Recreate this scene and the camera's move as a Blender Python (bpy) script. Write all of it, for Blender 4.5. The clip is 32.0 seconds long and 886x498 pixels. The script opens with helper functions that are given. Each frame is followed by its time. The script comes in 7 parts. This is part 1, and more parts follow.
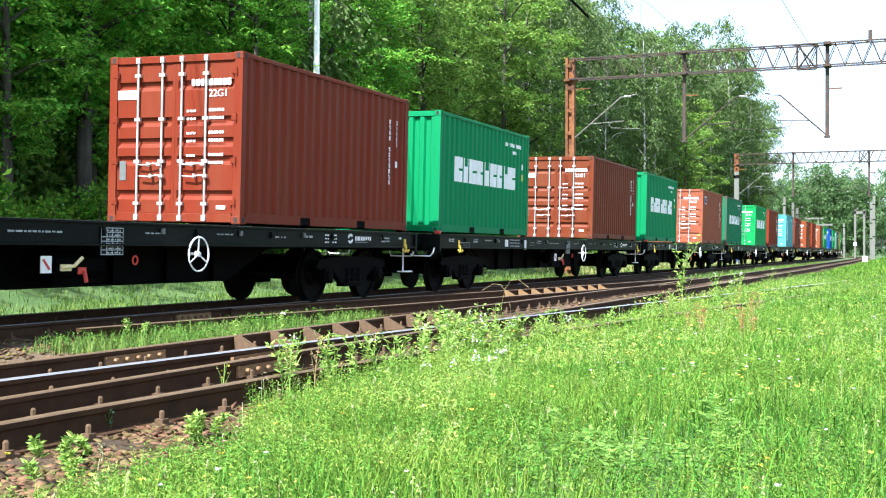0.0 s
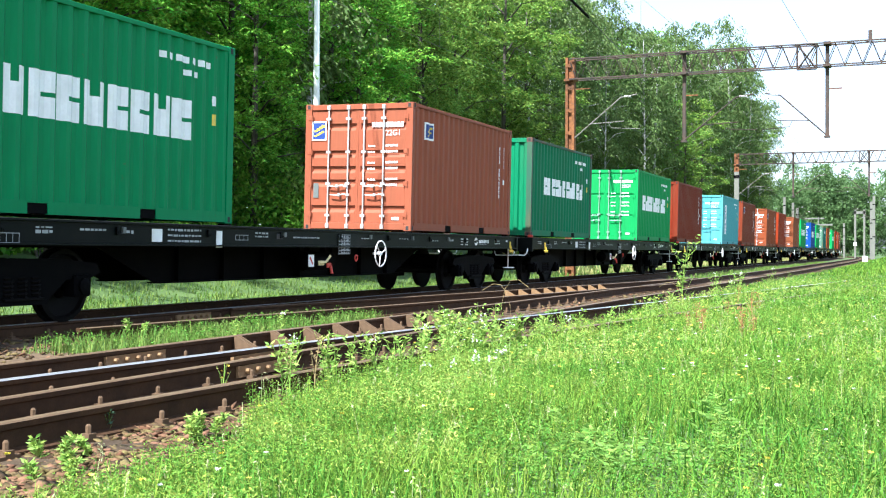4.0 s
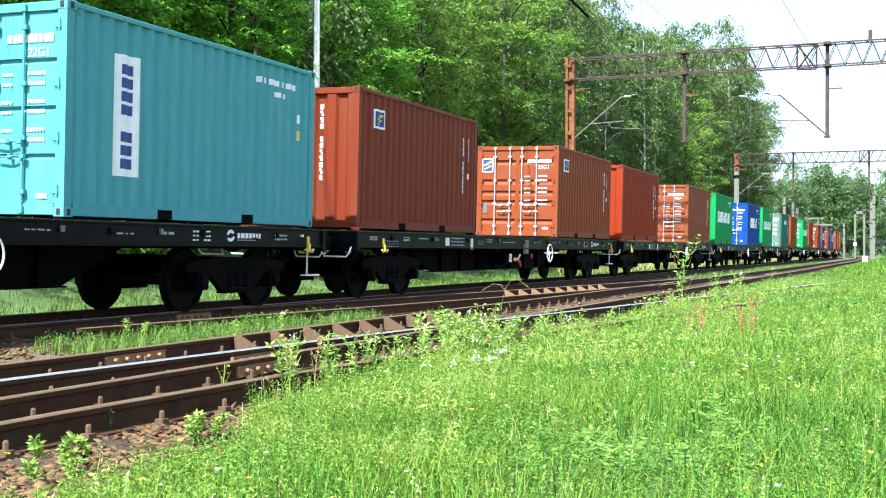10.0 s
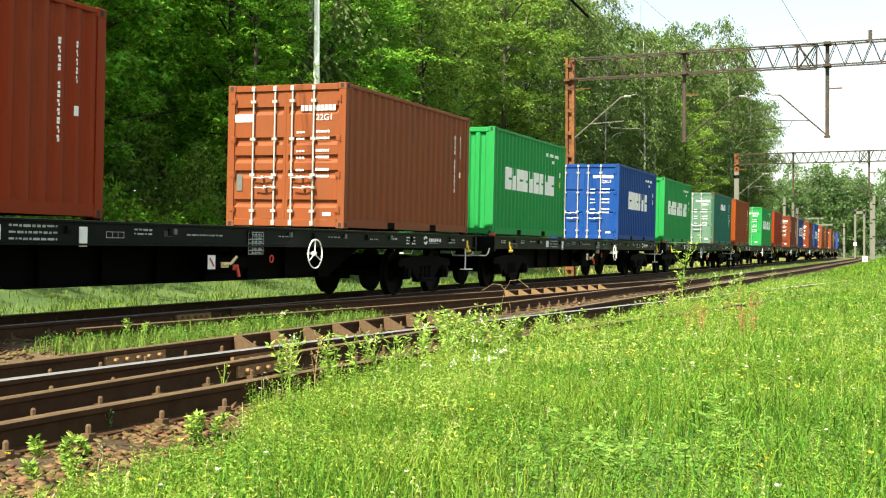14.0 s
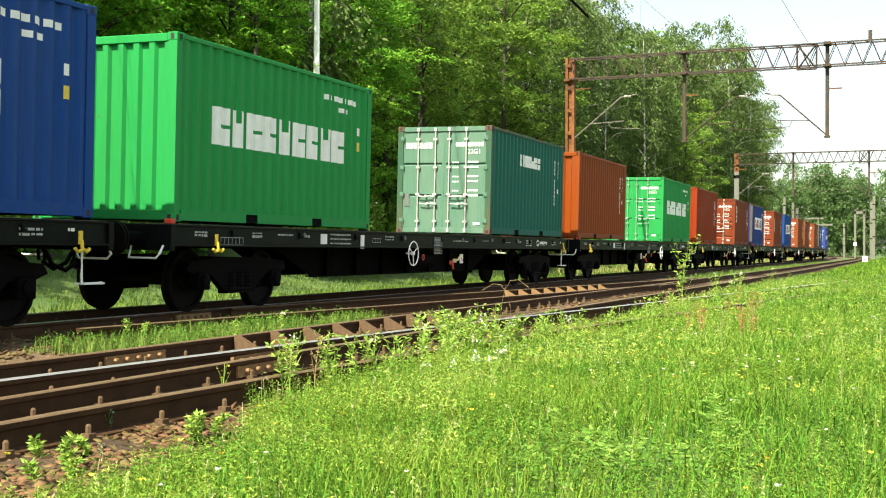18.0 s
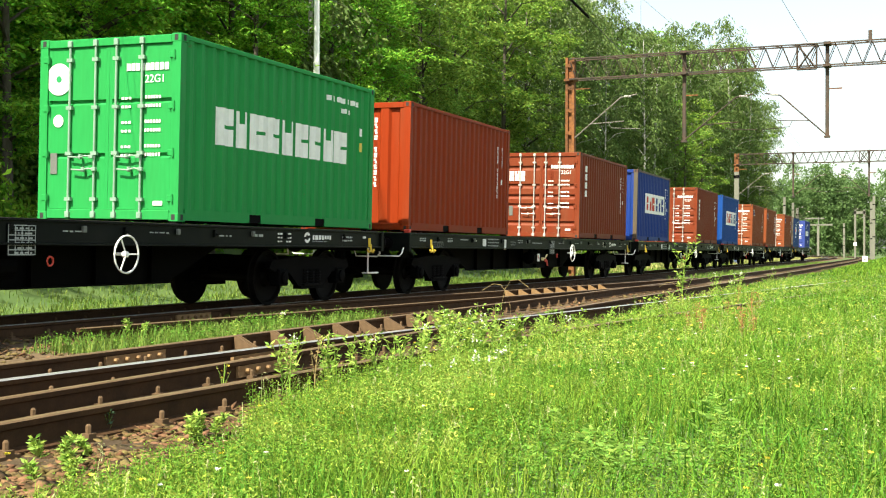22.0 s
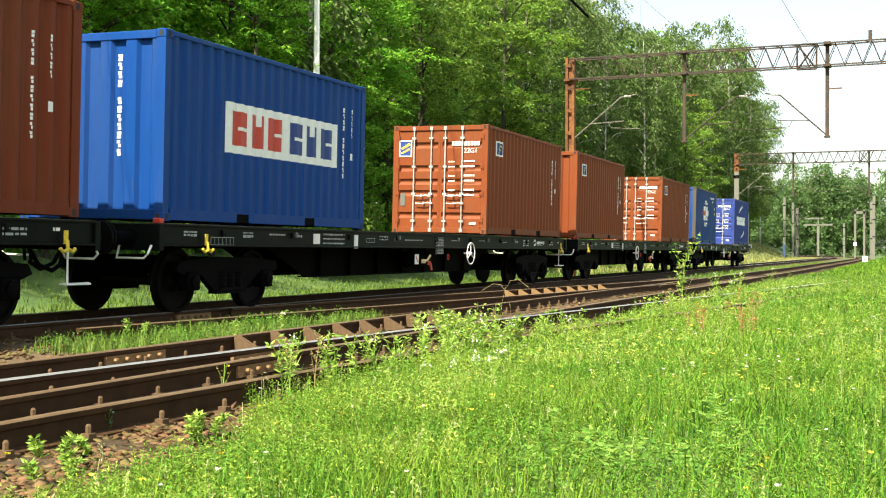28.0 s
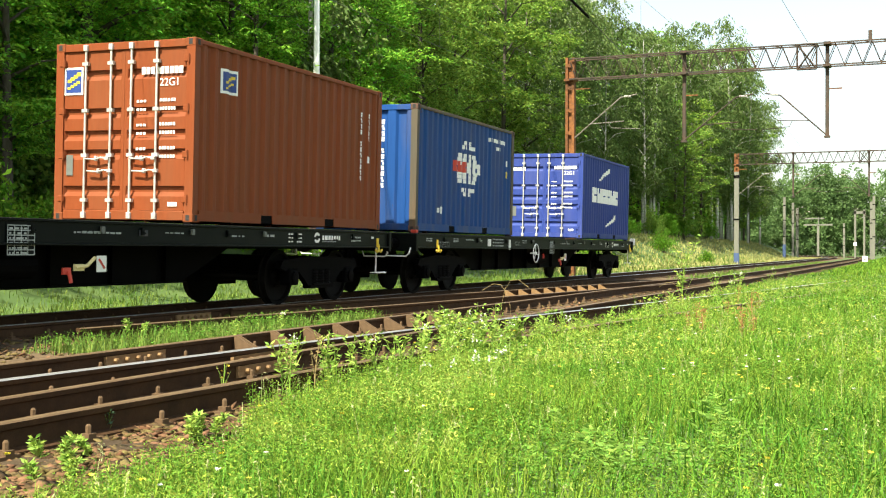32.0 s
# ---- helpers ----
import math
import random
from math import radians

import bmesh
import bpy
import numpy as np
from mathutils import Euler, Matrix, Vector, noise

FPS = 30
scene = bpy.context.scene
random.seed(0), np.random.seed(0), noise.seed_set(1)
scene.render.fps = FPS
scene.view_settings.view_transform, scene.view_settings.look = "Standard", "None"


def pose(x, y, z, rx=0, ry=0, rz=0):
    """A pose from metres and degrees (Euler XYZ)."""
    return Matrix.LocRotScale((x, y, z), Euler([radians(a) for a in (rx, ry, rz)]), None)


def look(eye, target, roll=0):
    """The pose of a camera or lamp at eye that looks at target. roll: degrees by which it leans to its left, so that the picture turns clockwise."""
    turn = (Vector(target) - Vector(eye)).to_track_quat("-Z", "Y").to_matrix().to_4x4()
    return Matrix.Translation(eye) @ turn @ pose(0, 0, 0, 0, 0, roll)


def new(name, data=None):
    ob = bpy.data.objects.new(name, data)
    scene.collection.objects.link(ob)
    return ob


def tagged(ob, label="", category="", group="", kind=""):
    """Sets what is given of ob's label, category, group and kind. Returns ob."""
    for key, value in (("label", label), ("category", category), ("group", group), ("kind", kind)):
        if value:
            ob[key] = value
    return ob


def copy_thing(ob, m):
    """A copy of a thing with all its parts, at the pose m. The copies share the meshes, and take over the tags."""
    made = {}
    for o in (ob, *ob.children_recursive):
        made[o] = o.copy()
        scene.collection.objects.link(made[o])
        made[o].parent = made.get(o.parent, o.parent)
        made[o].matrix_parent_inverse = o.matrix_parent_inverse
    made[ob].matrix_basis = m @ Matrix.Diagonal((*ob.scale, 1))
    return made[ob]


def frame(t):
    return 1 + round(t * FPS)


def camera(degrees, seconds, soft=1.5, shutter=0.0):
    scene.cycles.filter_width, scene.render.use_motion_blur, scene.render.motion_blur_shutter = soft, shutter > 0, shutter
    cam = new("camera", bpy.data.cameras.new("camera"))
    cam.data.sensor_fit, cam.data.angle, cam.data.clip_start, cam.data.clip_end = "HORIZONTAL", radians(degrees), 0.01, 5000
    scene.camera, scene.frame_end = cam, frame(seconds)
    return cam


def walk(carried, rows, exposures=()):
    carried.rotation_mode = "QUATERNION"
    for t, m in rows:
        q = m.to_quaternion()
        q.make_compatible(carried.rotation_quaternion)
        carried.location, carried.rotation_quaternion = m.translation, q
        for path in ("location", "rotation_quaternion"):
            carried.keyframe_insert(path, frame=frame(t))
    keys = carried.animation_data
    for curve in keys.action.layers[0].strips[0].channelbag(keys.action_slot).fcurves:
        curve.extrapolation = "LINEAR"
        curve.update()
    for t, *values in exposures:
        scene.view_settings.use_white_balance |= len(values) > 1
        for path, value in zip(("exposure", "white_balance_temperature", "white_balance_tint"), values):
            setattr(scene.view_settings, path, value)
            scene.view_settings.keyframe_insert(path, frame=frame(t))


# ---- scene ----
# ---------------------------------------------------------------- camera
GRADE = -0.00121          # fall of the line away from the camera


def path_point(s):
    """The centre line of the train's track: place, heading (left is positive) at s metres along it."""
    return PATH_X(s), PATH_Y(s), PATH_H(s)


def build_path():
    s = np.arange(-120.0, 461.0, 0.5)
    kap = 0.00011 * (s > 0) + 0.00395 * np.clip((s - 166.8) / 60, 0, 1)
    h = np.concatenate([[0], np.cumsum((kap[1:] + kap[:-1]) / 2 * 0.5)])
    x = np.concatenate([[0], np.cumsum(-np.sin((h[1:] + h[:-1]) / 2) * 0.5)])
    y = np.concatenate([[0], np.cumsum(np.cos((h[1:] + h[:-1]) / 2) * 0.5)])
    i0 = 240
    x, y = x - x[i0], y - y[i0]

    def table(col):
        col = col.tolist()

        def at(q):
            u = min(max((q + 120.0) * 2, 0.0), len(col) - 1.001)
            i = int(u)
            return col[i] + (col[i + 1] - col[i]) * (u - i)
        return at
    return table(x), table(y), table(h)


PATH_X, PATH_Y, PATH_H = build_path()

SECONDS = 32.0
cam = camera(42.16, SECONDS, soft=1.15)
EYE = Vector((10.622, 0.0, 0.887))
AIM = EYE + Vector((math.sin(-0.39266), math.cos(-0.39266), 0.00037)) * 10
VIEW = look(EYE, AIM, 0.147)
walk(cam, [(0.0, VIEW), (SECONDS, VIEW)],
     exposures=[(0.0, 1.95, 5500, 9), (9.9, 1.95, 5500, 9), (11.3, 1.65, 7100, 1), (32.0, 1.70, 7100, 1)])

# ---------------------------------------------------------------- light
world = bpy.data.worlds.new("sky")
scene.world = world
world.use_nodes = True
wn = world.node_tree
sky = wn.nodes.new("ShaderNodeTexSky")
sky.sky_type = "NISHITA"
sky.sun_disc = False
SUN_EL, SUN_AZ = radians(54), radians(190)     # azimuth clockwise from +Y
sky.sun_elevation, sky.sun_rotation = SUN_EL, SUN_AZ
sky.air_density, sky.dust_density, sky.ozone_density = 1.0, 2.0, 1.0
wn.nodes["Background"].inputs["Strength"].default_value = 0.088
haze = wn.nodes.new("ShaderNodeHueSaturation")       # summer haze: a paler sky
haze.inputs["Saturation"].default_value = 0.65
wn.links.new(sky.outputs["Color"], haze.inputs["Color"])
wn.links.new(haze.outputs["Color"], wn.nodes["Background"].inputs["Color"])
sun = new("sun", bpy.data.lights.new("sun", "SUN"))
sun.data.energy, sun.data.angle, sun.data.color = 4.0, radians(0.6), (1.0, 0.94, 0.84)
to_sun = Vector((math.sin(SUN_AZ) * math.cos(SUN_EL), math.cos(SUN_AZ) * math.cos(SUN_EL), math.sin(SUN_EL)))
sun.matrix_world = look(to_sun * 100, (0, 0, 0))

# ---------------------------------------------------------------- materials
def material(name, base, rough=0.7, metal=0.0, stain=None, amount=0.4, scale=3.0, grain=0.12, grain_scale=40.0,
             bump=0.0, bump_scale=60.0, vary=0.0, coat=0.0, translucent=0.0, stretch=(1, 1, 1), spec=0.5, spots=None):
    """A painted, rusty, wooden or leafy surface: base colour with large stains, fine grain, relief and a change from piece to piece."""
    m = bpy.data.materials.new(name)
    m.use_nodes = True
    t = m.node_tree
    n, l = t.nodes, t.links
    p = n["Principled BSDF"]
    p.inputs["Roughness"].default_value, p.inputs["Metallic"].default_value = rough, metal
    p.inputs["Coat Weight"].default_value = coat
    p.inputs["Specular IOR Level"].default_value = 0.12 if translucent else spec
    co = n.new("ShaderNodeTexCoord")
    mp = n.new("ShaderNodeMapping")
    mp.inputs["Scale"].default_value = stretch
    l.new(co.outputs["Object"], mp.inputs["Vector"])
    big = n.new("ShaderNodeTexNoise")
    big.inputs["Scale"].default_value, big.inputs["Detail"].default_value, big.inputs["Roughness"].default_value = scale, 6, 0.65
    l.new(mp.outputs["Vector"], big.inputs["Vector"])
    ramp = n.new("ShaderNodeValToRGB")
    ramp.color_ramp.elements[0].position, ramp.color_ramp.elements[1].position = 0.42, 0.72
    l.new(big.outputs["Fac"], ramp.inputs["Fac"])
    mix = n.new("ShaderNodeMix")
    mix.data_type = "RGBA"
    mix.inputs["A"].default_value = (*base, 1)
    mix.inputs["B"].default_value = (*(stain or [c * 0.6 for c in base]), 1)
    sc = n.new("ShaderNodeMath")
    sc.operation = "MULTIPLY"
    sc.inputs[1].default_value = amount
    l.new(ramp.outputs["Color"], sc.inputs[0])
    l.new(sc.outputs[0], mix.inputs["Factor"])
    colour = mix.outputs["Result"]
    if spots:
        sp = n.new("ShaderNodeTexNoise")
        sp.inputs["Scale"].default_value, sp.inputs["Detail"].default_value, sp.inputs["Roughness"].default_value = 4.5, 8, 0.75
        l.new(co.outputs["Object"], sp.inputs["Vector"])
        sr = n.new("ShaderNodeMapRange")
        sr.inputs["From Min"].default_value, sr.inputs["From Max"].default_value = 0.655, 0.70
        l.new(sp.outputs["Fac"], sr.inputs["Value"])
        sm = n.new("ShaderNodeMix")
        sm.data_type = "RGBA"
        sm.inputs["B"].default_value = (*spots, 1)
        l.new(sr.outputs["Result"], sm.inputs["Factor"])
        l.new(colour, sm.inputs["A"])
        colour = sm.outputs["Result"]
    fine = n.new("ShaderNodeTexNoise")
    fine.inputs["Scale"].default_value, fine.inputs["Detail"].default_value = grain_scale, 4
    l.new(mp.outputs["Vector"], fine.inputs["Vector"])
    hsv = n.new("ShaderNodeHueSaturation")
    l.new(colour, hsv.inputs["Color"])
    val = n.new("ShaderNodeMapRange")
    val.inputs["From Min"].default_value, val.inputs["From Max"].default_value = 0.25, 0.75
    val.inputs["To Min"].default_value, val.inputs["To Max"].default_value = 1 - grain, 1 + grain
    l.new(fine.outputs["Fac"], val.inputs["Value"])
    last = val.outputs["Result"]
    if vary:
        geo = n.new("ShaderNodeNewGeometry")
        info = n.new("ShaderNodeObjectInfo")
        add = n.new("ShaderNodeMath")
        l.new(geo.outputs["Random Per Island"], add.inputs[0])
        l.new(info.outputs["Random"], add.inputs[1])
        fr = n.new("ShaderNodeMath")
        fr.operation = "FRACT"
        l.new(add.outputs[0], fr.inputs[0])
        vr = n.new("ShaderNodeMapRange")
        vr.inputs["To Min"].default_value, vr.inputs["To Max"].default_value = 1 - vary, 1 + vary
        l.new(fr.outputs[0], vr.inputs["Value"])
        mul = n.new("ShaderNodeMath")
        mul.operation = "MULTIPLY"
        l.new(last, mul.inputs[0])
        l.new(vr.outputs["Result"], mul.inputs[1])
        last = mul.outputs[0]
        hv = n.new("ShaderNodeMapRange")
        hv.inputs["To Min"].default_value, hv.inputs["To Max"].default_value = 0.5 - vary * 0.06, 0.5 + vary * 0.06
        l.new(geo.outputs["Random Per Island"], hv.inputs["Value"])
        l.new(hv.outputs["Result"], hsv.inputs["Hue"])
    l.new(last, hsv.inputs["Value"])
    l.new(hsv.outputs["Color"], p.inputs["Base Color"])
    if bump:
        bt = n.new("ShaderNodeTexNoise")
        bt.inputs["Scale"].default_value, bt.inputs["Detail"].default_value = bump_scale, 5
        l.new(mp.outputs["Vector"], bt.inputs["Vector"])
        bp = n.new("ShaderNodeBump")
        bp.inputs["Strength"].default_value, bp.inputs["Distance"].default_value = bump, 0.02
        l.new(bt.outputs["Fac"], bp.inputs["Height"])
        l.new(bp.outputs["Normal"], p.inputs["Normal"])
    if translucent:
        tr = n.new("ShaderNodeBsdfTranslucent")
        l.new(hsv.outputs["Color"], tr.inputs["Color"])
        ms = n.new("ShaderNodeMixShader")
        ms.inputs["Fac"].default_value = translucent
        l.new(p.outputs["BSDF"], ms.inputs[1])
        l.new(tr.outputs["BSDF"], ms.inputs[2])
        l.new(ms.outputs["Shader"], n["Material Output"].inputs["Surface"])
    return m


def paint(name, base, stain=(0.16, 0.07, 0.035), amount=0.35):
    top = max(base)
    deep = 1.27 if base[0] == top else 1.2 if base[2] == top else 0.95
    base = tuple(0.78 * top * (c / top) ** deep for c in base)
    return material(name, base, rough=0.55, spec=0.14, stain=stain, amount=amount, scale=1.6, grain=0.07, grain_scale=22, bump=0.04, bump_scale=90,
                    stretch=(1, 1, 0.12), spots=(0.12, 0.055, 0.03))


M = {
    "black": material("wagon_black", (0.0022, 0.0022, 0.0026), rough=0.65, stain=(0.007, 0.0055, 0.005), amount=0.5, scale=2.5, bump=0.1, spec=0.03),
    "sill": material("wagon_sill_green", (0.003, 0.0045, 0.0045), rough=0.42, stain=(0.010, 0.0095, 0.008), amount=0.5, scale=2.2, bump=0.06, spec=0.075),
    "deck": material("deck_planks", (0.10, 0.085, 0.07), rough=0.85, amount=0.5, vary=0.25, bump=0.3),
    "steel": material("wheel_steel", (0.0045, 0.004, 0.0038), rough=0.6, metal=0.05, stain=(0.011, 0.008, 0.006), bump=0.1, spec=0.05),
    "white": material("white_paint", (0.88, 0.88, 0.86), rough=0.5, stain=(0.55, 0.52, 0.48), amount=0.3, scale=5, grain=0.05),
    "yellow": material("yellow_paint", (0.75, 0.55, 0.05), rough=0.45, stain=(0.4, 0.28, 0.05), amount=0.4, scale=8),
    "cream": material("cream_paint", (0.70, 0.60, 0.30), rough=0.5, stain=(0.4, 0.3, 0.15), amount=0.4, scale=8),
    "bluemark": material("blue_mark", (0.02, 0.05, 0.22), rough=0.5, amount=0.2, scale=8),
    "redmark": material("red_mark", (0.55, 0.05, 0.03), rough=0.5, amount=0.2, scale=8),
    "greymark": material("grey_plate", (0.13, 0.14, 0.13), rough=0.5, amount=0.3, scale=8),
    "green_mark": material("green_mark", (0.016, 0.27, 0.085), rough=0.5, amount=0.2, scale=8),
    "teal_mark": material("teal_mark", (0.013, 0.21, 0.105), rough=0.5, amount=0.2, scale=8),
    "galv": material("galvanised_bar", (0.55, 0.55, 0.53), rough=0.45, metal=0.3, stain=(0.3, 0.2, 0.14), amount=0.4, scale=6),
    "dullbar": material("dull_locking_bar", (0.22, 0.33, 0.26), rough=0.5, stain=(0.12, 0.22, 0.15), amount=0.5, scale=6),
    "casting": material("worn_casting", (0.11, 0.05, 0.03), rough=0.7, stain=(0.05, 0.035, 0.03), amount=0.7, scale=9, bump=0.2),
    "faint": material("faded_white_paint", (0.42, 0.44, 0.44), rough=0.6, stain=(0.12, 0.13, 0.13), amount=0.6, scale=9),
    "duskplate": material("dull_data_plate", (0.02, 0.026, 0.04), rough=0.5, stain=(0.08, 0.04, 0.03), amount=0.7, scale=12),
    "hole_shade": material("door_gasket", (0.02, 0.02, 0.02), rough=0.8, grain=0.1),
    "rail": material("rail_rust", (0.058, 0.029, 0.012), rough=0.8, stain=(0.021, 0.011, 0.0055), amount=0.7, scale=6, bump=0.25, bump_scale=120, spec=0.2),
    "railhead": material("rail_head_steel", (0.40, 0.40, 0.40), rough=0.32, metal=0.5, stain=(0.3, 0.27, 0.24), amount=0.5, scale=3, bump=0.02, stretch=(6, 0.3, 1)),
    "duskhead": material("rail_head_dull", (0.15, 0.098, 0.052), rough=0.5, metal=0.2, stain=(0.10, 0.055, 0.026), amount=0.6, scale=4, spec=0.4),
    "sleeper": material("sleeper_wood", (0.062, 0.041, 0.024), rough=0.9, stain=(0.125, 0.088, 0.052), amount=0.6, scale=5, vary=0.3, bump=0.5, stretch=(0.4, 3, 3), spec=0.2),
    "clip": material("rail_clip_rust", (0.13, 0.082, 0.045), rough=0.8, stain=(0.06, 0.035, 0.02), amount=0.6, scale=20, spec=0.2),
    "plate": material("fishplate_ochre", (0.23, 0.135, 0.055), rough=0.8, stain=(0.12, 0.06, 0.03), amount=0.6, scale=12, bump=0.2),
    "stone": material("ballast_stone", (0.10, 0.062, 0.027), rough=0.9, stain=(0.21, 0.14, 0.066), amount=0.6, scale=7, vary=0.6, bump=0.4, bump_scale=40, spec=0.2),
    "rust": material("mast_rust", (0.21, 0.085, 0.03), rough=0.8, stain=(0.035, 0.02, 0.014), amount=1.0, scale=2.6, grain=0.3, grain_scale=12, bump=0.2, spec=0.25),
    "bracket": material("weathered_bracket", (0.17, 0.155, 0.13), rough=0.6, stain=(0.09, 0.06, 0.04), amount=0.6, scale=3),
    "truss": material("truss_paint", (0.045, 0.036, 0.03), rough=0.7, stain=(0.12, 0.06, 0.03), amount=0.5, scale=2, spec=0.3),
    "concrete": material("mast_concrete", (0.17, 0.17, 0.14), rough=0.85, stain=(0.12, 0.12, 0.10), amount=0.5, scale=2.5, bump=0.2, spec=0.2),
    "wire": material("copper_wire", (0.05, 0.045, 0.04), rough=0.6),
    "ceramic": material("insulator", (0.5, 0.48, 0.42), rough=0.3, amount=0.3, scale=10),
    "bark": material("bark", (0.06, 0.05, 0.038), rough=0.95, stain=(0.13, 0.12, 0.095), amount=0.6, scale=6, bump=0.6, bump_scale=25, stretch=(1, 1, 0.3), spec=0.2),
    "birch": material("birch_bark", (0.55, 0.53, 0.48), rough=0.8, stain=(0.06, 0.05, 0.05), amount=0.9, scale=5, stretch=(1, 1, 3)),
    "leaf": material("leaf_robinia", (0.195, 0.31, 0.055), rough=0.6, stain=(0.145, 0.265, 0.04), amount=0.7, scale=0.4, vary=0.5, translucent=0.42),
    "leafdark": material("leaf_oak", (0.20, 0.42, 0.05), rough=0.6, stain=(0.29, 0.53, 0.075), amount=0.7, scale=0.4, vary=0.5, translucent=0.48),
    "leafpale": material("leaf_birch", (0.14, 0.205, 0.062), rough=0.7, stain=(0.085, 0.15, 0.04), amount=0.6, scale=0.5, vary=0.35, translucent=0.36),
    "leaflit": material("leaf_shrub", (0.14, 0.29, 0.026), rough=0.7, stain=(0.075, 0.19, 0.018), amount=0.6, scale=1.2, vary=0.45, translucent=0.45),
    "grass": material("grass_blades", (0.095, 0.215, 0.022), rough=0.6, stain=(0.225, 0.315, 0.042), amount=0.9, scale=0.55, vary=0.55, translucent=0.35),
    "tuft": material("broad_grass_blades", (0.12, 0.27, 0.028), rough=0.5, stain=(0.19, 0.33, 0.045), amount=0.6, scale=1.2, vary=0.45, translucent=0.4),
    "forb": material("meadow_forb_leaf", (0.17, 0.30, 0.038), rough=0.65, stain=(0.27, 0.36, 0.06), amount=0.8, scale=0.8, vary=0.5, translucent=0.35),
    "sorrel": material("sorrel_seed_head", (0.30, 0.12, 0.05), rough=0.8, stain=(0.36, 0.22, 0.09), amount=0.6, scale=8, vary=0.35),
    "verge": material("verge_grass", (0.135, 0.22, 0.04), rough=0.7, stain=(0.20, 0.25, 0.07), amount=0.6, scale=0.7, vary=0.4, translucent=0.35),
    "panicle": material("grass_seed_head", (0.36, 0.38, 0.17), rough=0.8, stain=(0.30, 0.27, 0.14), amount=0.5, scale=1.5, vary=0.3),
    # far leaves: the haze of distance is mixed into their colour
    "farleaf": material("leaf_far_hazed", (0.135, 0.22, 0.08), rough=0.85, stain=(0.10, 0.17, 0.06), amount=0.7, scale=0.12, vary=0.18, translucent=0.45),
    "herb": material("herb_leaf", (0.13, 0.255, 0.034), rough=0.65, stain=(0.07, 0.17, 0.022), amount=0.6, scale=0.9, vary=0.45, translucent=0.35),
    "dryverge": material("dry_verge_grass", (0.38, 0.355, 0.135), rough=0.7, stain=(0.22, 0.28, 0.08), amount=0.7, scale=0.4, vary=0.4, translucent=0.3),
    "band": material("blue_band", (0.05, 0.085, 0.19), rough=0.6, amount=0.3, scale=8),
    "tansy": material("tansy_leaf", (0.19, 0.325, 0.06), rough=0.6, stain=(0.11, 0.235, 0.04), amount=0.5, scale=3, vary=0.3, translucent=0.35),
    "wispy": material("wispy_weed", (0.37, 0.46, 0.095), rough=0.7, stain=(0.17, 0.30, 0.05), amount=0.7, scale=0.9, vary=0.45, translucent=0.35),
    "straw": material("dry_stalk", (0.27, 0.20, 0.08), rough=0.8, vary=0.3),
    "weed": material("weed_leaf", (0.28, 0.41, 0.08), rough=0.65, stain=(0.17, 0.31, 0.05), amount=0.5, scale=4, vary=0.45, translucent=0.3),
    "bluegreen": material("weed_leaf_grey", (0.10, 0.19, 0.11), rough=0.6, vary=0.3, translucent=0.3),
    "petalw": material("white_petal", (0.62, 0.62, 0.56), rough=0.6, grain=0.05),
    "petaly": material("yellow_petal", (0.75, 0.6, 0.06), rough=0.6, grain=0.1, vary=0.2),
}


def ground_material():
    """Grassy soil away from the tracks, brown ballast and soil between them, mixed by the ground's own zone attribute."""
    m = material("ground_soil", (0.105, 0.066, 0.032), rough=0.95, stain=(0.066, 0.041, 0.02), amount=0.7, scale=1.5, grain=0.35, grain_scale=18, bump=0.6, bump_scale=14)
    t = m.node_tree
    n, l = t.nodes, t.links
    p = n["Principled BSDF"]
    src = p.inputs["Base Color"].links[0].from_socket
    at = n.new("ShaderNodeAttribute")
    at.attribute_name = "turf"
    co = n.new("ShaderNodeTexCoord")
    nz = n.new("ShaderNodeTexNoise")
    nz.inputs["Scale"].default_value, nz.inputs["Detail"].default_value = 1.1, 6
    l.new(co.outputs["Object"], nz.inputs["Vector"])
    ad = n.new("ShaderNodeMath")
    l.new(at.outputs["Fac"], ad.inputs[0])
    l.new(nz.outputs["Fac"], ad.inputs[1])
    rp = n.new("ShaderNodeMapRange")
    rp.inputs["From Min"].default_value, rp.inputs["From Max"].default_value = 0.92, 1.08
    l.new(ad.outputs[0], rp.inputs["Value"])
    gr = n.new("ShaderNodeValToRGB")
    e = gr.color_ramp.elements
    e[0].color, e[1].color = (0.03, 0.07, 0.012, 1), (0.09, 0.14, 0.03, 1)
    e[0].position, e[1].position = 0.3, 0.75
    n2 = n.new("ShaderNodeTexNoise")
    n2.inputs["Scale"].default_value, n2.inputs["Detail"].default_value = 0.35, 8
    l.new(co.outputs["Object"], n2.inputs["Vector"])
    l.new(n2.outputs["Fac"], gr.inputs["Fac"])
    mx = n.new("ShaderNodeMix")
    mx.data_type = "RGBA"
    l.new(rp.outputs["Result"], mx.inputs["Factor"])
    l.new(src, mx.inputs["A"])
    l.new(gr.outputs["Color"], mx.inputs["B"])
    l.new(mx.outputs["Result"], p.inputs["Base Color"])
    return m


M["ground"] = ground_material()


# ---------------------------------------------------------------- building helpers
def mesh_from(name, verts, faces, mats, idx=None, smooth=False):
    me = bpy.data.meshes.new(name)
    me.from_pydata([tuple(v) for v in verts], [], [tuple(f) for f in faces])
    for m in mats:
        me.materials.append(m)
    if idx is not None:
        me.polygons.foreach_set("material_index", idx)
    if smooth:
        me.polygons.foreach_set("use_smooth", [True] * len(me.polygons))
    me.update()
    return me


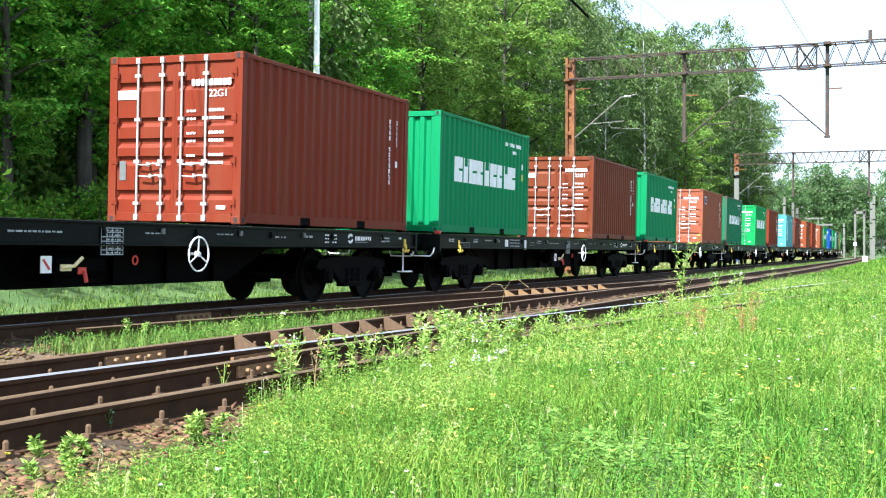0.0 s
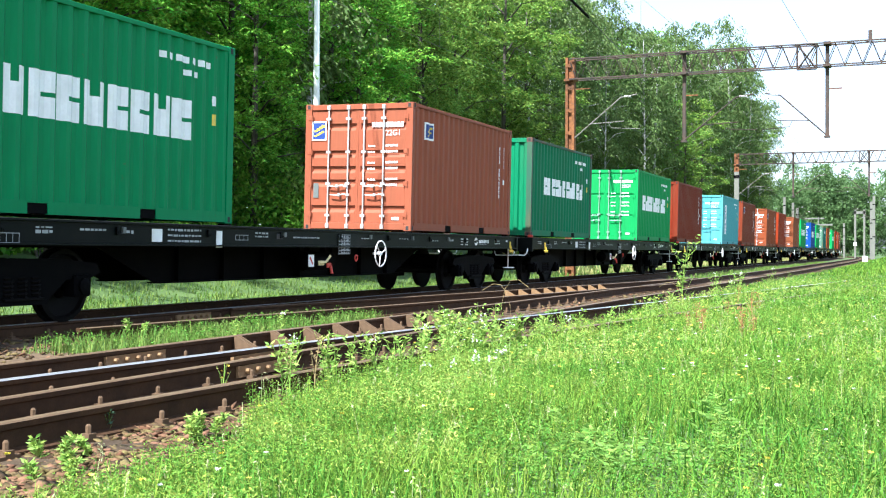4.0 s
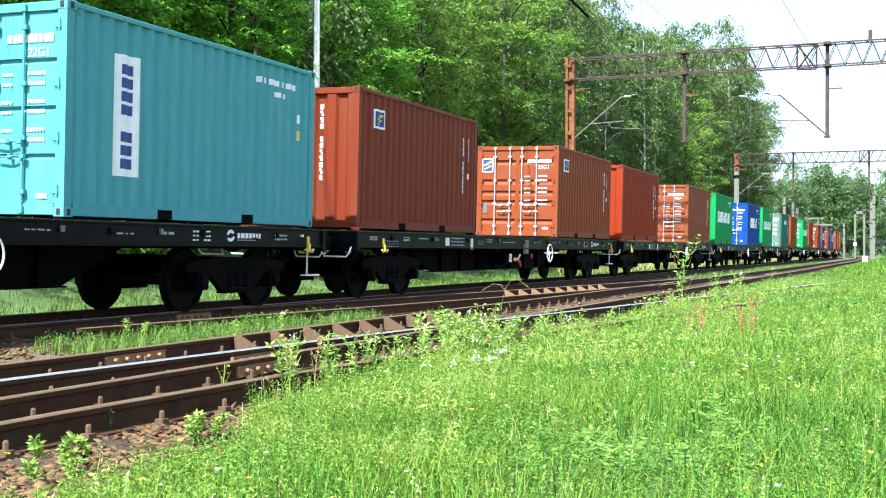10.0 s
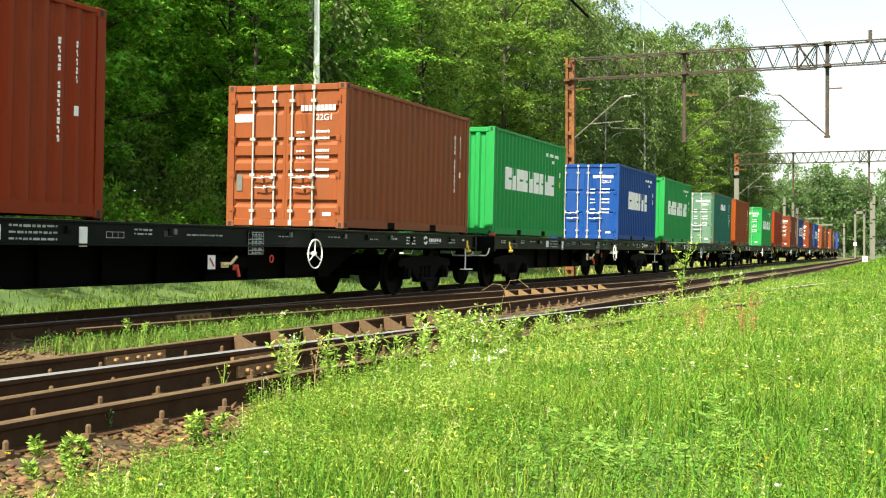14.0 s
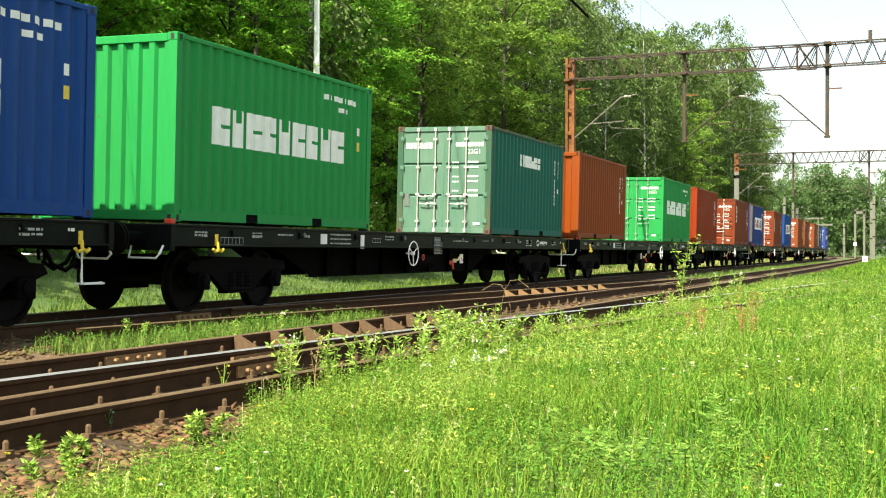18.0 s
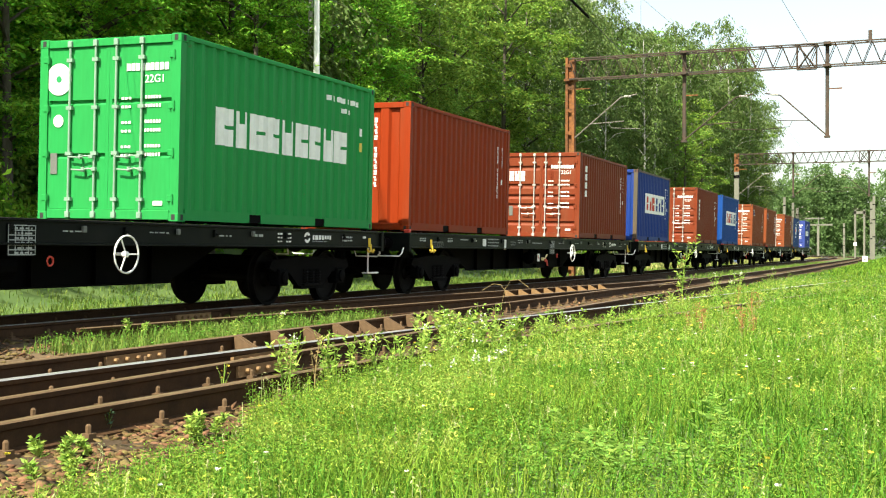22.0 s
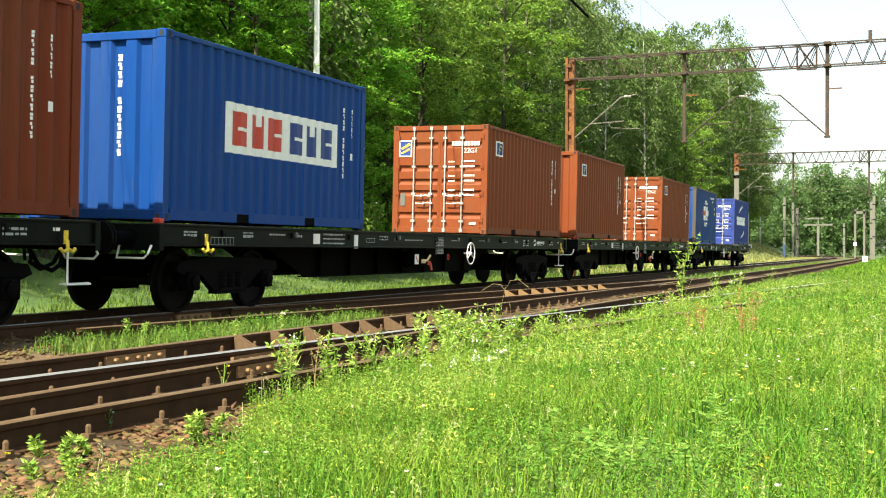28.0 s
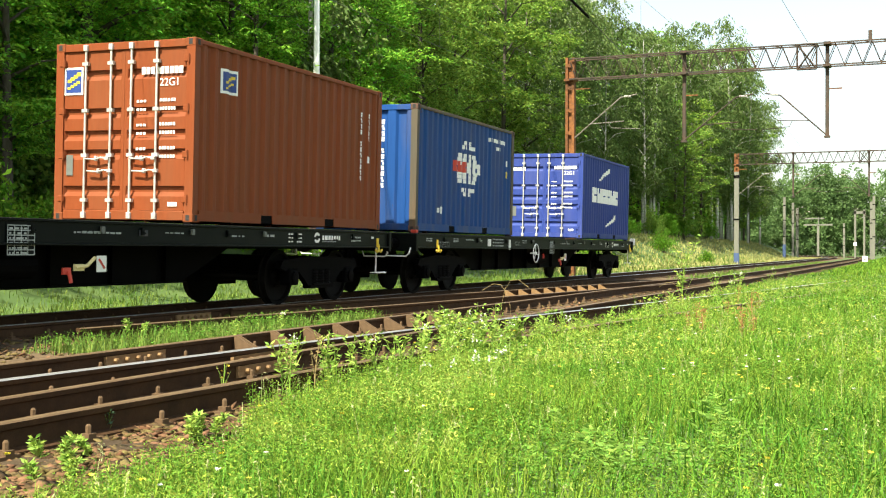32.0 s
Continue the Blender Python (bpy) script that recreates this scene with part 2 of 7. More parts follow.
class Geo:
    """Collects boxes, bars, sweeps and strips into one mesh."""

    def __init__(self):
        self.v, self.f = [], []

    def add(self, verts, faces):
        o = len(self.v)
        self.v += [tuple(q) for q in verts]
        self.f += [tuple(i + o for i in f) for f in faces]
        return self

    def box(self, x0, x1, y0, y1, z0, z1, c=0.0):
        """A box with its long edges bevelled by c."""
        if c <= 0:
            return self.add([(x0, y0, z0), (x1, y0, z0), (x1, y1, z0), (x0, y1, z0), (x0, y0, z1), (x1, y0, z1), (x1, y1, z1), (x0, y1, z1)],
                            [(3, 2, 1, 0), (4, 5, 6, 7), (0, 1, 5, 4), (1, 2, 6, 5), (2, 3, 7, 6), (3, 0, 4, 7)])
        bm = bmesh.new()
        bmesh.ops.create_cube(bm, size=1)
        for q in bm.verts:
            q.co = ((x0 + x1) / 2 + q.co.x * (x1 - x0), (y0 + y1) / 2 + q.co.y * (y1 - y0), (z0 + z1) / 2 + q.co.z * (z1 - z0))
        bmesh.ops.bevel(bm, geom=bm.edges[:], offset=c, segments=1, affect="EDGES")
        bm.verts.index_update()
        self.add([q.co for q in bm.verts], [[q.index for q in f.verts] for f in bm.faces])
        bm.free()
        return self

    def tube(self, pts, r, n=6, r1=None, caps=True):
        """A round bar along points, tapering from r to r1."""
        r1 = r if r1 is None else r1
        pts = [Vector(q) for q in pts]
        rings = []
        for i, q in enumerate(pts):
            d = (pts[min(i + 1, len(pts) - 1)] - pts[max(i - 1, 0)])
            d = d.normalized() if d.length > 1e-9 else Vector((0, 0, 1))
            a = d.cross(Vector((0, 0, 1)) if abs(d.z) < 0.9 else Vector((1, 0, 0))).normalized()
            b = d.cross(a)
            rr = r + (r1 - r) * i / max(1, len(pts) - 1)
            rings.append([q + (a * math.cos(2 * math.pi * k / n) + b * math.sin(2 * math.pi * k / n)) * rr for k in range(n)])
        v = [q for ring in rings for q in ring]
        f = [(i * n + k, i * n + (k + 1) % n, (i + 1) * n + (k + 1) % n, (i + 1) * n + k) for i in range(len(pts) - 1) for k in range(n)]
        if caps:
            f += [tuple(reversed(range(n))), tuple(range((len(pts) - 1) * n, len(pts) * n))]
        return self.add(v, f)

    def sweep(self, prof, axis, a, b):
        """A closed profile of (u, w) pushed along axis from a to b. axis x: (y, z); y: (x, z); z: (x, y)."""
        k = len(prof)

        def at(u, w, s):
            return {"x": (s, u, w), "y": (u, s, w), "z": (u, w, s)}[axis]
        v = [at(u, w, a) for u, w in prof] + [at(u, w, b) for u, w in prof]
        f = [(i, (i + 1) % k, k + (i + 1) % k, k + i) for i in range(k)] + [tuple(reversed(range(k))), tuple(range(k, 2 * k))]
        return self.add(v, f)

    def lathe(self, prof, n=16, axis="x", at=(0, 0, 0)):
        """A profile of (radius, along) turned round an axis."""
        v, f = [], []
        for r, s in prof:
            for k in range(n):
                c, d = math.cos(2 * math.pi * k / n) * r, math.sin(2 * math.pi * k / n) * r
                q = {"x": (s, c, d), "y": (c, s, d), "z": (c, d, s)}[axis]
                v.append((q[0] + at[0], q[1] + at[1], q[2] + at[2]))
        for i in range(len(prof) - 1):
            f += [(i * n + k, i * n + (k + 1) % n, (i + 1) * n + (k + 1) % n, (i + 1) * n + k) for k in range(n)]
        f += [tuple(reversed(range(n))), tuple(range((len(prof) - 1) * n, len(prof) * n))]
        return self.add(v, f)

    def mesh(self, name, *mats, smooth=False):
        me = mesh_from(name, self.v, self.f, mats, smooth=smooth)
        bm = bmesh.new()
        bm.from_mesh(me)
        bmesh.ops.recalc_face_normals(bm, faces=bm.faces)
        bm.to_mesh(me)
        bm.free()
        return me


def part(name, me, parent, label="", m=None, mat=None):
    """One mesh object under a thing or a part. mat: a paint of its own on a shared mesh."""
    ob = new(name, me)
    ob.parent = parent
    if m is not None:
        ob.matrix_basis = m
    if mat is not None:
        ob.material_slots[0].link = "OBJECT"
        ob.material_slots[0].material = mat
    if label:
        ob["label"] = label
    return ob


def thing(name, label, category, group="", kind="", m=None):
    ob = new(name)
    if m is not None:
        ob.matrix_basis = m
    return tagged(ob, label, category, group, kind)


def big_mesh(name, verts, quads, mats):
    """A large mesh straight from arrays of corners and four-sided faces."""
    me = bpy.data.meshes.new(name)
    verts, quads = np.asarray(verts, np.float32), np.asarray(quads, np.int32)
    k = quads.shape[1]
    me.vertices.add(len(verts))
    me.vertices.foreach_set("co", verts.ravel())
    me.loops.add(quads.size)
    me.loops.foreach_set("vertex_index", quads.ravel())
    me.polygons.add(len(quads))
    me.polygons.foreach_set("loop_start", np.arange(0, quads.size, k, dtype=np.int32))
    for m in mats:
        me.materials.append(m)
    me.update(calc_edges=True)
    return me

# ---------------------------------------------------------------- ground
def smooth(a, b, v):
    t = min(1.0, max(0.0, (v - a) / (b - a)))
    return t * t * (3 - 2 * t)


def line_x(y):
    """The train's track at a distance y ahead."""
    return PATH_X(y + max(0.0, y - 190) * 0.03)


def ground_z(x, y):
    o = x - line_x(max(-100, min(300, y)))
    z = GRADE * max(-50, min(400, y)) - 0.185
    far_bank = smooth(52, 80, y)
    z += (1.5 + 1.1 * far_bank) * smooth(-4.2, -10.5 - 2.5 * far_bank, o) if o < 0 else 0.06 * smooth(8.0, 14, o)
    far = min(1.0, (abs(o) + abs(y) * 0.1) / 12)
    return z + 0.05 * far * noise.noise((x * 0.35, y * 0.35, 0)) + 0.02 * noise.noise((x * 1.7, y * 1.7, 3))


def turf_amount(x, y):
    """0 on ballast and bare soil, 1 in grass."""
    o = x - line_x(max(-100, min(300, y)))
    right = smooth(6.45, 7.0, o - 0.72 * (1 - smooth(4.6, 6.6, y)) + 0.7 * smooth(16, 20, y))
    left = smooth(-2.0, -3.0, o)
    strip = smooth(1.7, 2.2, o) * (1 - smooth(3.0, 3.5, o)) * smooth(8.5, 10.5, y) * (1 - smooth(14.5, 17, y))
    far = 0.8 * smooth(1.6, 2.2, o) * (1 - smooth(3.2, 3.7, o)) * smooth(38, 48, y)
    return max(right, left, strip, far)


def build_ground():
    def steps(a, b, fine_a, fine_b, fine, coarse):
        q, out = a, []
        while q < b:
            out.append(q)
            q += fine if fine_a <= q < fine_b else coarse * (1 + 0.12 * (max(fine_a - q, q - fine_b, 0) / 10))
        return out + [b]
    xs = steps(-1500, 1500, -8, 16, 0.3, 1.2)
    ys = steps(-300, 2500, -2, 42, 0.3, 1.2)
    v = [(x, y, ground_z(x, y)) for y in ys for x in xs]
    w = len(xs)
    f = [(j * w + i, j * w + i + 1, (j + 1) * w + i + 1, (j + 1) * w + i) for j in range(len(ys) - 1) for i in range(w - 1)]
    me = big_mesh("ground", v, f, [M["ground"]])
    at = me.attributes.new("turf", "FLOAT", "POINT")
    at.data.foreach_set("value", np.array([turf_amount(q[0], q[1]) for q in v], np.float32))
    me.polygons.foreach_set("use_smooth", [True] * len(me.polygons))
    return tagged(new("ground", me), "grassy ground with brown soil between the tracks", "ground", kind="structure")


ground = build_ground()


# ---------------------------------------------------------------- tracks
RAIL = [(-0.075, -0.172), (0.075, -0.172), (0.075, -0.158), (0.012, -0.14), (0.009, -0.05), (0.034, -0.038), (0.036, -0.008), (0.026, 0.0),
        (-0.026, 0.0), (-0.036, -0.008), (-0.034, -0.038), (-0.009, -0.05), (-0.012, -0.14), (-0.075, -0.158)]


def rail_mesh(pts, head, lift=0.0):
    """A rail of the usual section along points (x, y); its running surface has the metal of its use."""
    n, v, f, mi = len(RAIL), [], [], []
    for i, (x, y) in enumerate(pts):
        a, b = pts[max(0, i - 1)], pts[min(len(pts) - 1, i + 1)]
        d = Vector((b[0] - a[0], b[1] - a[1])).normalized()
        v += [(x + d.y * u, y - d.x * u, w + GRADE * y + lift) for u, w in RAIL]
    for i in range(len(pts) - 1):
        for k in range(n):
            f.append((i * n + k, i * n + (k + 1) % n, (i + 1) * n + (k + 1) % n, (i + 1) * n + k))
            mi.append(1 if k in (6, 7, 8) else 0)
    f += [tuple(reversed(range(n))), tuple(range((len(pts) - 1) * n, len(pts) * n))]
    mi += [0, 0]
    return mesh_from("rail", v, f, [M["rail"], head], mi)


def offset_line(o, s0, s1, step=2.0):
    out, s = [], s0
    while s <= s1:
        x, y, h = path_point(s)
        out.append((x + o * math.cos(h), y + o * math.sin(h)))
        s += step
    return out


def track_three(y):
    y0 = max(y, 5.0)
    q = min(y0, 16.0) - 5
    return 5.53 + 0.055 * q + 0.0034 * q * q + max(0, y0 - 16) * 0.128 + min(0, y - 5) * 0.03


def cross_over(y):
    return 0.98 + (y - 9.3) * 0.118


def line_of(fn, o, a, b, step=1.0):
    return [(fn(y) + o, y) for y in np.arange(a, b + 0.01, step)]


def sleeper_mesh():
    g = Geo().box(-1.3, 1.3, -0.12, 0.12, -0.16, 0, 0.012)
    return g.mesh("sleeper", M["sleeper"])


def clip_mesh():
    g = Geo().box(-0.13, 0.13, -0.075, 0.075, 0, 0.018)
    for s in (-1, 1):
        g.box(s * 0.10 - 0.03, s * 0.10 + 0.03, -0.03, 0.03, 0.018, 0.045)
        g.lathe([(0.017, 0.0), (0.017, 0.085), (0.01, 0.095)], 6, "z", (s * 0.10, 0, 0.0))
    return g.mesh("rail_clip", M["clip"])


SLEEPER, CLIP = sleeper_mesh(), clip_mesh()


def lay_track(label, rails, centre, y0, y1, near, pitch=0.62, half=0.7535, clips=True):
    """One track: its rails, and sleepers with clips: those close by are parts, the rest one joined part."""
    tr = thing("railway_track", label, "track", kind="structure")
    for me in rails:
        part("rail", me, tr)
    far = Geo()
    y = y0
    while y < y1:
        x = centre(y)
        h = math.atan2(centre(y + 0.5) - x, 0.5)
        m = pose(x, y, GRADE * y - 0.172, 0, 0, -math.degrees(h))
        if near[0] <= y <= near[1]:
            part("sleeper", SLEEPER, tr, m=m)
            if clips:
                for s in (-half, half):
                    part("rail_clip", CLIP, tr, m=m @ pose(s, 0, 0.001))
        else:
            v = [m @ Vector(q) for q in ((-1.3, -0.12, -0.1), (1.3, -0.12, -0.1), (1.3, 0.12, -0.1), (-1.3, 0.12, -0.1),
                                         (-1.3, -0.12, 0), (1.3, -0.12, 0), (1.3, 0.12, 0), (-1.3, 0.12, 0))]
            far.add(v, [(4, 5, 6, 7), (0, 1, 5, 4), (1, 2, 6, 5), (2, 3, 7, 6), (3, 0, 4, 7)])
        y += pitch
    if far.v:
        part("sleepers", far.mesh("sleepers", M["sleeper"]), tr)["kind"] = "stuff"
    return tr


G = 0.7535
track_train = lay_track("main railway track with worn bright rails on wooden sleepers",
                        [rail_mesh(offset_line(o, -40, 340), M["railhead"]) for o in (-G, G)],
                        lambda y: line_x(y), -10, 200, (6, 36))
track_mid = lay_track("second railway track with rusty rails beside the main line",
                      [rail_mesh(offset_line(4.80 - G, -40, 340), M["duskhead"]),
                       rail_mesh(offset_line(4.80 + G, -40, 12), M["duskhead"]),
                       rail_mesh(offset_line(4.80 + G, 12.06, 340), M["duskhead"])],
                      lambda y: line_x(y) + 4.80, -10, 200, (4, 24))
track_near = lay_track("siding track leaving the second track, half grown over",
                       [rail_mesh(line_of(track_three, -G, -30, 11), M["railhead"]),
                        rail_mesh(line_of(track_three, -G, 11.06, 90), M["railhead"]),
                        rail_mesh(line_of(track_three, G, -30, 90), M["duskhead"])],
                       track_three, -6, 60, (2, 14))
track_cross = lay_track("crossover track between the main line and the second track",
                        [rail_mesh(line_of(cross_over, -G, 15.0, 39), M["duskhead"]),
                         rail_mesh(line_of(cross_over, G, 10.4, 33), M["duskhead"])],
                        cross_over, 12, 34, (12, 30), pitch=1.24, clips=False)


def gusset_mesh(mat):
    g = Geo()
    for y in (-0.035, 0.035):
        g.sweep([(0.03, -0.15), (0.30, -0.15), (0.30, -0.13), (0.06, 0.0), (0.03, 0.0)], "y", y - 0.008, y + 0.008)
    g.box(0.03, 0.34, -0.06, 0.06, -0.165, -0.148)
    return g.mesh("rail_brace", mat)


BRACE, BRACE_OCHRE = gusset_mesh(M["clip"]), gusset_mesh(M["plate"])
for i in range(9):
    y = 10.2 + i * 0.72
    part("rail_brace", BRACE, track_mid, m=pose(4.80 - G, y, GRADE * y))
for i in range(9):
    y = 24.4 + i * 0.70
    part("rail_brace", BRACE_OCHRE, track_cross, m=pose(cross_over(y) - G, y, GRADE * y))


def fishplate_mesh(mat, length=0.85, bolts=5):
    g = Geo().sweep([(0.012, -0.14), (0.05, -0.135), (0.04, -0.09), (0.045, -0.045), (0.012, -0.05)], "y", -length / 2, length / 2)
    for k in range(bolts):
        y = (k - (bolts - 1) / 2) * length / (bolts + 0.4)
        g.lathe([(0.024, 0.04), (0.024, 0.075), (0.012, 0.08)], 6, "x", (0, y, -0.09))
    return g.mesh("fishplate", mat)


FISH = fishplate_mesh(M["plate"])
for par, x, y in ((track_mid, 4.80 - G, 8.55), (track_mid, 4.80 + G, 8.3), (track_near, track_three(9.0) - G, 9.0), (track_train, G, 14.2)):
    part("fishplate", FISH, par, "ochre rusty fishplate with bolts", m=pose(x, y, GRADE * y))

# ---------------------------------------------------------------- the train
PITCH, CL, CW, CH = 20.2713, 6.058, 2.438, 2.591     # wagon length over buffers; container
BASE_Z = 1.30                                        # container floor over the rail
CANT = 1.17                                          # lean of the line, degrees
HALF = PITCH / 2
SLOT = HALF - 0.83 - CL / 2                          # container centres from the wagon's middle


def train_offset(t):
    """Where the door end of the first wagon's container stands along the line."""
    return 14.7183 - 8.6174 * t + 0.013247 * t ** 2 - 0.00007808 * t ** 3


def wagon_pose(i, t):
    """Wagon i at t seconds: set on its two bogie pivots."""
    mid = train_offset(t) + PITCH * i + CL / 2 - SLOT
    ax, ay, _ = path_point(mid - 7.35)
    bx, by, _ = path_point(mid + 7.35)
    h = math.atan2(-(bx - ax), by - ay)
    x, y = (ax + bx) / 2, (ay + by) / 2
    return pose(x, y, GRADE * y) @ pose(0, 0, 0, math.degrees(math.atan(GRADE)), CANT, math.degrees(h))


# ---- container
PERIOD, DEPTH, END_DEPTH = 0.2785, 0.042, 0.05


def wave(u):
    """Depth of the wall's corrugation at u metres along it."""
    q = (u / PERIOD) % 1.0
    if q < 0.26:
        return 0.0
    if q < 0.5:
        return DEPTH * (q - 0.26) / 0.24
    if q < 0.76:
        return DEPTH
    return DEPTH * (1 - (q - 0.76) / 0.24)


def wave_knots(a, b):
    ks = {a, b}
    n0, n1 = math.floor(a / PERIOD) - 1, math.ceil(b / PERIOD) + 1
    for n in range(n0, n1):
        for q in (0.0, 0.26, 0.5, 0.76):
            u = (n + q) * PERIOD
            if a < u < b:
                ks.add(u)
    return sorted(ks)


def side_wall_mesh():
    """Corrugated side at +x."""
    g = Geo()
    ks = wave_knots(-CL / 2 + 0.12, CL / 2 - 0.12)
    x = CW / 2 - 0.016
    v, f = [], []
    for u in ks:
        v += [(x - wave(u), u, 0.17), (x - wave(u), u, CH - 0.07), (x - wave(u) - 0.004, u, 0.17), (x - wave(u) - 0.004, u, CH - 0.07)]
    for i in range(len(ks) - 1):
        a = i * 4
        f += [(a, a + 4, a + 5, a + 1), (a + 3, a + 7, a + 6, a + 2)]
    g.add(v, f)
    me = mesh_from("side_wall", g.v, g.f, [M["white"]])
    return me


def end_wall_mesh(troughs, pitch, flat, floor_):
    """Corrugated blind end at +y, with so many troughs; flat and floor_: half a trough's width at its mouth and at its bottom."""
    d = END_DEPTH
    y = CL / 2 - 0.018
    pts = [(-CW / 2 + 0.13, 0)]
    for k in range(troughs):
        c = (k - (troughs - 1) / 2) * pitch
        pts += [(c - flat, 0), (c - floor_, d), (c + floor_, d), (c + flat, 0)]
    pts.append((CW / 2 - 0.13, 0))
    v, f = [], []
    for u, dd in pts:
        v += [(u, y - dd, 0.15), (u, y - dd, CH - 0.08), (u, y - dd - 0.004, 0.15), (u, y - dd - 0.004, CH - 0.08)]
    for i in range(len(pts) - 1):
        a = i * 4
        f += [(a, a + 1, a + 5, a + 4), (a + 2, a + 6, a + 7, a + 3)]
    return mesh_from("end_wall", v, f, [M["white"]])


def roof_mesh():
    ks = wave_knots(-CL / 2 + 0.1, CL / 2 - 0.1)
    v, f = [], []
    for u in ks:
        z = CH - 0.012 - wave(u) * 0.6
        v += [(-CW / 2 + 0.05, u, z), (CW / 2 - 0.05, u, z), (-CW / 2 + 0.05, u, z - 0.004), (CW / 2 - 0.05, u, z - 0.004)]
    for i in range(len(ks) - 1):
        a = i * 4
        f += [(a, a + 1, a + 5, a + 4), (a + 2, a + 6, a + 7, a + 3)]
    return mesh_from("roof", v, f, [M["white"]])


def door_mesh(grooves, tall):
    """One door leaf with pressed horizontal grooves (heights as shares of the leaf), sharp above and sloped below."""
    w, z0, z1 = CW / 2 - 0.10, 0.16, CH - 0.13
    y = -CL / 2 + 0.035
    g = Geo()
    pts = [(z0, 0.0)]
    for q in sorted(grooves):
        c = z0 + (z1 - z0) * q
        pts += [(c - tall, 0.0), (c - tall * 0.35, 0.042), (c + tall * 0.45, 0.042), (c + tall * 0.5, 0.0)]
    pts.append((z1, 0.0))
    n = len(pts)
    v, f = [], []
    for z, d in pts:
        v += [(0.004, y - 0.006, z), (0.05, y - 0.006, z), (0.075, y + d, z), (w - 0.075, y + d, z), (w - 0.05, y - 0.006, z), (w, y - 0.006, z), (w, y + 0.05, z), (0.004, y + 0.05, z)]
    for i in range(n - 1):
        a, b = i * 8, i * 8 + 8
        f += [(a + k, a + (k + 1) % 8, b + (k + 1) % 8, b + k) for k in range(8)]
    f += [tuple(reversed(range(8))), tuple(range(8 * n - 8, 8 * n))]
    g.add(v, f)
    return g.mesh("door", M["white"])


def locking_bar_mesh():
    y = -CL / 2 - 0.005
    g = Geo().tube([(0, y, 0.07), (0, y, CH - 0.05)], 0.017, 8)
    for z in (0.30, 0.95, 1.6, 2.28):
        g.box(-0.05, 0.05, y - 0.022, y + 0.03, z - 0.025, z + 0.025)
    for z in (0.075, CH - 0.085):
        g.box(-0.035, 0.035, y - 0.03, y + 0.03, z - 0.04, z + 0.05, 0.006)
    return g.mesh("locking_bar", M["galv"], smooth=False)


def handle_mesh():
    y = -CL / 2 - 0.03
    g = Geo().tube([(0.02, y, 0), (-0.10, y - 0.012, 0.012), (-0.20, y - 0.012, -0.012), (-0.40, y - 0.006, 0.0)], 0.013, 6)
    g.box(-0.22, -0.18, y - 0.015, y + 0.04, -0.035, 0.035, 0.006)
    g.box(-0.035, 0.035, y - 0.02, y + 0.03, -0.025, 0.025, 0.005)
    return g.mesh("handle", M["galv"])


def hinge_mesh():
    y = -CL / 2 + 0.005
    return Geo().box(-0.06, 0.05, y - 0.012, y + 0.02, -0.045, 0.045, 0.006).tube([(0.03, y - 0.015, -0.06), (0.03, y - 0.015, 0.06)], 0.014, 6).mesh("hinge", M["white"])


def casting_mesh():
    """A solid corner casting; its holes are dark plates laid on the faces."""
    g = Geo()
    a, b, h = 0.162, 0.178, 0.118
    g.box(-a / 2, a / 2, -b / 2, b / 2, 0, h, 0.008)
    return g.mesh("corner_casting", M["casting"])


def casting_hole_mesh():
    # thin dark plate: the shade inside a hole, given as colour
    g = Geo()
    g.box(-0.030, 0.030, -0.002, 0.002, -0.04, 0.04, 0.0015)
    return g.mesh("casting_hole", M["hole_shade"])


def post_mesh():
    return Geo().sweep([(-0.07, -0.075), (0.07, -0.075), (0.07, -0.045), (0.055, 0.075), (-0.07, 0.075)], "z", 0.115, CH - 0.115).mesh("corner_post", M["white"])


def top_rail_mesh():
    return Geo().box(-0.03, 0.03, -CL / 2 + 0.17, CL / 2 - 0.17, CH - 0.075, CH - 0.01, 0.006).mesh("top_rail", M["white"])


def bottom_rail_mesh():
    """Lower side rail, broken by two fork pockets."""
    out = []
    for a, b in ((-CL / 2 + 0.17, -1.20), (-0.86, 0.86), (1.20, CL / 2 - 0.17)):
        out.append(Geo().box(-0.025, 0.025, a, b, 0.02, 0.172).mesh("bottom_rail", M["white"]))
    out.append(Geo().box(-0.05, 0.022, -CL / 2 + 0.17, CL / 2 - 0.17, 0.150, 0.168).mesh("rail_flange", M["white"]))
    return out


def pocket_mesh():
    # solid block in the opening; its black stands for the shade inside
    return Geo().box(-0.30, 0.012, -0.17, 0.17, 0.03, 0.148).mesh("fork_pocket", M["black"])


def sill_mesh(top):
    if top:
        g = Geo().box(-CW / 2 + 0.16, CW / 2 - 0.16, -0.05, 0.05, CH - 0.125, CH - 0.012, 0.008)
    else:
        g = Geo().box(-CW / 2 + 0.16, CW / 2 - 0.16, -0.05, 0.05, 0.02, 0.155, 0.008)
    return g.mesh("end_rail", M["white"])


def floor_mesh():
    return Geo().box(-CW / 2 + 0.06, CW / 2 - 0.06, -CL / 2 + 0.06, CL / 2 - 0.06, 0.06, 0.15).mesh("container_floor", M["deck"])


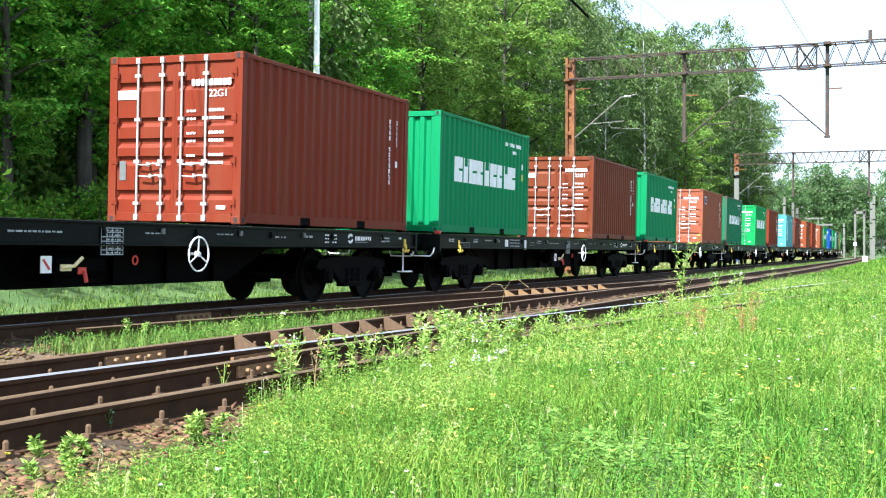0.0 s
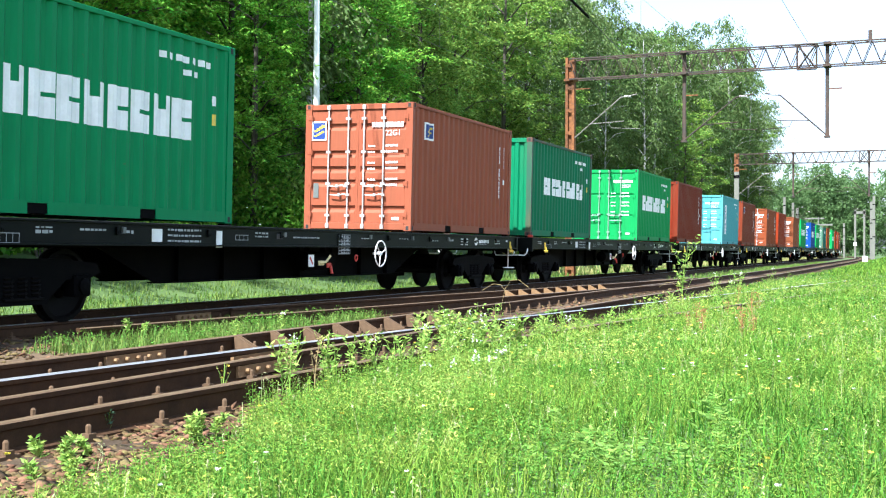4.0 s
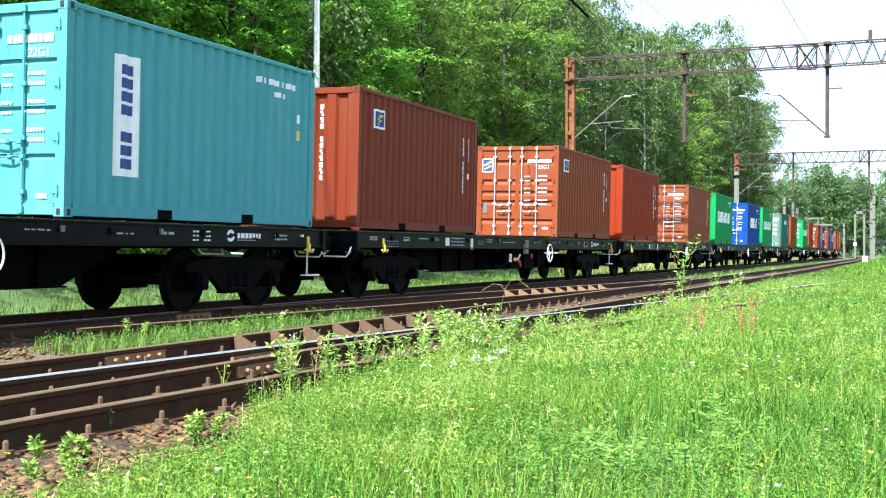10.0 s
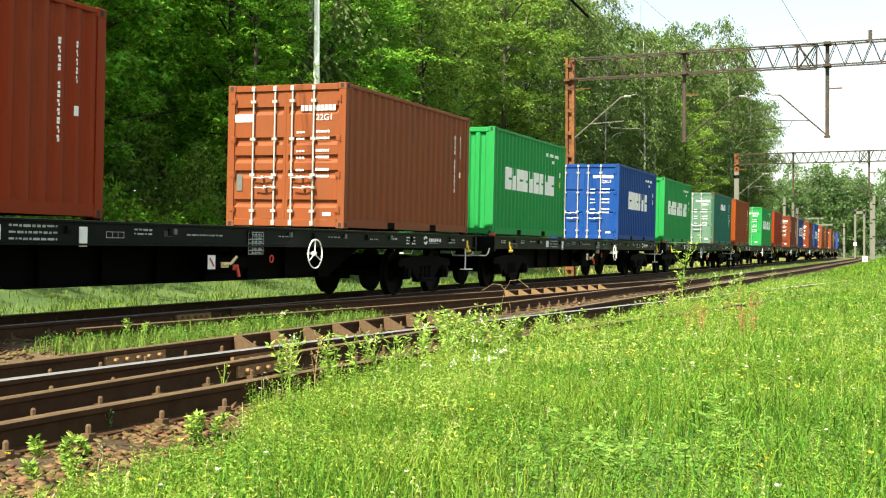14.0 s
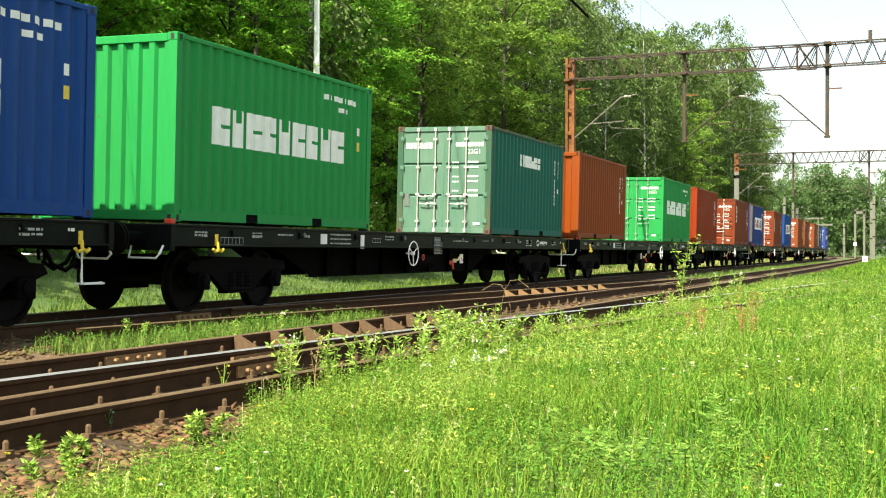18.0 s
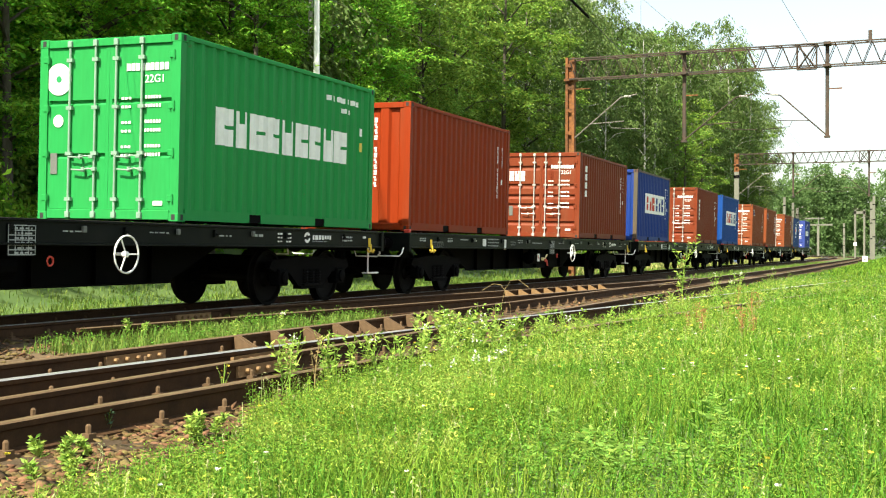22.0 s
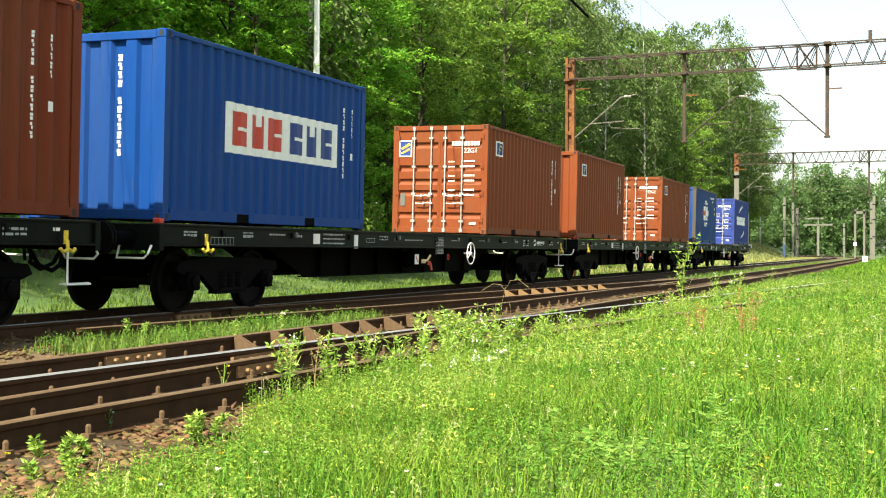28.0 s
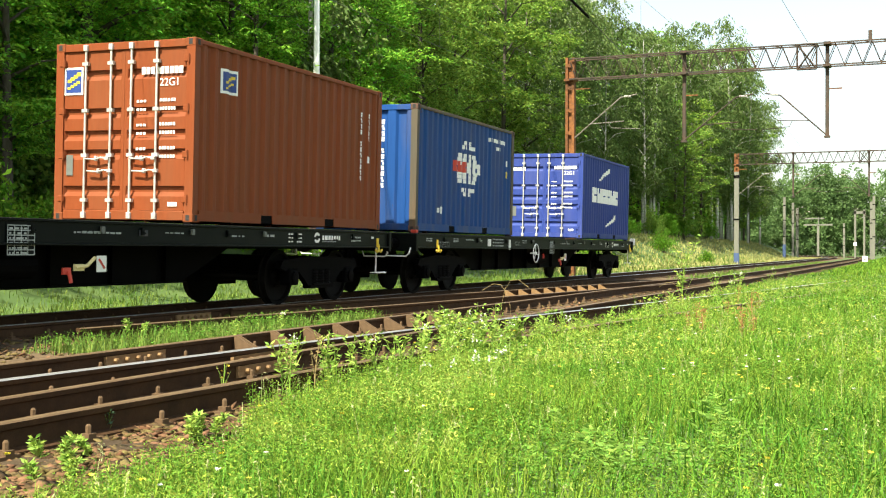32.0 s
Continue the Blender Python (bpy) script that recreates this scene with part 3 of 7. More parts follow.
CM = {"side": side_wall_mesh(), "end": end_wall_mesh(5, 0.43, 0.13, 0.085), "end_fine": end_wall_mesh(8, 0.262, 0.085, 0.05), "roof": roof_mesh(), "door5": door_mesh((0.13, 0.36, 0.48, 0.62, 0.86), 0.10), "door4": door_mesh((0.335, 0.665), 0.05), "door3": door_mesh((0.25, 0.50, 0.75), 0.05),
      "bar": locking_bar_mesh(), "handle": handle_mesh(), "hinge": hinge_mesh(), "cast": casting_mesh(), "hole": casting_hole_mesh(),
      "post": post_mesh(), "top": top_rail_mesh(), "bottom": bottom_rail_mesh(), "pocket": pocket_mesh(),
      "sill_t": sill_mesh(True), "sill_b": sill_mesh(False), "floor": floor_mesh()}


def text_mesh(words, size):
    """Built-in lettering as a flat mesh, upright, facing -y."""
    cu = bpy.data.curves.new("lettering", "FONT")
    cu.body, cu.size, cu.align_x = words, size, "CENTER"
    ob = new("lettering", cu)
    me = bpy.data.meshes.new_from_object(ob.evaluated_get(bpy.context.evaluated_depsgraph_get()))
    bpy.data.objects.remove(ob)
    me.transform(pose(0, 0, 0, 90))
    me.materials.clear()
    me.materials.append(M["white"])
    return me


TYPE_CODE = text_mesh("22G1", 0.155)


class Marks:
    """Paint patches that lie on the walls of one container; u runs to the right as one reads it."""

    def __init__(self):
        self.groups = {}

    def geo(self, mat):
        return self.groups.setdefault(mat, Geo())

    def side(self, mat, u0, u1, z0, z1, lift=0.002):
        """On the corrugated +x wall: u from the near end."""
        a, b = -CL / 2 + u0, -CL / 2 + u1
        ks = wave_knots(a, b)
        x = CW / 2 - 0.016 + lift
        v = [q for u in ks for q in ((x - wave(u), u, z0), (x - wave(u), u, z1))]
        self.geo(mat).add(v, [(2 * i, 2 * i + 2, 2 * i + 3, 2 * i + 1) for i in range(len(ks) - 1)])

    def near(self, mat, u0, u1, z0, z1, lift=0.0, y=-CL / 2 + 0.022):
        """On the end that faces the camera's side; u from its -x edge."""
        a, b = -CW / 2 + u0, -CW / 2 + u1
        self.geo(mat).add([(a, y - lift, z0), (b, y - lift, z0), (b, y - lift, z1), (a, y - lift, z1)], [(0, 1, 2, 3)])

    def disc(self, mat, u, z, r, y=-CL / 2 + 0.022):
        """A round patch on the near end."""
        a = -CW / 2 + u
        self.geo(mat).add([(a + r * math.cos(k * math.pi / 9), y, z + r * math.sin(k * math.pi / 9)) for k in range(18)], [tuple(range(18))])

    def blocks(self, fn, mat, u0, u1, z0, z1, n, gap=0.16, notch=True, rng=None):
        """A row of n letter-sized blocks of slightly uneven width."""
        w = (u1 - u0) / n
        for k in range(n):
            a, b = u0 + k * w, u0 + (k + 1 - gap) * w
            h = z1 - z0
            if not notch:
                fn(mat, a, b, z0, z1)
                continue
            slim = (0.0, 0.06, 0.0, 0.03)[k % 4] * (b - a)
            a, b, w1 = a + slim, b - slim, (b - a) * (0.42, 0.36, 0.5)[k % 3]
            if k % 3 == 1:                      # a block slit from above
                fn(mat, a, a + w1, z0, z1)
                fn(mat, a + w1, b - w1 * 0.8, z0, z0 + h * 0.66)
                fn(mat, b - w1 * 0.8, b, z0, z1)
            else:                               # a block slit from one side
                fn(mat, a, a + w1, z0, z1)
                fn(mat, a + w1, b, z0, z0 + h * 0.45)
                fn(mat, a + w1, b, z0 + h * 0.55, z1)

    def put(self, ob, flip):
        for mat, g in self.groups.items():
            me = mesh_from("marking", g.v, g.f, [M[mat]])
            part("marking", me, ob, m=pose(0, 0, 0, 0, 0, 180) if flip else None)["kind"] = "stuff"


def make_container(colour, label, doors, marks_fn, ridges=5, bar_mat=None, post_mat=None, door_mat=None, fine_end=False):
    """A twenty-foot container with its doors towards -y; doors=False: turned round, so that the blind end is."""
    ob = thing("shipping_container", label, "container", "containers on the train")
    pt = colour
    for s in (1, -1):
        turn = pose(0, 0, 0) if s == 1 else pose(0, 0, 0, 0, 0, 180)
        part("side_wall", CM["side"], ob, m=turn, mat=pt)
        for me in CM["bottom"][:3]:
            part("bottom_rail", me, ob, m=turn @ pose(CW / 2 - 0.028, 0, 0), mat=pt)
        br = part("rail_flange", CM["bottom"][3], ob, m=turn @ pose(CW / 2 - 0.028, 0, 0), mat=pt)
        for y in (-1.03, 1.03):
            part("fork_pocket", CM["pocket"], br, m=pose(0.0, y, 0))
        part("top_rail", CM["top"], ob, m=turn @ pose(CW / 2 - 0.034, 0, 0), mat=post_mat or pt)
    part("end_wall", CM["end_fine" if fine_end else "end"], ob, mat=pt)
    part("roof", CM["roof"], ob, mat=pt)
    part("container_floor", CM["floor"], ob)
    for e in (-1, 1):
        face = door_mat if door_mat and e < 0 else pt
        part("end_rail", CM["sill_t"], ob, m=pose(0, e * (CL / 2 - 0.055), 0), mat=face)
        part("end_rail", CM["sill_b"], ob, m=pose(0, e * (CL / 2 - 0.055), 0), mat=face)
        for s in (-1, 1):
            part("corner_post", CM["post"], ob, m=pose(s * (CW / 2 - 0.072), e * (CL / 2 - 0.078), 0, 0, 0, 0 if e < 0 else 180), mat=post_mat or pt)
            for z in (0, CH - 0.118):
                c = part("corner_casting", CM["cast"], ob, m=pose(s * (CW / 2 - 0.079), e * (CL / 2 - 0.087), z), mat=None if post_mat else pt)
                part("casting_hole", CM["hole"], c, m=pose(0, e * 0.0895, 0.06))
                part("casting_hole", CM["hole"], c, m=pose(s * 0.0815, 0, 0.06, 0, 0, 90))
    for s in (1, -1):
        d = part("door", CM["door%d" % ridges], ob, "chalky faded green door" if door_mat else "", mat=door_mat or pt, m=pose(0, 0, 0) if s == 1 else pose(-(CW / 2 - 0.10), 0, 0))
        for k, x in enumerate((0.14, 0.58) if s == 1 else (0.45, 0.90)):
            part("locking_bar", CM["bar"], d, "galvanised steel locking bar", m=pose(x, 0, 0), mat=bar_mat)
            part("handle", CM["handle"], d, "galvanised steel handle", m=pose(x + (0.02 if k else 0.42), 0, 0.72 if k else 0.90), mat=bar_mat)
        for z in (0.32, 0.95, 1.6, 2.3):
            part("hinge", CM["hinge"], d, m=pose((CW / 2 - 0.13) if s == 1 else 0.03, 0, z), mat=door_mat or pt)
    mk = Marks()
    marks_fn(mk)
    mk.put(ob, not doors)
    if doors:
        part("type_code", TYPE_CODE, ob, "white type code lettering", m=pose(-CW / 2 + 2.0, -CL / 2 + 0.024, 1.93))
    return ob


# ---- markings, each in the place it has on its container
def code_rows(mk, mat="white"):
    """Row of code figures high at the far end of the side, and the type code below."""
    mk.blocks(mk.side, mat, 4.30, 5.55, 2.20, 2.29, 7, 0.35, False)
    mk.blocks(mk.side, mat, 4.85, 5.25, 2.03, 2.11, 2, 0.3, False)
    mk.side("white", 5.52, 5.60, 1.68, 1.82)
    mk.side("yellow", 5.52, 5.62, 1.40, 1.56)


def code_columns(mk, mat="white"):
    """Two upright columns of small code figures at the far end of the side."""
    for u, n in ((5.25, 12), (5.55, 5)):
        for k in range(n):
            if n < 12 or k != 4:
                z, cut = 2.12 - k * 0.105, (0.0, 0.012, 0.006)[k % 3]
                mk.side(mat, u - 0.017, u + 0.017 - cut, z - 0.034, z)
                mk.side(mat, u - 0.017 + cut, u + 0.014, z - 0.08, z - 0.040)
    mk.side(mat, 5.52, 5.59, 1.22, 1.34)


def door_codes(mk, mat="white", dense=True, plate=True):
    """Code and weight lines on the right-hand leaf, data plate on the left-hand leaf."""
    mk.blocks(mk.near, mat, 1.52, 2.24, 2.10, 2.20, 9, 0.22, False)
    for r, z in enumerate((1.70, 1.58, 1.36, 1.24, 1.02, 0.90) if dense else (1.70, 1.58, 1.36)):
        mk.blocks(mk.near, mat, 1.44, 1.62, z, z + 0.034, 3, 0.3, False)
        mk.blocks(mk.near, mat, 1.84, 2.12, z + 0.006, z + 0.05, 6, 0.34, False)
    mk.near(mat, 2.0, 2.16, 0.22, 0.28)
    if plate:
        mk.near("greymark", 0.20, 0.32, 0.66, 0.96)


def end_column(mk, mat="white"):
    """A column of code figures in one trough of the blind end."""
    u = CW / 2 + 0.43
    for k in range(12):
        if k != 4:
            z = 2.28 - k * 0.118
            cut = (0.0, 0.022, 0.012)[k % 3]
            mk.near(mat, u - 0.036, u + 0.036 - cut, z - 0.042, z, y=-CL / 2 + 0.015 + END_DEPTH)
            mk.near(mat, u - 0.036 + cut, u + 0.030, z - 0.094, z - 0.050, y=-CL / 2 + 0.015 + END_DEPTH)


def name_row(mk, mat, u0, u1, z0, z1, n):
    mk.blocks(mk.side, mat, u0, u1, z0, z1, n, 0.10)


def mk_door_brown(mk):
    door_codes(mk)
    code_columns(mk)
    mk.near("white", 0.14, 0.52, 1.92, 2.06)


def mk_green_blind(mk):
    name_row(mk, "white", 0.95, 5.05, 1.14, 1.69, 9)
    code_rows(mk)
    mk.disc("white", 0.62, 1.98, 0.25, y=-CL / 2 + 0.014)
    mk.disc("green_mark", 0.62, 1.98, 0.09, y=-CL / 2 + 0.012)


def mk_green_doors(mk):
    name_row(mk, "white", 0.95, 5.05, 1.14, 1.69, 9)
    code_rows(mk)
    door_codes(mk)
    mk.disc("white", 0.33, 2.02, 0.23)
    mk.disc("green_mark", 0.33, 2.02, 0.05, -CL / 2 + 0.020)
    mk.disc("white", 0.33, 1.42, 0.09)


def mk_hatsu(mk):
    name_row(mk, "white", 1.2, 5.1, 1.15, 1.62, 11)
    code_rows(mk)
    mk.disc("white", 1.2, 1.78, 0.30, y=-CL / 2 + 0.014)
    mk.near("teal_mark", 1.06, 1.34, 1.72, 1.84, y=-CL / 2 + 0.012)


def mk_red_blind(mk):
    code_columns(mk)
    end_column(mk)


def mk_square(mk):
    """A white-edged blue square with a yellow wave, on side and door."""
    mk.side("white", 0.72, 1.12, 1.90, 2.26)
    mk.side("bluemark", 0.76, 1.08, 1.94, 2.22, 0.004)
    for k in range(4):
        mk.side("yellow", 0.80 + 0.06 * k, 0.88 + 0.06 * k, 2.05 + 0.026 * k, 2.085 + 0.03 * k, 0.006)
        mk.side("yellow", 0.80 + 0.06 * k, 0.86 + 0.06 * k, 1.97 + 0.024 * k, 1.995 + 0.026 * k, 0.006)


def mk_red_square(mk):
    code_columns(mk)
    end_column(mk)
    mk_square(mk)


def mk_orange_doors(mk):
    door_codes(mk)
    code_columns(mk)
    mk_square(mk)
    mk.near("white", 0.14, 0.48, 1.84, 2.24)
    mk.near("bluemark", 0.17, 0.45, 1.87, 2.21, 0.002)
    for k in range(4):
        mk.near("yellow", 0.20 + 0.055 * k, 0.27 + 0.055 * k, 2.02 + 0.03 * k, 2.065 + 0.034 * k, 0.004)
        mk.near("yellow", 0.20 + 0.055 * k, 0.26 + 0.055 * k, 1.92 + 0.026 * k, 1.955 + 0.028 * k, 0.004)


def mk_cyan(mk):
    door_codes(mk, plate=False)
    mk.side("white", 0.95, 1.42, 0.55, 2.10)
    for k in range(8):
        z = 1.98 - k * 0.172
        if k != 4:
            mk.side("bluemark", 1.06, 1.31, z - 0.13, z, 0.004)
    code_rows(mk)
    mk.near("white", 0.18, 0.58, 1.80, 2.25)
    mk.near("greymark", 0.24, 0.40, 0.42, 0.70)


def mk_italia(mk):
    name_row(mk, "white", 1.6, 4.6, 1.10, 1.72, 6)
    code_rows(mk)
    door_codes(mk)
    mk.disc("white", 0.33, 2.03, 0.22)
    mk.disc("white", 0.30, 1.30, 0.09)


def mk_capital(mk):
    name_row(mk, "white", 2.2, 3.9, 1.78, 2.08, 7)
    code_columns(mk)
    door_codes(mk)
    mk.blocks(mk.near, "white", 0.22, 0.92, 2.06, 2.20, 7)


def mk_tex(mk):
    door_codes(mk)
    code_columns(mk)
    mk.blocks(mk.near, "white", 0.20, 0.72, 1.72, 2.02, 3)
    for k in range(4):
        z = 2.22 - k * 0.25
        mk.side("white", 0.75, 0.92, z - 0.19, z)


def mk_red_doors_column(mk):
    door_codes(mk)
    code_columns(mk)
    for k in range(5):
        z = 2.05 - k * 0.2
        mk.side("white", 0.72, 0.84, z - 0.15, z)


def mk_panel_name(mk):
    """A white board with three red and three dark blocks."""
    mk.side("white", 1.55, 5.0, 1.05, 1.80)
    mk.blocks(lambda m, a, b, c, d: mk.side(m, a, b, c, d, 0.004), "redmark", 1.68, 3.24, 1.17, 1.68, 3, 0.13)
    mk.blocks(lambda m, a, b, c, d: mk.side(m, a, b, c, d, 0.004), "bluemark", 3.36, 4.94, 1.17, 1.68, 3, 0.13)
    code_columns(mk)
    end_column(mk)


def mk_globe(mk):
    """A white globe of bars with a red and a blue row of blocks over it."""
    cy, cz, r = 2.95, 1.45, 0.62
    for k in range(13):
        z = cz - r + (k + 0.5) * 2 * r / 13
        w = math.sqrt(max(0, r * r - (z - cz) ** 2))
        for a, b in ((-w, -w * 0.55), (-w * 0.45, -0.05), (0.05, w * 0.45), (w * 0.55, w)):
            if k % 4 != 2:
                mk.side("white", cy + a, cy + b, z - 0.045, z + 0.045)
    mk.blocks(lambda m, a, b, c, d: mk.side(m, a, b, c, d, 0.004), "redmark", 2.1, 2.9, 1.36, 1.60, 3)
    mk.blocks(lambda m, a, b, c, d: mk.side(m, a, b, c, d, 0.004), "white", 2.95, 3.85, 1.36, 1.60, 3)
    code_rows(mk)
    end_column(mk)
    for k in range(3):
        mk.side("white", 1.25 + k * 0.1, 1.33 + k * 0.1, 0.42 - k * 0.02, 0.52 + k * 0.03)


def mk_blue_doors(mk):
    door_codes(mk)
    mk.blocks(mk.near, "white", 0.18, 0.62, 2.06, 2.16, 4)
    name_row(mk, "white", 1.3, 4.6, 1.15, 1.62, 6)
    for k in range(6):
        mk.side("white", 2.0 + k * 0.22, 2.24 + k * 0.22, 1.86 + k * 0.06, 1.93 + k * 0.075)
        mk.side("white", 3.0 + k * 0.22, 3.24 + k * 0.22, 0.40 + k * 0.05, 0.46 + k * 0.07)


PAINT = {
    "worn": paint("paint_worn_edge", (0.115, 0.105, 0.085), stain=(0.15, 0.085, 0.045), amount=0.7),
    "mossy": paint("paint_green_rusting", (0.04, 0.13, 0.08), stain=(0.15, 0.075, 0.03), amount=0.7),
    "brown": paint("paint_brown_red", (0.21, 0.045, 0.019)),
    "brick": paint("paint_brick_red", (0.185, 0.053, 0.021), amount=0.45),
    "brown2": paint("paint_brown", (0.21, 0.053, 0.023), amount=0.5),
    "salmon": paint("paint_faded_red", (0.36, 0.135, 0.078), amount=0.4),
    "fadedbrown": paint("paint_faded_brown", (0.29, 0.105, 0.046), amount=0.5),
    "pinkred": paint("paint_pale_red", (0.29, 0.09, 0.034), amount=0.45),
    "orange": paint("paint_orange", (0.265, 0.088, 0.038), amount=0.5),
    "rustorange": paint("paint_rust_orange", (0.30, 0.082, 0.015), amount=0.4),
    "redbrown": paint("paint_red", (0.30, 0.054, 0.013), amount=0.3),
    "green": paint("paint_green", (0.016, 0.27, 0.085), stain=(0.02, 0.17, 0.06), amount=0.35),
    "green2": paint("paint_bright_green", (0.022, 0.33, 0.075), stain=(0.03, 0.2, 0.05), amount=0.3),
    "teal": paint("paint_sea_green", (0.013, 0.215, 0.085), stain=(0.06, 0.10, 0.05), amount=0.45),
    "pine": paint("paint_pine_green", (0.014, 0.155, 0.115), stain=(0.03, 0.115, 0.085), amount=0.5),
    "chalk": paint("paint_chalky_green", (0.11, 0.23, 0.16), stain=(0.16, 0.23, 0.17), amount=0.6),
    "cyan": paint("paint_turquoise", (0.14, 0.40, 0.42), stain=(0.19, 0.38, 0.37), amount=0.3),
    "blue": paint("paint_blue", (0.012, 0.085, 0.30), stain=(0.05, 0.08, 0.18), amount=0.35),
    "blue2": paint("paint_deep_blue", (0.020, 0.062, 0.26), stain=(0.06, 0.07, 0.14), amount=0.4),
    "blue3": paint("paint_slate_blue", (0.025, 0.095, 0.28), stain=(0.12, 0.11, 0.12), amount=0.5),
    "violet": paint("paint_royal_blue", (0.05, 0.085, 0.30), stain=(0.09, 0.10, 0.22), amount=0.45),
}
# wagon, place on it, paint, label, markings, door ribs
LOADS = [
    (0, "r", "brown", "brown-red steel container with white locking bars on a flat wagon", mk_door_brown, 5),
    (1, "f", "green", "green steel container with a row of white letter blocks", mk_green_blind, 4),
    (1, "r", "brick", "red-brown steel container, its doors with white lettering bars", mk_door_brown, 5),
    (2, "f", "green", "green steel container with a row of white letter blocks", mk_green_blind, 4),
    (2, "r", "salmon", "faded salmon-red steel container with a small white board", mk_orange_doors, 5),
    (3, "f", "teal", "sea-green steel container with two white block words", mk_hatsu, 4),
    (3, "r", "green2", "bright green steel container with four-ribbed doors", mk_green_doors, 4),
    (4, "f", "brown", "dark brown-red steel container with a blind corrugated end", mk_red_blind, 5),
    (4, "r", "cyan", "turquoise steel container with an upright white board", mk_cyan, 3),
    (5, "f", "brown2", "brown-red steel container with a small blue square", mk_red_square, 5),
    (5, "r", "pinkred", "pale red steel container with a small blue square", mk_orange_doors, 5),
    (6, "f", "redbrown", "rust-red steel container with a white code column", mk_red_blind, 5),
    (6, "r", "fadedbrown", "faded brown steel container with rusty edges", mk_door_brown, 5),
    (7, "f", "green2", "bright green steel container with white letter blocks", mk_green_blind, 4),
    (7, "r", "blue", "blue steel container with six white letter blocks", mk_italia, 4),
    (8, "f", "green2", "bright green steel container with white letter blocks", mk_green_blind, 4),
    (8, "r", "pine", "dark sea-green weathered steel container with rusty corners", mk_capital, 4),
    (9, "f", "rustorange", "orange-brown steel container with a white code column", mk_red_blind, 5),
    (9, "r", "green2", "bright green steel container with four-ribbed doors", mk_green_doors, 4),
    (10, "f", "redbrown", "orange-red steel container with a dark lower edge", mk_red_blind, 5),
    (10, "r", "brown2", "brown-red steel container with three white blocks", mk_tex, 5),
    (11, "f", "blue2", "deep blue steel container with a white name board", mk_panel_name, 4),
    (11, "r", "brown2", "brown-red steel container with a white upright word", mk_red_doors_column, 5),
    (12, "f", "blue", "blue steel container with a white name board", mk_panel_name, 4),
    (12, "r", "orange", "orange steel container with a blue square on the door", mk_orange_doors, 5),
    (13, "f", "orange", "orange steel container with a small blue square", mk_red_square, 5),
    (13, "r", "orange", "orange-brown steel container with a blue square on the door", mk_orange_doors, 5),
    (14, "f", "blue3", "slate-blue steel container with a white globe", mk_globe, 4),
    (14, "r", "violet", "royal-blue steel container at the train's end", mk_blue_doors, 5),
]
TRAIN = []            # (thing, wagon number, its pose on the wagon)
for w, slot, colour, label, fn, ribs in LOADS:
    own = PAINT["cyan"] if colour == "cyan" else M["dullbar"] if colour == "green2" else None
    worn = PAINT["worn"] if colour in ("blue2", "blue3") else PAINT["mossy"] if colour in ("pine", "teal") else None
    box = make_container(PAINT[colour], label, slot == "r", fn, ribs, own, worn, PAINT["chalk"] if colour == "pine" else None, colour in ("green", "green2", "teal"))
    TRAIN.append((box, w, pose(0, SLOT if slot == "r" else -SLOT, BASE_Z, 0, 0, 0 if slot == "r" else 180)))


# ---- flat wagon
def wheel_prof():
    """Half a wheelset turned round the axle: tread, flange and hub."""
    return [(0.075, 0.0), (0.075, 0.62), (0.12, 0.63), (0.13, 0.66), (0.40, 0.67), (0.485, 0.680), (0.487, 0.71), (0.46, 0.722), (0.455, 0.80),
            (0.40, 0.805), (0.38, 0.76), (0.16, 0.735), (0.13, 0.80), (0.07, 0.81), (0.07, 1.02)]


def wheelset_mesh():
    g = Geo()
    for s in (1, -1):
        g.lathe([(r, a * s) for r, a in wheel_prof()], 24, "x")
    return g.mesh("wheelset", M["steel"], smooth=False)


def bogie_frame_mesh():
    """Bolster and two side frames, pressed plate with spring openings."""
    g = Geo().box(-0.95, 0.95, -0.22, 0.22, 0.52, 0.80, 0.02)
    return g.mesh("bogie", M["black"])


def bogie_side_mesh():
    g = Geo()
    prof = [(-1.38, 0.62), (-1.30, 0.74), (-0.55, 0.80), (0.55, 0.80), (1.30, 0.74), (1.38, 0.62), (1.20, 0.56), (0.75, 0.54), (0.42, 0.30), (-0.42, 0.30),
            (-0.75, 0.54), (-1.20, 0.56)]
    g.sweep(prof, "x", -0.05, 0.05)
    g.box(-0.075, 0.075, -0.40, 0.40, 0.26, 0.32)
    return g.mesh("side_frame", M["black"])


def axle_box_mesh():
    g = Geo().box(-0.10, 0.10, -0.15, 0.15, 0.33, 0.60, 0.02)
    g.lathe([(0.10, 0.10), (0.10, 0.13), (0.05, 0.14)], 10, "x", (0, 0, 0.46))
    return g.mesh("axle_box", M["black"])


def spring_mesh():
    """One coil spring of five turns."""
    pts = [(0.085 * math.cos(k * 0.785), 0.085 * math.sin(k * 0.785), 0.345 + 0.235 * k / 40) for k in range(41)]
    return Geo().tube(pts, 0.017, 5).mesh("spring", M["steel"])


def spring_seat_mesh():
    return Geo().box(-0.10, 0.10, -0.32, 0.32, 0.315, 0.345, 0.006).mesh("spring_seat", M["steel"])


def buffer_mesh():
    g = Geo().lathe([(0.13, 0.0), (0.13, 0.03), (0.095, 0.04), (0.09, 0.36)], 14, "y")
    g.lathe([(0.075, 0.34), (0.075, 0.56)], 12, "y")
    return g.mesh("buffer", M["black"])


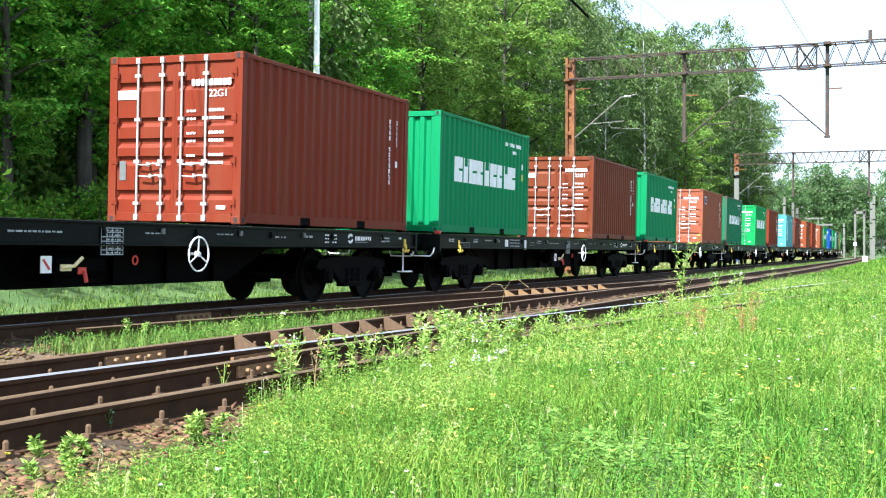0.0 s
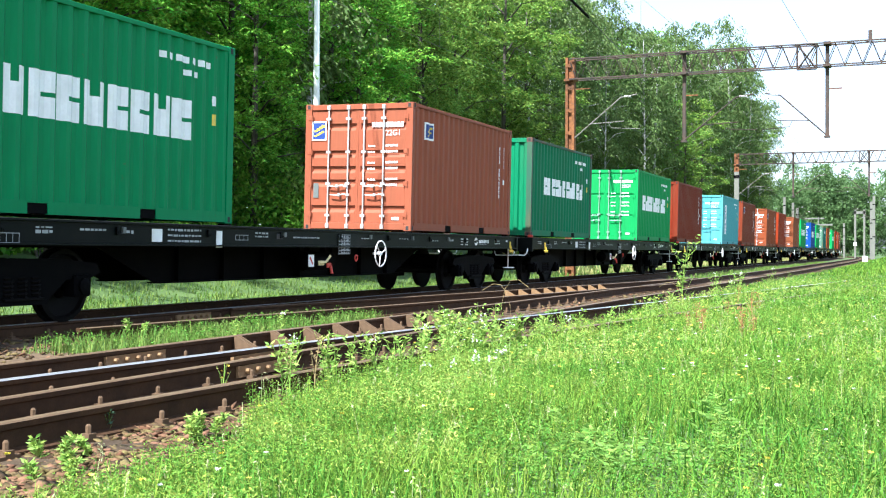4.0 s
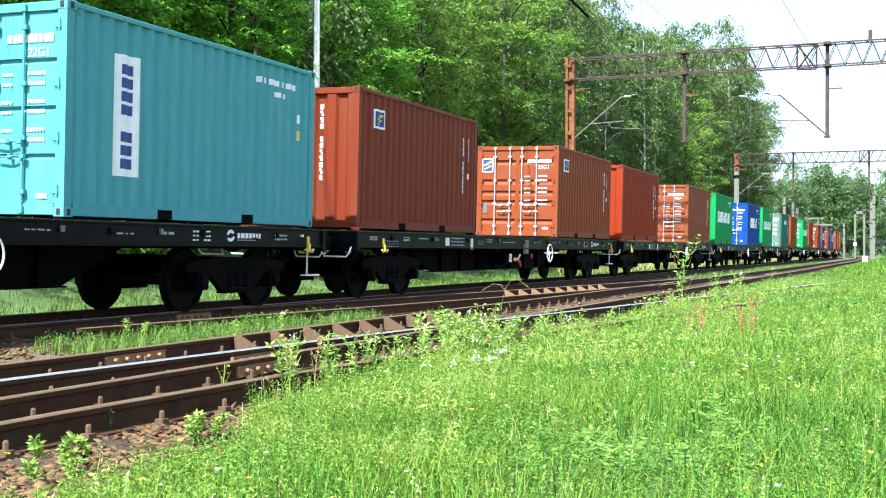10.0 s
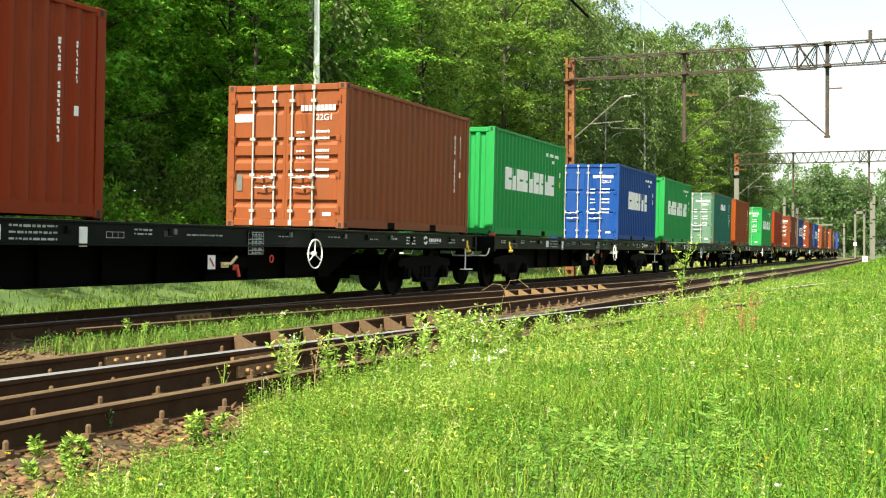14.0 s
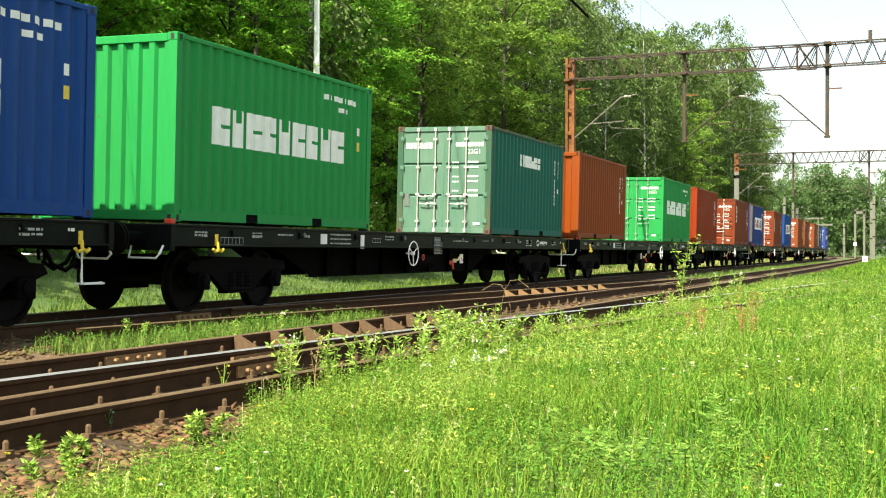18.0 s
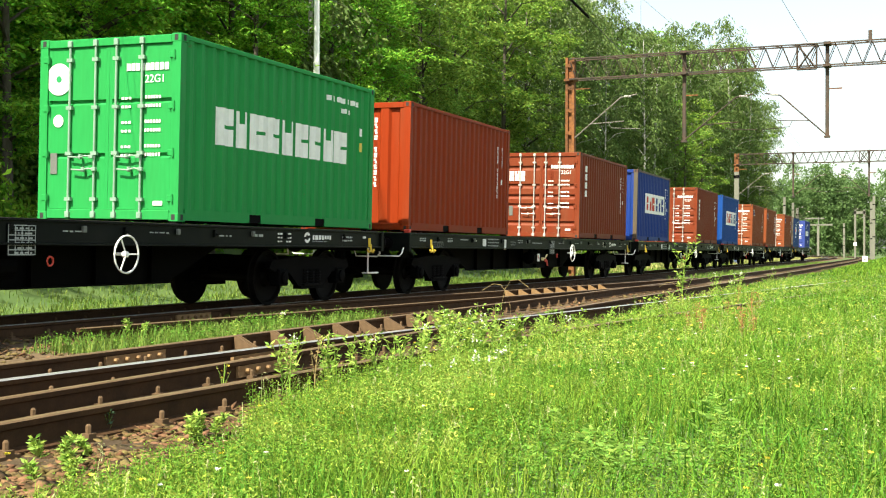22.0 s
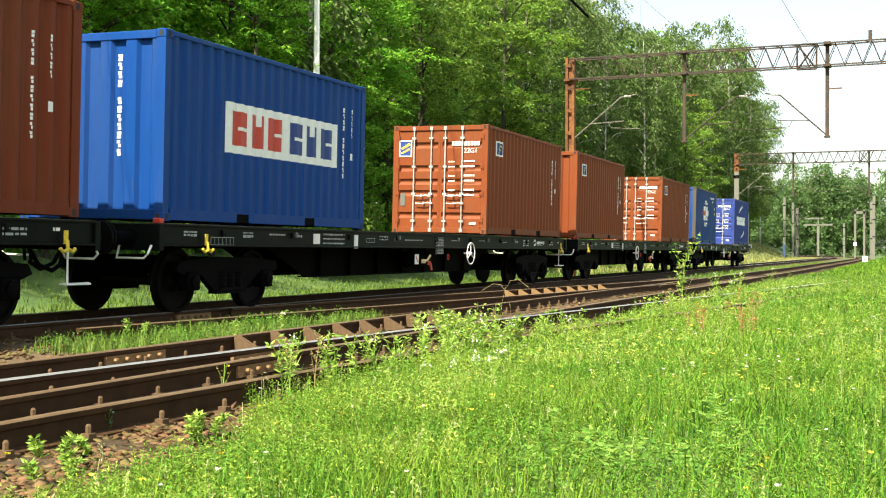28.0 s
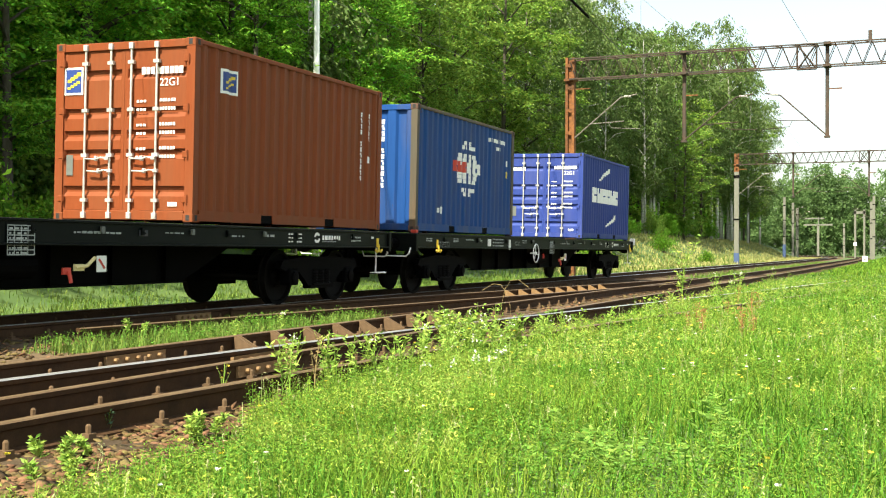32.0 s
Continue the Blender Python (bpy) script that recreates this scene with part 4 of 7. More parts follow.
def buffer_head_mesh():
    return Geo().lathe([(0.06, 0.55), (0.225, 0.57), (0.23, 0.60), (0.12, 0.618), (0.02, 0.62)], 18, "y").mesh("buffer_head", M["steel"])


def girder_mesh():
    """Fish-bellied main girder."""
    g = Geo()
    for x in (-0.46, 0.46):
        prof = [(-9.3, 0.92), (-9.3, 1.20), (9.3, 1.20), (9.3, 0.92), (5.3, 0.92), (4.1, 0.43), (-4.1, 0.43), (-5.3, 0.92)]
        g.sweep(prof, "x", x - 0.012, x + 0.012)
        g.box(x - 0.10, x + 0.10, -4.1, 4.1, 0.415, 0.435)
        for y in (-3.6, -2.4, -1.2, 0, 1.2, 2.4, 3.6):
            g.box(x + 0.012, x + 0.09, y - 0.01, y + 0.01, 0.435, 1.19)
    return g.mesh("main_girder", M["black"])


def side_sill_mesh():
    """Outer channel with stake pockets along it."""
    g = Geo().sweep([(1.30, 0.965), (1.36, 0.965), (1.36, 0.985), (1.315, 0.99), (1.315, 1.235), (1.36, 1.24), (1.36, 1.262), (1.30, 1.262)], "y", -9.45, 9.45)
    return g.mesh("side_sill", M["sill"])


def pocket_hook_mesh():
    return Geo().box(1.315, 1.348, -0.03, 0.03, 1.10, 1.20, 0.006).tube([(1.35, 0, 1.15), (1.372, 0.02, 1.12), (1.372, -0.02, 1.12), (1.35, 0, 1.15)], 0.006, 5).mesh("stake_pocket", M["sill"])


def handwheel_mesh():
    g = Geo()
    n, r = 24, 0.235
    g.tube([(1.47, r * math.cos(2 * math.pi * k / n), r * math.sin(2 * math.pi * k / n)) for k in range(n + 1)], 0.0125, 6, caps=False)
    for k in range(3):
        a = math.pi / 2 + 2 * math.pi * k / 3
        g.tube([(1.46, 0, 0), (1.47, r * math.cos(a), r * math.sin(a))], 0.010, 6)
    g.lathe([(0.038, 1.42), (0.038, 1.48), (0.02, 1.495)], 10, "x")
    g.tube([(1.31, 0, 0), (1.45, 0, 0)], 0.02, 6)
    return g.mesh("handwheel", M["white"])


def tie_hook_mesh():
    g = Geo().box(1.37, 1.39, -0.03, 0.03, 0.98, 1.14)
    g.tube([(1.40, 0, 1.03), (1.41, 0, 0.93), (1.41, 0.08, 0.89), (1.41, 0.13, 0.93)], 0.022, 6)
    g.tube([(1.41, 0, 0.91), (1.41, -0.08, 0.89), (1.41, -0.13, 0.93)], 0.022, 6)
    return g.mesh("tie_hook", M["yellow"])


def step_mesh():
    g = Geo().tube([(1.28, 0, 0.98), (1.28, 0, 0.50), (1.28, 0.38, 0.50)], 0.02, 6)
    g.box(1.16, 1.32, 0.0, 0.38, 0.49, 0.51)
    return g.mesh("step", M["white"])


def hand_bar_mesh(s):
    """The shunter's grip under one side of the buffer beam."""
    return Geo().tube([(s * 0.72, 0.06, 0.96), (s * 0.74, 0.14, 0.80), (s * 1.18, 0.14, 0.80), (s * 1.24, 0.14, 0.86), (s * 1.24, 0.06, 0.97)], 0.016, 6).mesh("grip_bar", M["white"])


def coupling_mesh():
    g = Geo().tube([(0, 0, 1.03), (0, 0.22, 1.03), (0, 0.32, 1.10), (0, 0.28, 1.16)], 0.04, 8)
    g.tube([(0.05, 0.25, 1.05), (0.05, 0.30, 0.75), (-0.05, 0.30, 0.75), (-0.05, 0.25, 1.05)], 0.022, 6)
    g.tube([(0.28, 0, 0.92), (0.28, 0.18, 0.70), (0.26, 0.45, 0.62), (0.26, 0.66, 0.72)], 0.03, 6)
    return g.mesh("coupling", M["black"])


def deck_mesh():
    g = Geo()
    n = 60
    for k in range(n):
        y = -9.4 + 18.8 * k / n
        g.box(-1.29, 1.29, y + 0.006, y + 18.8 / n - 0.006, 1.225, 1.27)
    return g.mesh("deck", M["deck"])


def bearer_mesh():
    return Geo().box(-1.30, 1.30, -0.05, 0.05, 1.02, 1.225).mesh("cross_bearer", M["black"])


def headstock_mesh():
    g = Geo().box(-1.36, 1.36, -0.05, 0.05, 0.90, 1.262, 0.01)
    return g.mesh("headstock", M["sill"])


def air_tank_mesh():
    return Geo().lathe([(0.05, -0.5), (0.17, -0.45), (0.17, 0.45), (0.05, 0.5)], 14, "y", (0.85, 0.0, 0.72)).box(0.80, 0.90, -0.3, -0.26, 0.85, 1.05).box(0.80, 0.90, 0.26, 0.3, 0.85, 1.05).mesh("air_tank", M["black"])


def spigot_mesh():
    return Geo().box(-0.06, 0.06, -0.08, 0.08, 1.262, 1.297, 0.01).mesh("container_spigot", M["black"])


def bars(mat, y0, y1, rows, x=1.3185, n=1, gap=0.25):
    """Rows of unreadable writing on the sill: y range cut in n pieces; rows of (z0, z1)."""
    g = Geo()
    rng = random.Random(round(y0 * 100) + n)
    for z0, z1 in rows:
        cuts = [rng.uniform(0.5, 1.6) for _ in range(n)]
        w = (y1 - y0) / sum(cuts)
        a = y0
        for c in cuts:
            b = a + c * w - gap * w
            low = z0 + rng.choice((0, 0, 0.2)) * (z1 - z0)
            g.add([(x, a, low), (x, b, low), (x, b, z1), (x, a, z1)], [(0, 1, 2, 3)])
            a += c * w
    return mesh_from("marking", g.v, g.f, [M[mat]])


def frame_table(y0, y1, z0, z1, cols, rows, t=0.008, x=1.3185):
    """A painted table of thin lines on the sill."""
    g = Geo()
    for k in range(cols + 1):
        y = y0 + (y1 - y0 - t) * k / cols
        g.add([(x, y, z0), (x, y + t, z0), (x, y + t, z1), (x, y, z1)], [(0, 1, 2, 3)])
    for k in range(rows + 1):
        z = z0 + (z1 - z0 - t) * k / rows
        g.add([(x + 0.0005, y0, z), (x + 0.0005, y1, z), (x + 0.0005, y1, z + t), (x + 0.0005, y0, z + t)], [(0, 1, 2, 3)])
    return mesh_from("marking", g.v, g.f, [M["faint"]])


def make_wagon(e_=1):
    """e_ = -1: a wagon turned round, its handwheel and plates on the other half of the sill."""
    def span(a, b):
        return (a, b) if e_ == 1 else (-b, -a)
    wg = thing("flat_wagon", "dark green-black four-axle flat wagon with a white handwheel", "wagon", "wagons of the train")
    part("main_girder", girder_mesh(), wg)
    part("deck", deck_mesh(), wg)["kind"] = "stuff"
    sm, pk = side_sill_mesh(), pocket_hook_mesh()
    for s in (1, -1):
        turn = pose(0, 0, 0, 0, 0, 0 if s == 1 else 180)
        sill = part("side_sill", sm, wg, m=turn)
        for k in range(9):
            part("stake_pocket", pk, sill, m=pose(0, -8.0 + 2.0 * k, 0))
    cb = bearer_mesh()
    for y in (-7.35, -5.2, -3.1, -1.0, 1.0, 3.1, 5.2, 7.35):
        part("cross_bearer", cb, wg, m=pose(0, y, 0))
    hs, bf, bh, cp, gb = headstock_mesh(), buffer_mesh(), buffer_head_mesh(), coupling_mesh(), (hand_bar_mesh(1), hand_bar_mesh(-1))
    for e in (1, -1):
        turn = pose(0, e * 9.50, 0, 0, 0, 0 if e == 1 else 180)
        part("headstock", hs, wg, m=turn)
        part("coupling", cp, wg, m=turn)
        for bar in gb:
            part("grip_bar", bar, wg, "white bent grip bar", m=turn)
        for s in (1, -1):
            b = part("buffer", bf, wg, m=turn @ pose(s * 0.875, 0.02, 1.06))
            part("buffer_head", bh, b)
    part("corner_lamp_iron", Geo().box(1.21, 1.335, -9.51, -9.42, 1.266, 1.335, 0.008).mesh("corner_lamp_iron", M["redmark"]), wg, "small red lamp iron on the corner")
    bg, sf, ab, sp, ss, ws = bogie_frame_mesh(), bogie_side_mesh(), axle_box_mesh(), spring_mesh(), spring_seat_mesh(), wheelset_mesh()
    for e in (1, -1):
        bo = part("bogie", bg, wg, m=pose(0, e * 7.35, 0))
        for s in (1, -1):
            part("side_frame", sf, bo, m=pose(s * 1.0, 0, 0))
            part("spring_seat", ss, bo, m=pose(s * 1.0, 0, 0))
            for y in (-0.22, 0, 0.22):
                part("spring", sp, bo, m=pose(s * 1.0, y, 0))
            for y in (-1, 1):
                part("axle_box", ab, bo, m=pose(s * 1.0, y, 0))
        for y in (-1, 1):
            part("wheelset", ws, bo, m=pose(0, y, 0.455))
    part("handwheel", handwheel_mesh(), wg, "white spoked brake handwheel", m=pose(0, 1.86 if e_ == 1 else -1.78, 0.86))
    th, st = tie_hook_mesh(), step_mesh()
    for y in (-8.5, 8.9):
        part("tie_hook", th, wg, "yellow tie-down hook", m=pose(0, y, 0))
    part("step", st, wg, "white footstep", m=pose(0, 9.05, 0))
    part("air_tank", air_tank_mesh(), wg)
    cs = spigot_mesh()
    for y in (-SLOT - 2.95, -SLOT + 2.95, SLOT - 2.95, SLOT + 2.95):
        for x in (-1.13, 1.13):
            part("container_spigot", cs, wg, m=pose(x, y, 0))
    # signs and writing on the sill
    for mat, (a, b), rows, n in (
            ("faint", (-4.95, -4.15), ((1.168, 1.198), (1.095, 1.122), (1.02, 1.047)), 9),
            ("faint", (-8.95, -8.62), ((1.15, 1.175), (1.10, 1.135)), 4),
            ("faint", (-7.45, -7.15), ((1.16, 1.18), (1.10, 1.14)), 3),
            ("faint", (-6.70, -6.20), ((1.145, 1.17),), 6),
            ("faint", (-5.85, -5.65), ((1.12, 1.16),), 2),
            ("faint", span(-1.6, -0.7), ((1.11, 1.132),), 10),
            ("faint", (-2.75, -2.35), ((1.16, 1.185), (1.11, 1.13)), 4),
            ("faint", (0.85, 1.25), ((1.12, 1.14),), 3),
            ("faint", (2.5, 2.95), ((1.13, 1.15),), 4),
            ("faint", (4.0, 4.5), ((1.11, 1.13),), 4),
            ("faint", (5.05, 5.35), ((1.12, 1.155),), 2),
            ("white", (5.75, 5.92), ((1.16, 1.185), (1.10, 1.125), (1.04, 1.065)), 2),
            ("white", (6.02, 6.20), ((1.16, 1.185), (1.10, 1.125), (1.04, 1.065)), 2),
            ("white", (6.88, 7.55), ((1.09, 1.165),), 7),
            ("faint", (6.88, 7.4), ((1.055, 1.07),), 8),
            ("faint", (7.95, 8.35), ((1.13, 1.16), (1.07, 1.10)), 4),
            ("white", (8.75, 8.88), ((1.13, 1.17),), 2)):
        part("marking", bars(mat, a, b, rows, n=n, gap=0.25), wg)["kind"] = "stuff"
    g = Geo()
    for a0 in (0.5, 0.5 + math.pi):
        arc = [a0 + 2.5 * k / 8 for k in range(9)]
        v = [(1.3185, 6.70 + r * math.cos(a), 1.125 + r * 0.85 * math.sin(a)) for a in arc for r in (0.105, 0.047 + 0.006 * abs(a - a0 - 1.2))]
        g.add(v, [(2 * k, 2 * k + 1, 2 * k + 3, 2 * k + 2) for k in range(8)])
    part("marking", mesh_from("marking", g.v, g.f, [M["white"]]), wg, "round white emblem of two swirls")["kind"] = "stuff"
    part("marking", frame_table(-8.30, -7.70, 0.985, 1.10, 6, 1), wg)["kind"] = "stuff"
    part("marking", frame_table(-3.30, -2.95, 1.06, 1.14, 3, 1), wg)["kind"] = "stuff"
    part("inspection_plate", Geo().box(1.318, 1.324, *span(-2.12, -1.94), 1.09, 1.17).mesh("inspection_plate", M["duskplate"]), wg, "dull blue and brown data plate")
    part("sign_plate", Geo().box(1.318, 1.326, -5.30, -5.08, 1.02, 1.19).mesh("sign_plate", M["white"]), wg, "white plate")
    part("sign_plate", Geo().box(1.318, 1.330, -3.80, -3.66, 0.95, 1.19).mesh("sign_plate", M["white"]), wg, "white upright plate")
    grid = part("sign_plate", Geo().box(1.318, 1.328, *span(-0.05, 0.40), 0.84, 1.20).mesh("sign_plate", M["sill"]), wg, "load table in white lines")
    part("marking", frame_table(*span(-0.04, 0.39), 0.85, 1.19, 4, 6, 0.011, 1.3295), grid)["kind"] = "stuff"
    part("marking", bars("faint", *span(0.06, 0.36), [(0.865 + k * 0.055, 0.885 + k * 0.055) for k in range(6)], 1.3300, 4, 0.3), grid)["kind"] = "stuff"
    pl = pose(0, 0, 0) if e_ == 1 else pose(0, 2.2, 0)
    sg = part("sign_plate", Geo().box(1.30, 1.31, -1.06, -0.88, 0.64, 0.84).mesh("sign_plate", M["white"]), wg, "white plate with a red slash", m=pl)
    g = Geo()
    g.add([(1.312, -1.04, 0.79), (1.312, -1.01, 0.81), (1.312, -0.90, 0.69), (1.312, -0.93, 0.67)], [(0, 1, 2, 3)])
    part("marking", mesh_from("marking", g.v, g.f, [M["redmark"]]), sg)
    lever = Geo().tube([(1.33, -0.72, 0.70), (1.36, -0.55, 0.72), (1.37, -0.42, 0.82)], 0.022, 6).box(1.31, 1.33, -0.74, -0.56, 0.66, 0.74)
    part("brake_lever", lever.mesh("brake_lever", M["cream"]), wg, "pale yellow brake lever", m=pose(0, 0, 0) if e_ == 1 else pose(0, 1.45, 0))
    lv = Geo().box(1.31, 1.33, -0.44, -0.30, 0.62, 0.70).tube([(1.34, -0.35, 0.66), (1.36, -0.33, 0.52)], 0.025, 6)
    part("brake_lever", lv.mesh("brake_lever", M["redmark"]), wg, "red brake lever", m=pose(0, 0, 0) if e_ == 1 else pose(0, 0.95, 0))
    part("release_ring", Geo().tube([(1.34, 0.62 + 0.05 * math.cos(a * math.pi / 5), 0.78 + 0.055 * math.sin(a * math.pi / 5)) for a in range(11)], 0.012, 5, caps=False).mesh("release_ring", M["redmark"]), wg, "red pull ring", m=pose(0, 0, 0) if e_ == 1 else pose(0, -1.6, 0))
    for y in (-5.9, -1.9, 1.2, 3.1, 5.0):
        part("lug", Geo().box(1.318, 1.36, y - 0.03, y + 0.03, 1.12, 1.20, 0.006).mesh("lug", M["greymark"]), wg)
    return wg


WAGON, TURNED = make_wagon(), make_wagon(-1)
WHEEL_AT = (1.84, 1.37, 1.36, 1.75, 1.80, 1.80, 1.78, 1.88, -1.76, 1.84, 1.75, 1.75, 1.64, -2.13, -2.04)
WAGONS = [TURNED if k == 8 else copy_thing(TURNED, Matrix.Identity(4)) if k in (13, 14) else WAGON if k == 0 else copy_thing(WAGON, Matrix.Identity(4)) for k in range(15)]
for i, w in enumerate(WAGONS):
    TRAIN.append((w, i, Matrix.Identity(4)))
    for c in w.children:
        if c.name.startswith("handwheel"):           # every wheel was left at another turn
            c.matrix_basis = pose(0, WHEEL_AT[i], 0.86) @ pose(0, 0, 0, (0, 30, 50, 12, 80, 40, 0, 95, 62, 30, 5, 70, 0, 48, 15)[i])
lamp = part("tail_lamp", Geo().box(1.22, 1.40, 9.58, 9.66, 1.12, 1.36, 0.01).mesh("tail_lamp", M["white"]), WAGONS[-1], "white tail-lamp board at the train's end")
part("bracket", Geo().tube([(1.31, 9.62, 1.12), (1.31, 9.56, 0.98)], 0.015, 6).mesh("bracket", M["white"]), lamp)

# ---------------------------------------------------------------- overhead line
def beam_between(g, a, b, w):
    """A square bar between two points."""
    g.tube([a, b], w * 0.707, 4)


def lattice_beam(x0, x1, y, z0, z1, depth=0.5):
    """Truss of four chords with zigzag bracing in its faces."""
    g = Geo()
    ya, yb = y - depth / 2, y + depth / 2
    for yy in (ya, yb):
        for z in (z0, z1):
            g.box(x0, x1, yy - 0.025, yy + 0.025, z - 0.026, z + 0.026)
    n = round((x1 - x0) / 0.33)
    for k in range(n):
        a, b = x0 + (x1 - x0) * k / n, x0 + (x1 - x0) * (k + 1) / n
        for yy in (ya, yb):
            p, q = ((a, yy, z0), (b, yy, z1)) if k % 2 else ((a, yy, z1), (b, yy, z0))
            beam_between(g, p, q, 0.022)
        if k % 2:
            beam_between(g, (a, ya, z1), (b, yb, z1), 0.025)
    return g


def cantilever(parent, x, y, z, reach, mat, flip=1):
    """Bracket tube, steady arm and insulator that carry the wire."""
    g = Geo().tube([(x, y, z), (x + flip * reach * 0.75, y, z + 1.65), (x + flip * reach, y, z + 1.75)], 0.028, 8)
    part("bracket_tube", g.mesh("bracket_tube", mat), parent)
    g = Geo().tube([(x + flip * reach * 0.28, y, z + 0.60), (x + flip * reach * 0.80, y, z + 0.66)], 0.02, 6)
    g.tube([(x + flip * reach * 0.55, y, z + 0.64), (x + flip * reach * 0.6, y, z + 0.4), (x + flip * reach * 1.05, y, z + 0.32)], 0.014, 6)
    part("steady_arm", g.mesh("steady_arm", mat), parent)
    g = Geo()
    for k in range(6):
        g.lathe([(0.02, 0), (0.05, 0.012), (0.05, 0.025), (0.02, 0.04)], 10, "x", (x + flip * (reach * 0.80 + k * 0.05), y, z + 1.68))
    part("insulator", g.mesh("insulator", M["ceramic"]), parent)


def gantry(y, x_left, x_right, drops, rusty_from, lower, label):
    """Portal over the tracks: two masts, a lattice beam and hanging posts with brackets."""
    z = GRADE * y
    gt = thing("catenary_gantry", label, "gantry", "overhead line supports")
    for x in (x_left, x_right):
        gx = ground_z(x, y)
        g = Geo()
        for dx in (-0.14, 0.14):
            for dy in (0.0,):
                g.box(x + dx - 0.055, x + dx + 0.055, y + dy - 0.13, y + dy + 0.13, max(gx - 0.2, rusty_from - 0.2), 9.05 + z)
        zz = max(gx, rusty_from) + 0.3
        while zz < 8.9:
            g.box(x - 0.15, x + 0.15, y - 0.145, y - 0.125, zz, zz + 0.14)
            g.box(x - 0.15, x + 0.15, y + 0.125, y + 0.145, zz, zz + 0.14)
            zz += 0.95
        g.box(x - 0.10, x + 0.10, y - 0.015, y + 0.015, max(gx, rusty_from), 8.9)
        g.box(x - 0.24, x + 0.24, y - 0.22, y + 0.22, 8.05 + z, 8.15 + z)
        m = part("mast", g.mesh("mast", M["rust"]), gt, "rusty lattice mast")
        if lower:
            c = Geo().sweep([(x - 0.19, y - 0.16), (x + 0.19, y - 0.16), (x + 0.19, y + 0.16), (x - 0.19, y + 0.16)], "z", gx - 0.3, rusty_from)
            part("mast_foot", c.mesh("mast_foot", M["concrete"]), gt, "pale concrete lower mast")
            for zb in (6.9, 3.4):
                part("mast_band", Geo().box(x - 0.23, x + 0.23, y - 0.20, y + 0.20, zb, zb + (0.22 if zb > 5 else 0.1)).mesh("mast_band", M["black"]), gt, "dark clamp band")
            part("foot_band", Geo().box(x - 0.205, x + 0.205, y - 0.175, y + 0.175, gx + 0.05, gx + 0.95).mesh("foot_band", M["band"]), gt, "blue painted base")
    part("beam", lattice_beam(x_left, x_right, y, 8.12 + z, 8.97 + z).mesh("beam", M["truss"]), gt, "lattice steel beam")
    for x, reach, flip in drops:
        g = Geo().box(x - 0.07, x + 0.07, y - 0.06, y + 0.06, 5.35 + z, 9.05 + z, 0.01)
        g.box(x - 0.11, x + 0.11, y - 0.1, y + 0.1, 5.32 + z, 5.40 + z).box(x - 0.13, x + 0.13, y - 0.3, y + 0.3, 8.06 + z, 8.16 + z).box(x - 0.13, x + 0.13, y - 0.3, y + 0.3, 8.92 + z, 9.02 + z)
        part("hanging_post", g.mesh("hanging_post", M["truss"]), gt, "hanging steel post")
        cantilever(gt, x, y - 0.06, 5.4 + z, reach, M["truss"], flip)
        part("arm", Geo().box(x + 0.06, x + 0.55, y - 0.02, y + 0.02, 7.20 + z, 7.25 + z).mesh("arm", M["rust"]), gt)
    cantilever(gt, x_left + 0.15, y - 0.06, 5.62 + z, 2.7, M["bracket"], 1)
    part("arm", Geo().box(x_left + 0.2, x_left + 0.85, y - 0.02, y + 0.02, 7.70 + z, 7.74 + z).mesh("arm", M["rust"]), gt)
    cage = Geo()
    for a, b in (((6.22, 7.98), (6.22, 8.95)), ((6.94, 7.98), (6.94, 8.95)), ((6.22, 8.95), (6.94, 8.95)), ((6.22, 7.98), (6.94, 7.98)), ((6.22, 7.98), (6.94, 8.95)),
                 ((6.22, 8.95), (6.94, 7.98))):
        cage.tube([(a[0], y - 0.30, a[1] + z), (b[0], y - 0.30, b[1] + z)], 0.035, 4)
    top = 9.30 if y < 60 else 9.61
    part("wire_post", Geo().box(8.82 if y < 60 else 8.58, 8.96 if y < 60 else 8.64, y - 0.27, y - 0.23, 8.95 + z, top).mesh("wire_post", M["truss"]), gt)
    part("splice_frame", cage.mesh("splice_frame", M["truss"]), gt, "dark splice frame of the beam")
    return gt


gantry(46.95, -3.0, 12.6, ((1.79, 2.75, 1), (7.32, 2.35, -1)), -1.0, False, "rusty catenary gantry with lattice beam over the tracks")
gantry(97.7, -3.4, 12.9, ((1.12, 2.6, 1), (6.93, 2.35, -1)), 7.4, True, "catenary gantry, rusty above and concrete below")


def mast(x, y, h, w=0.34, arm=2.6, name="pale concrete catenary mast beside the track", side=1):
    z0 = ground_z(x, y)
    ob = thing("catenary_mast", name, "mast", "overhead line supports")
    g = Geo().sweep([(x - w / 2, y - w / 2), (x + w / 2, y - w / 2), (x + w / 2, y + w / 2), (x - w / 2, y + w / 2)], "z", z0 - 0.3, z0 + h)
    part("mast", g.mesh("mast", M["concrete"]), ob)
    for k in (0.35, 0.62, 0.86):
        part("band", Geo().box(x - w / 2 - 0.02, x + w / 2 + 0.02, y - w / 2 - 0.02, y + w / 2 + 0.02, z0 + h * k, z0 + h * k + 0.12).mesh("band", M["black"]), ob)
    part("foot_band", Geo().box(x - w / 2 - 0.03, x + w / 2 + 0.03, y - w / 2 - 0.03, y + w / 2 + 0.03, z0 + 0.3, z0 + 2.0).mesh("foot_band", M["band"]), ob, "blue painted base") if x < -6 and y < 180 else None
    if arm:
        cantilever(ob, x + side * w / 2, y, z0 + 5.5, arm, M["truss"], side)
    return ob


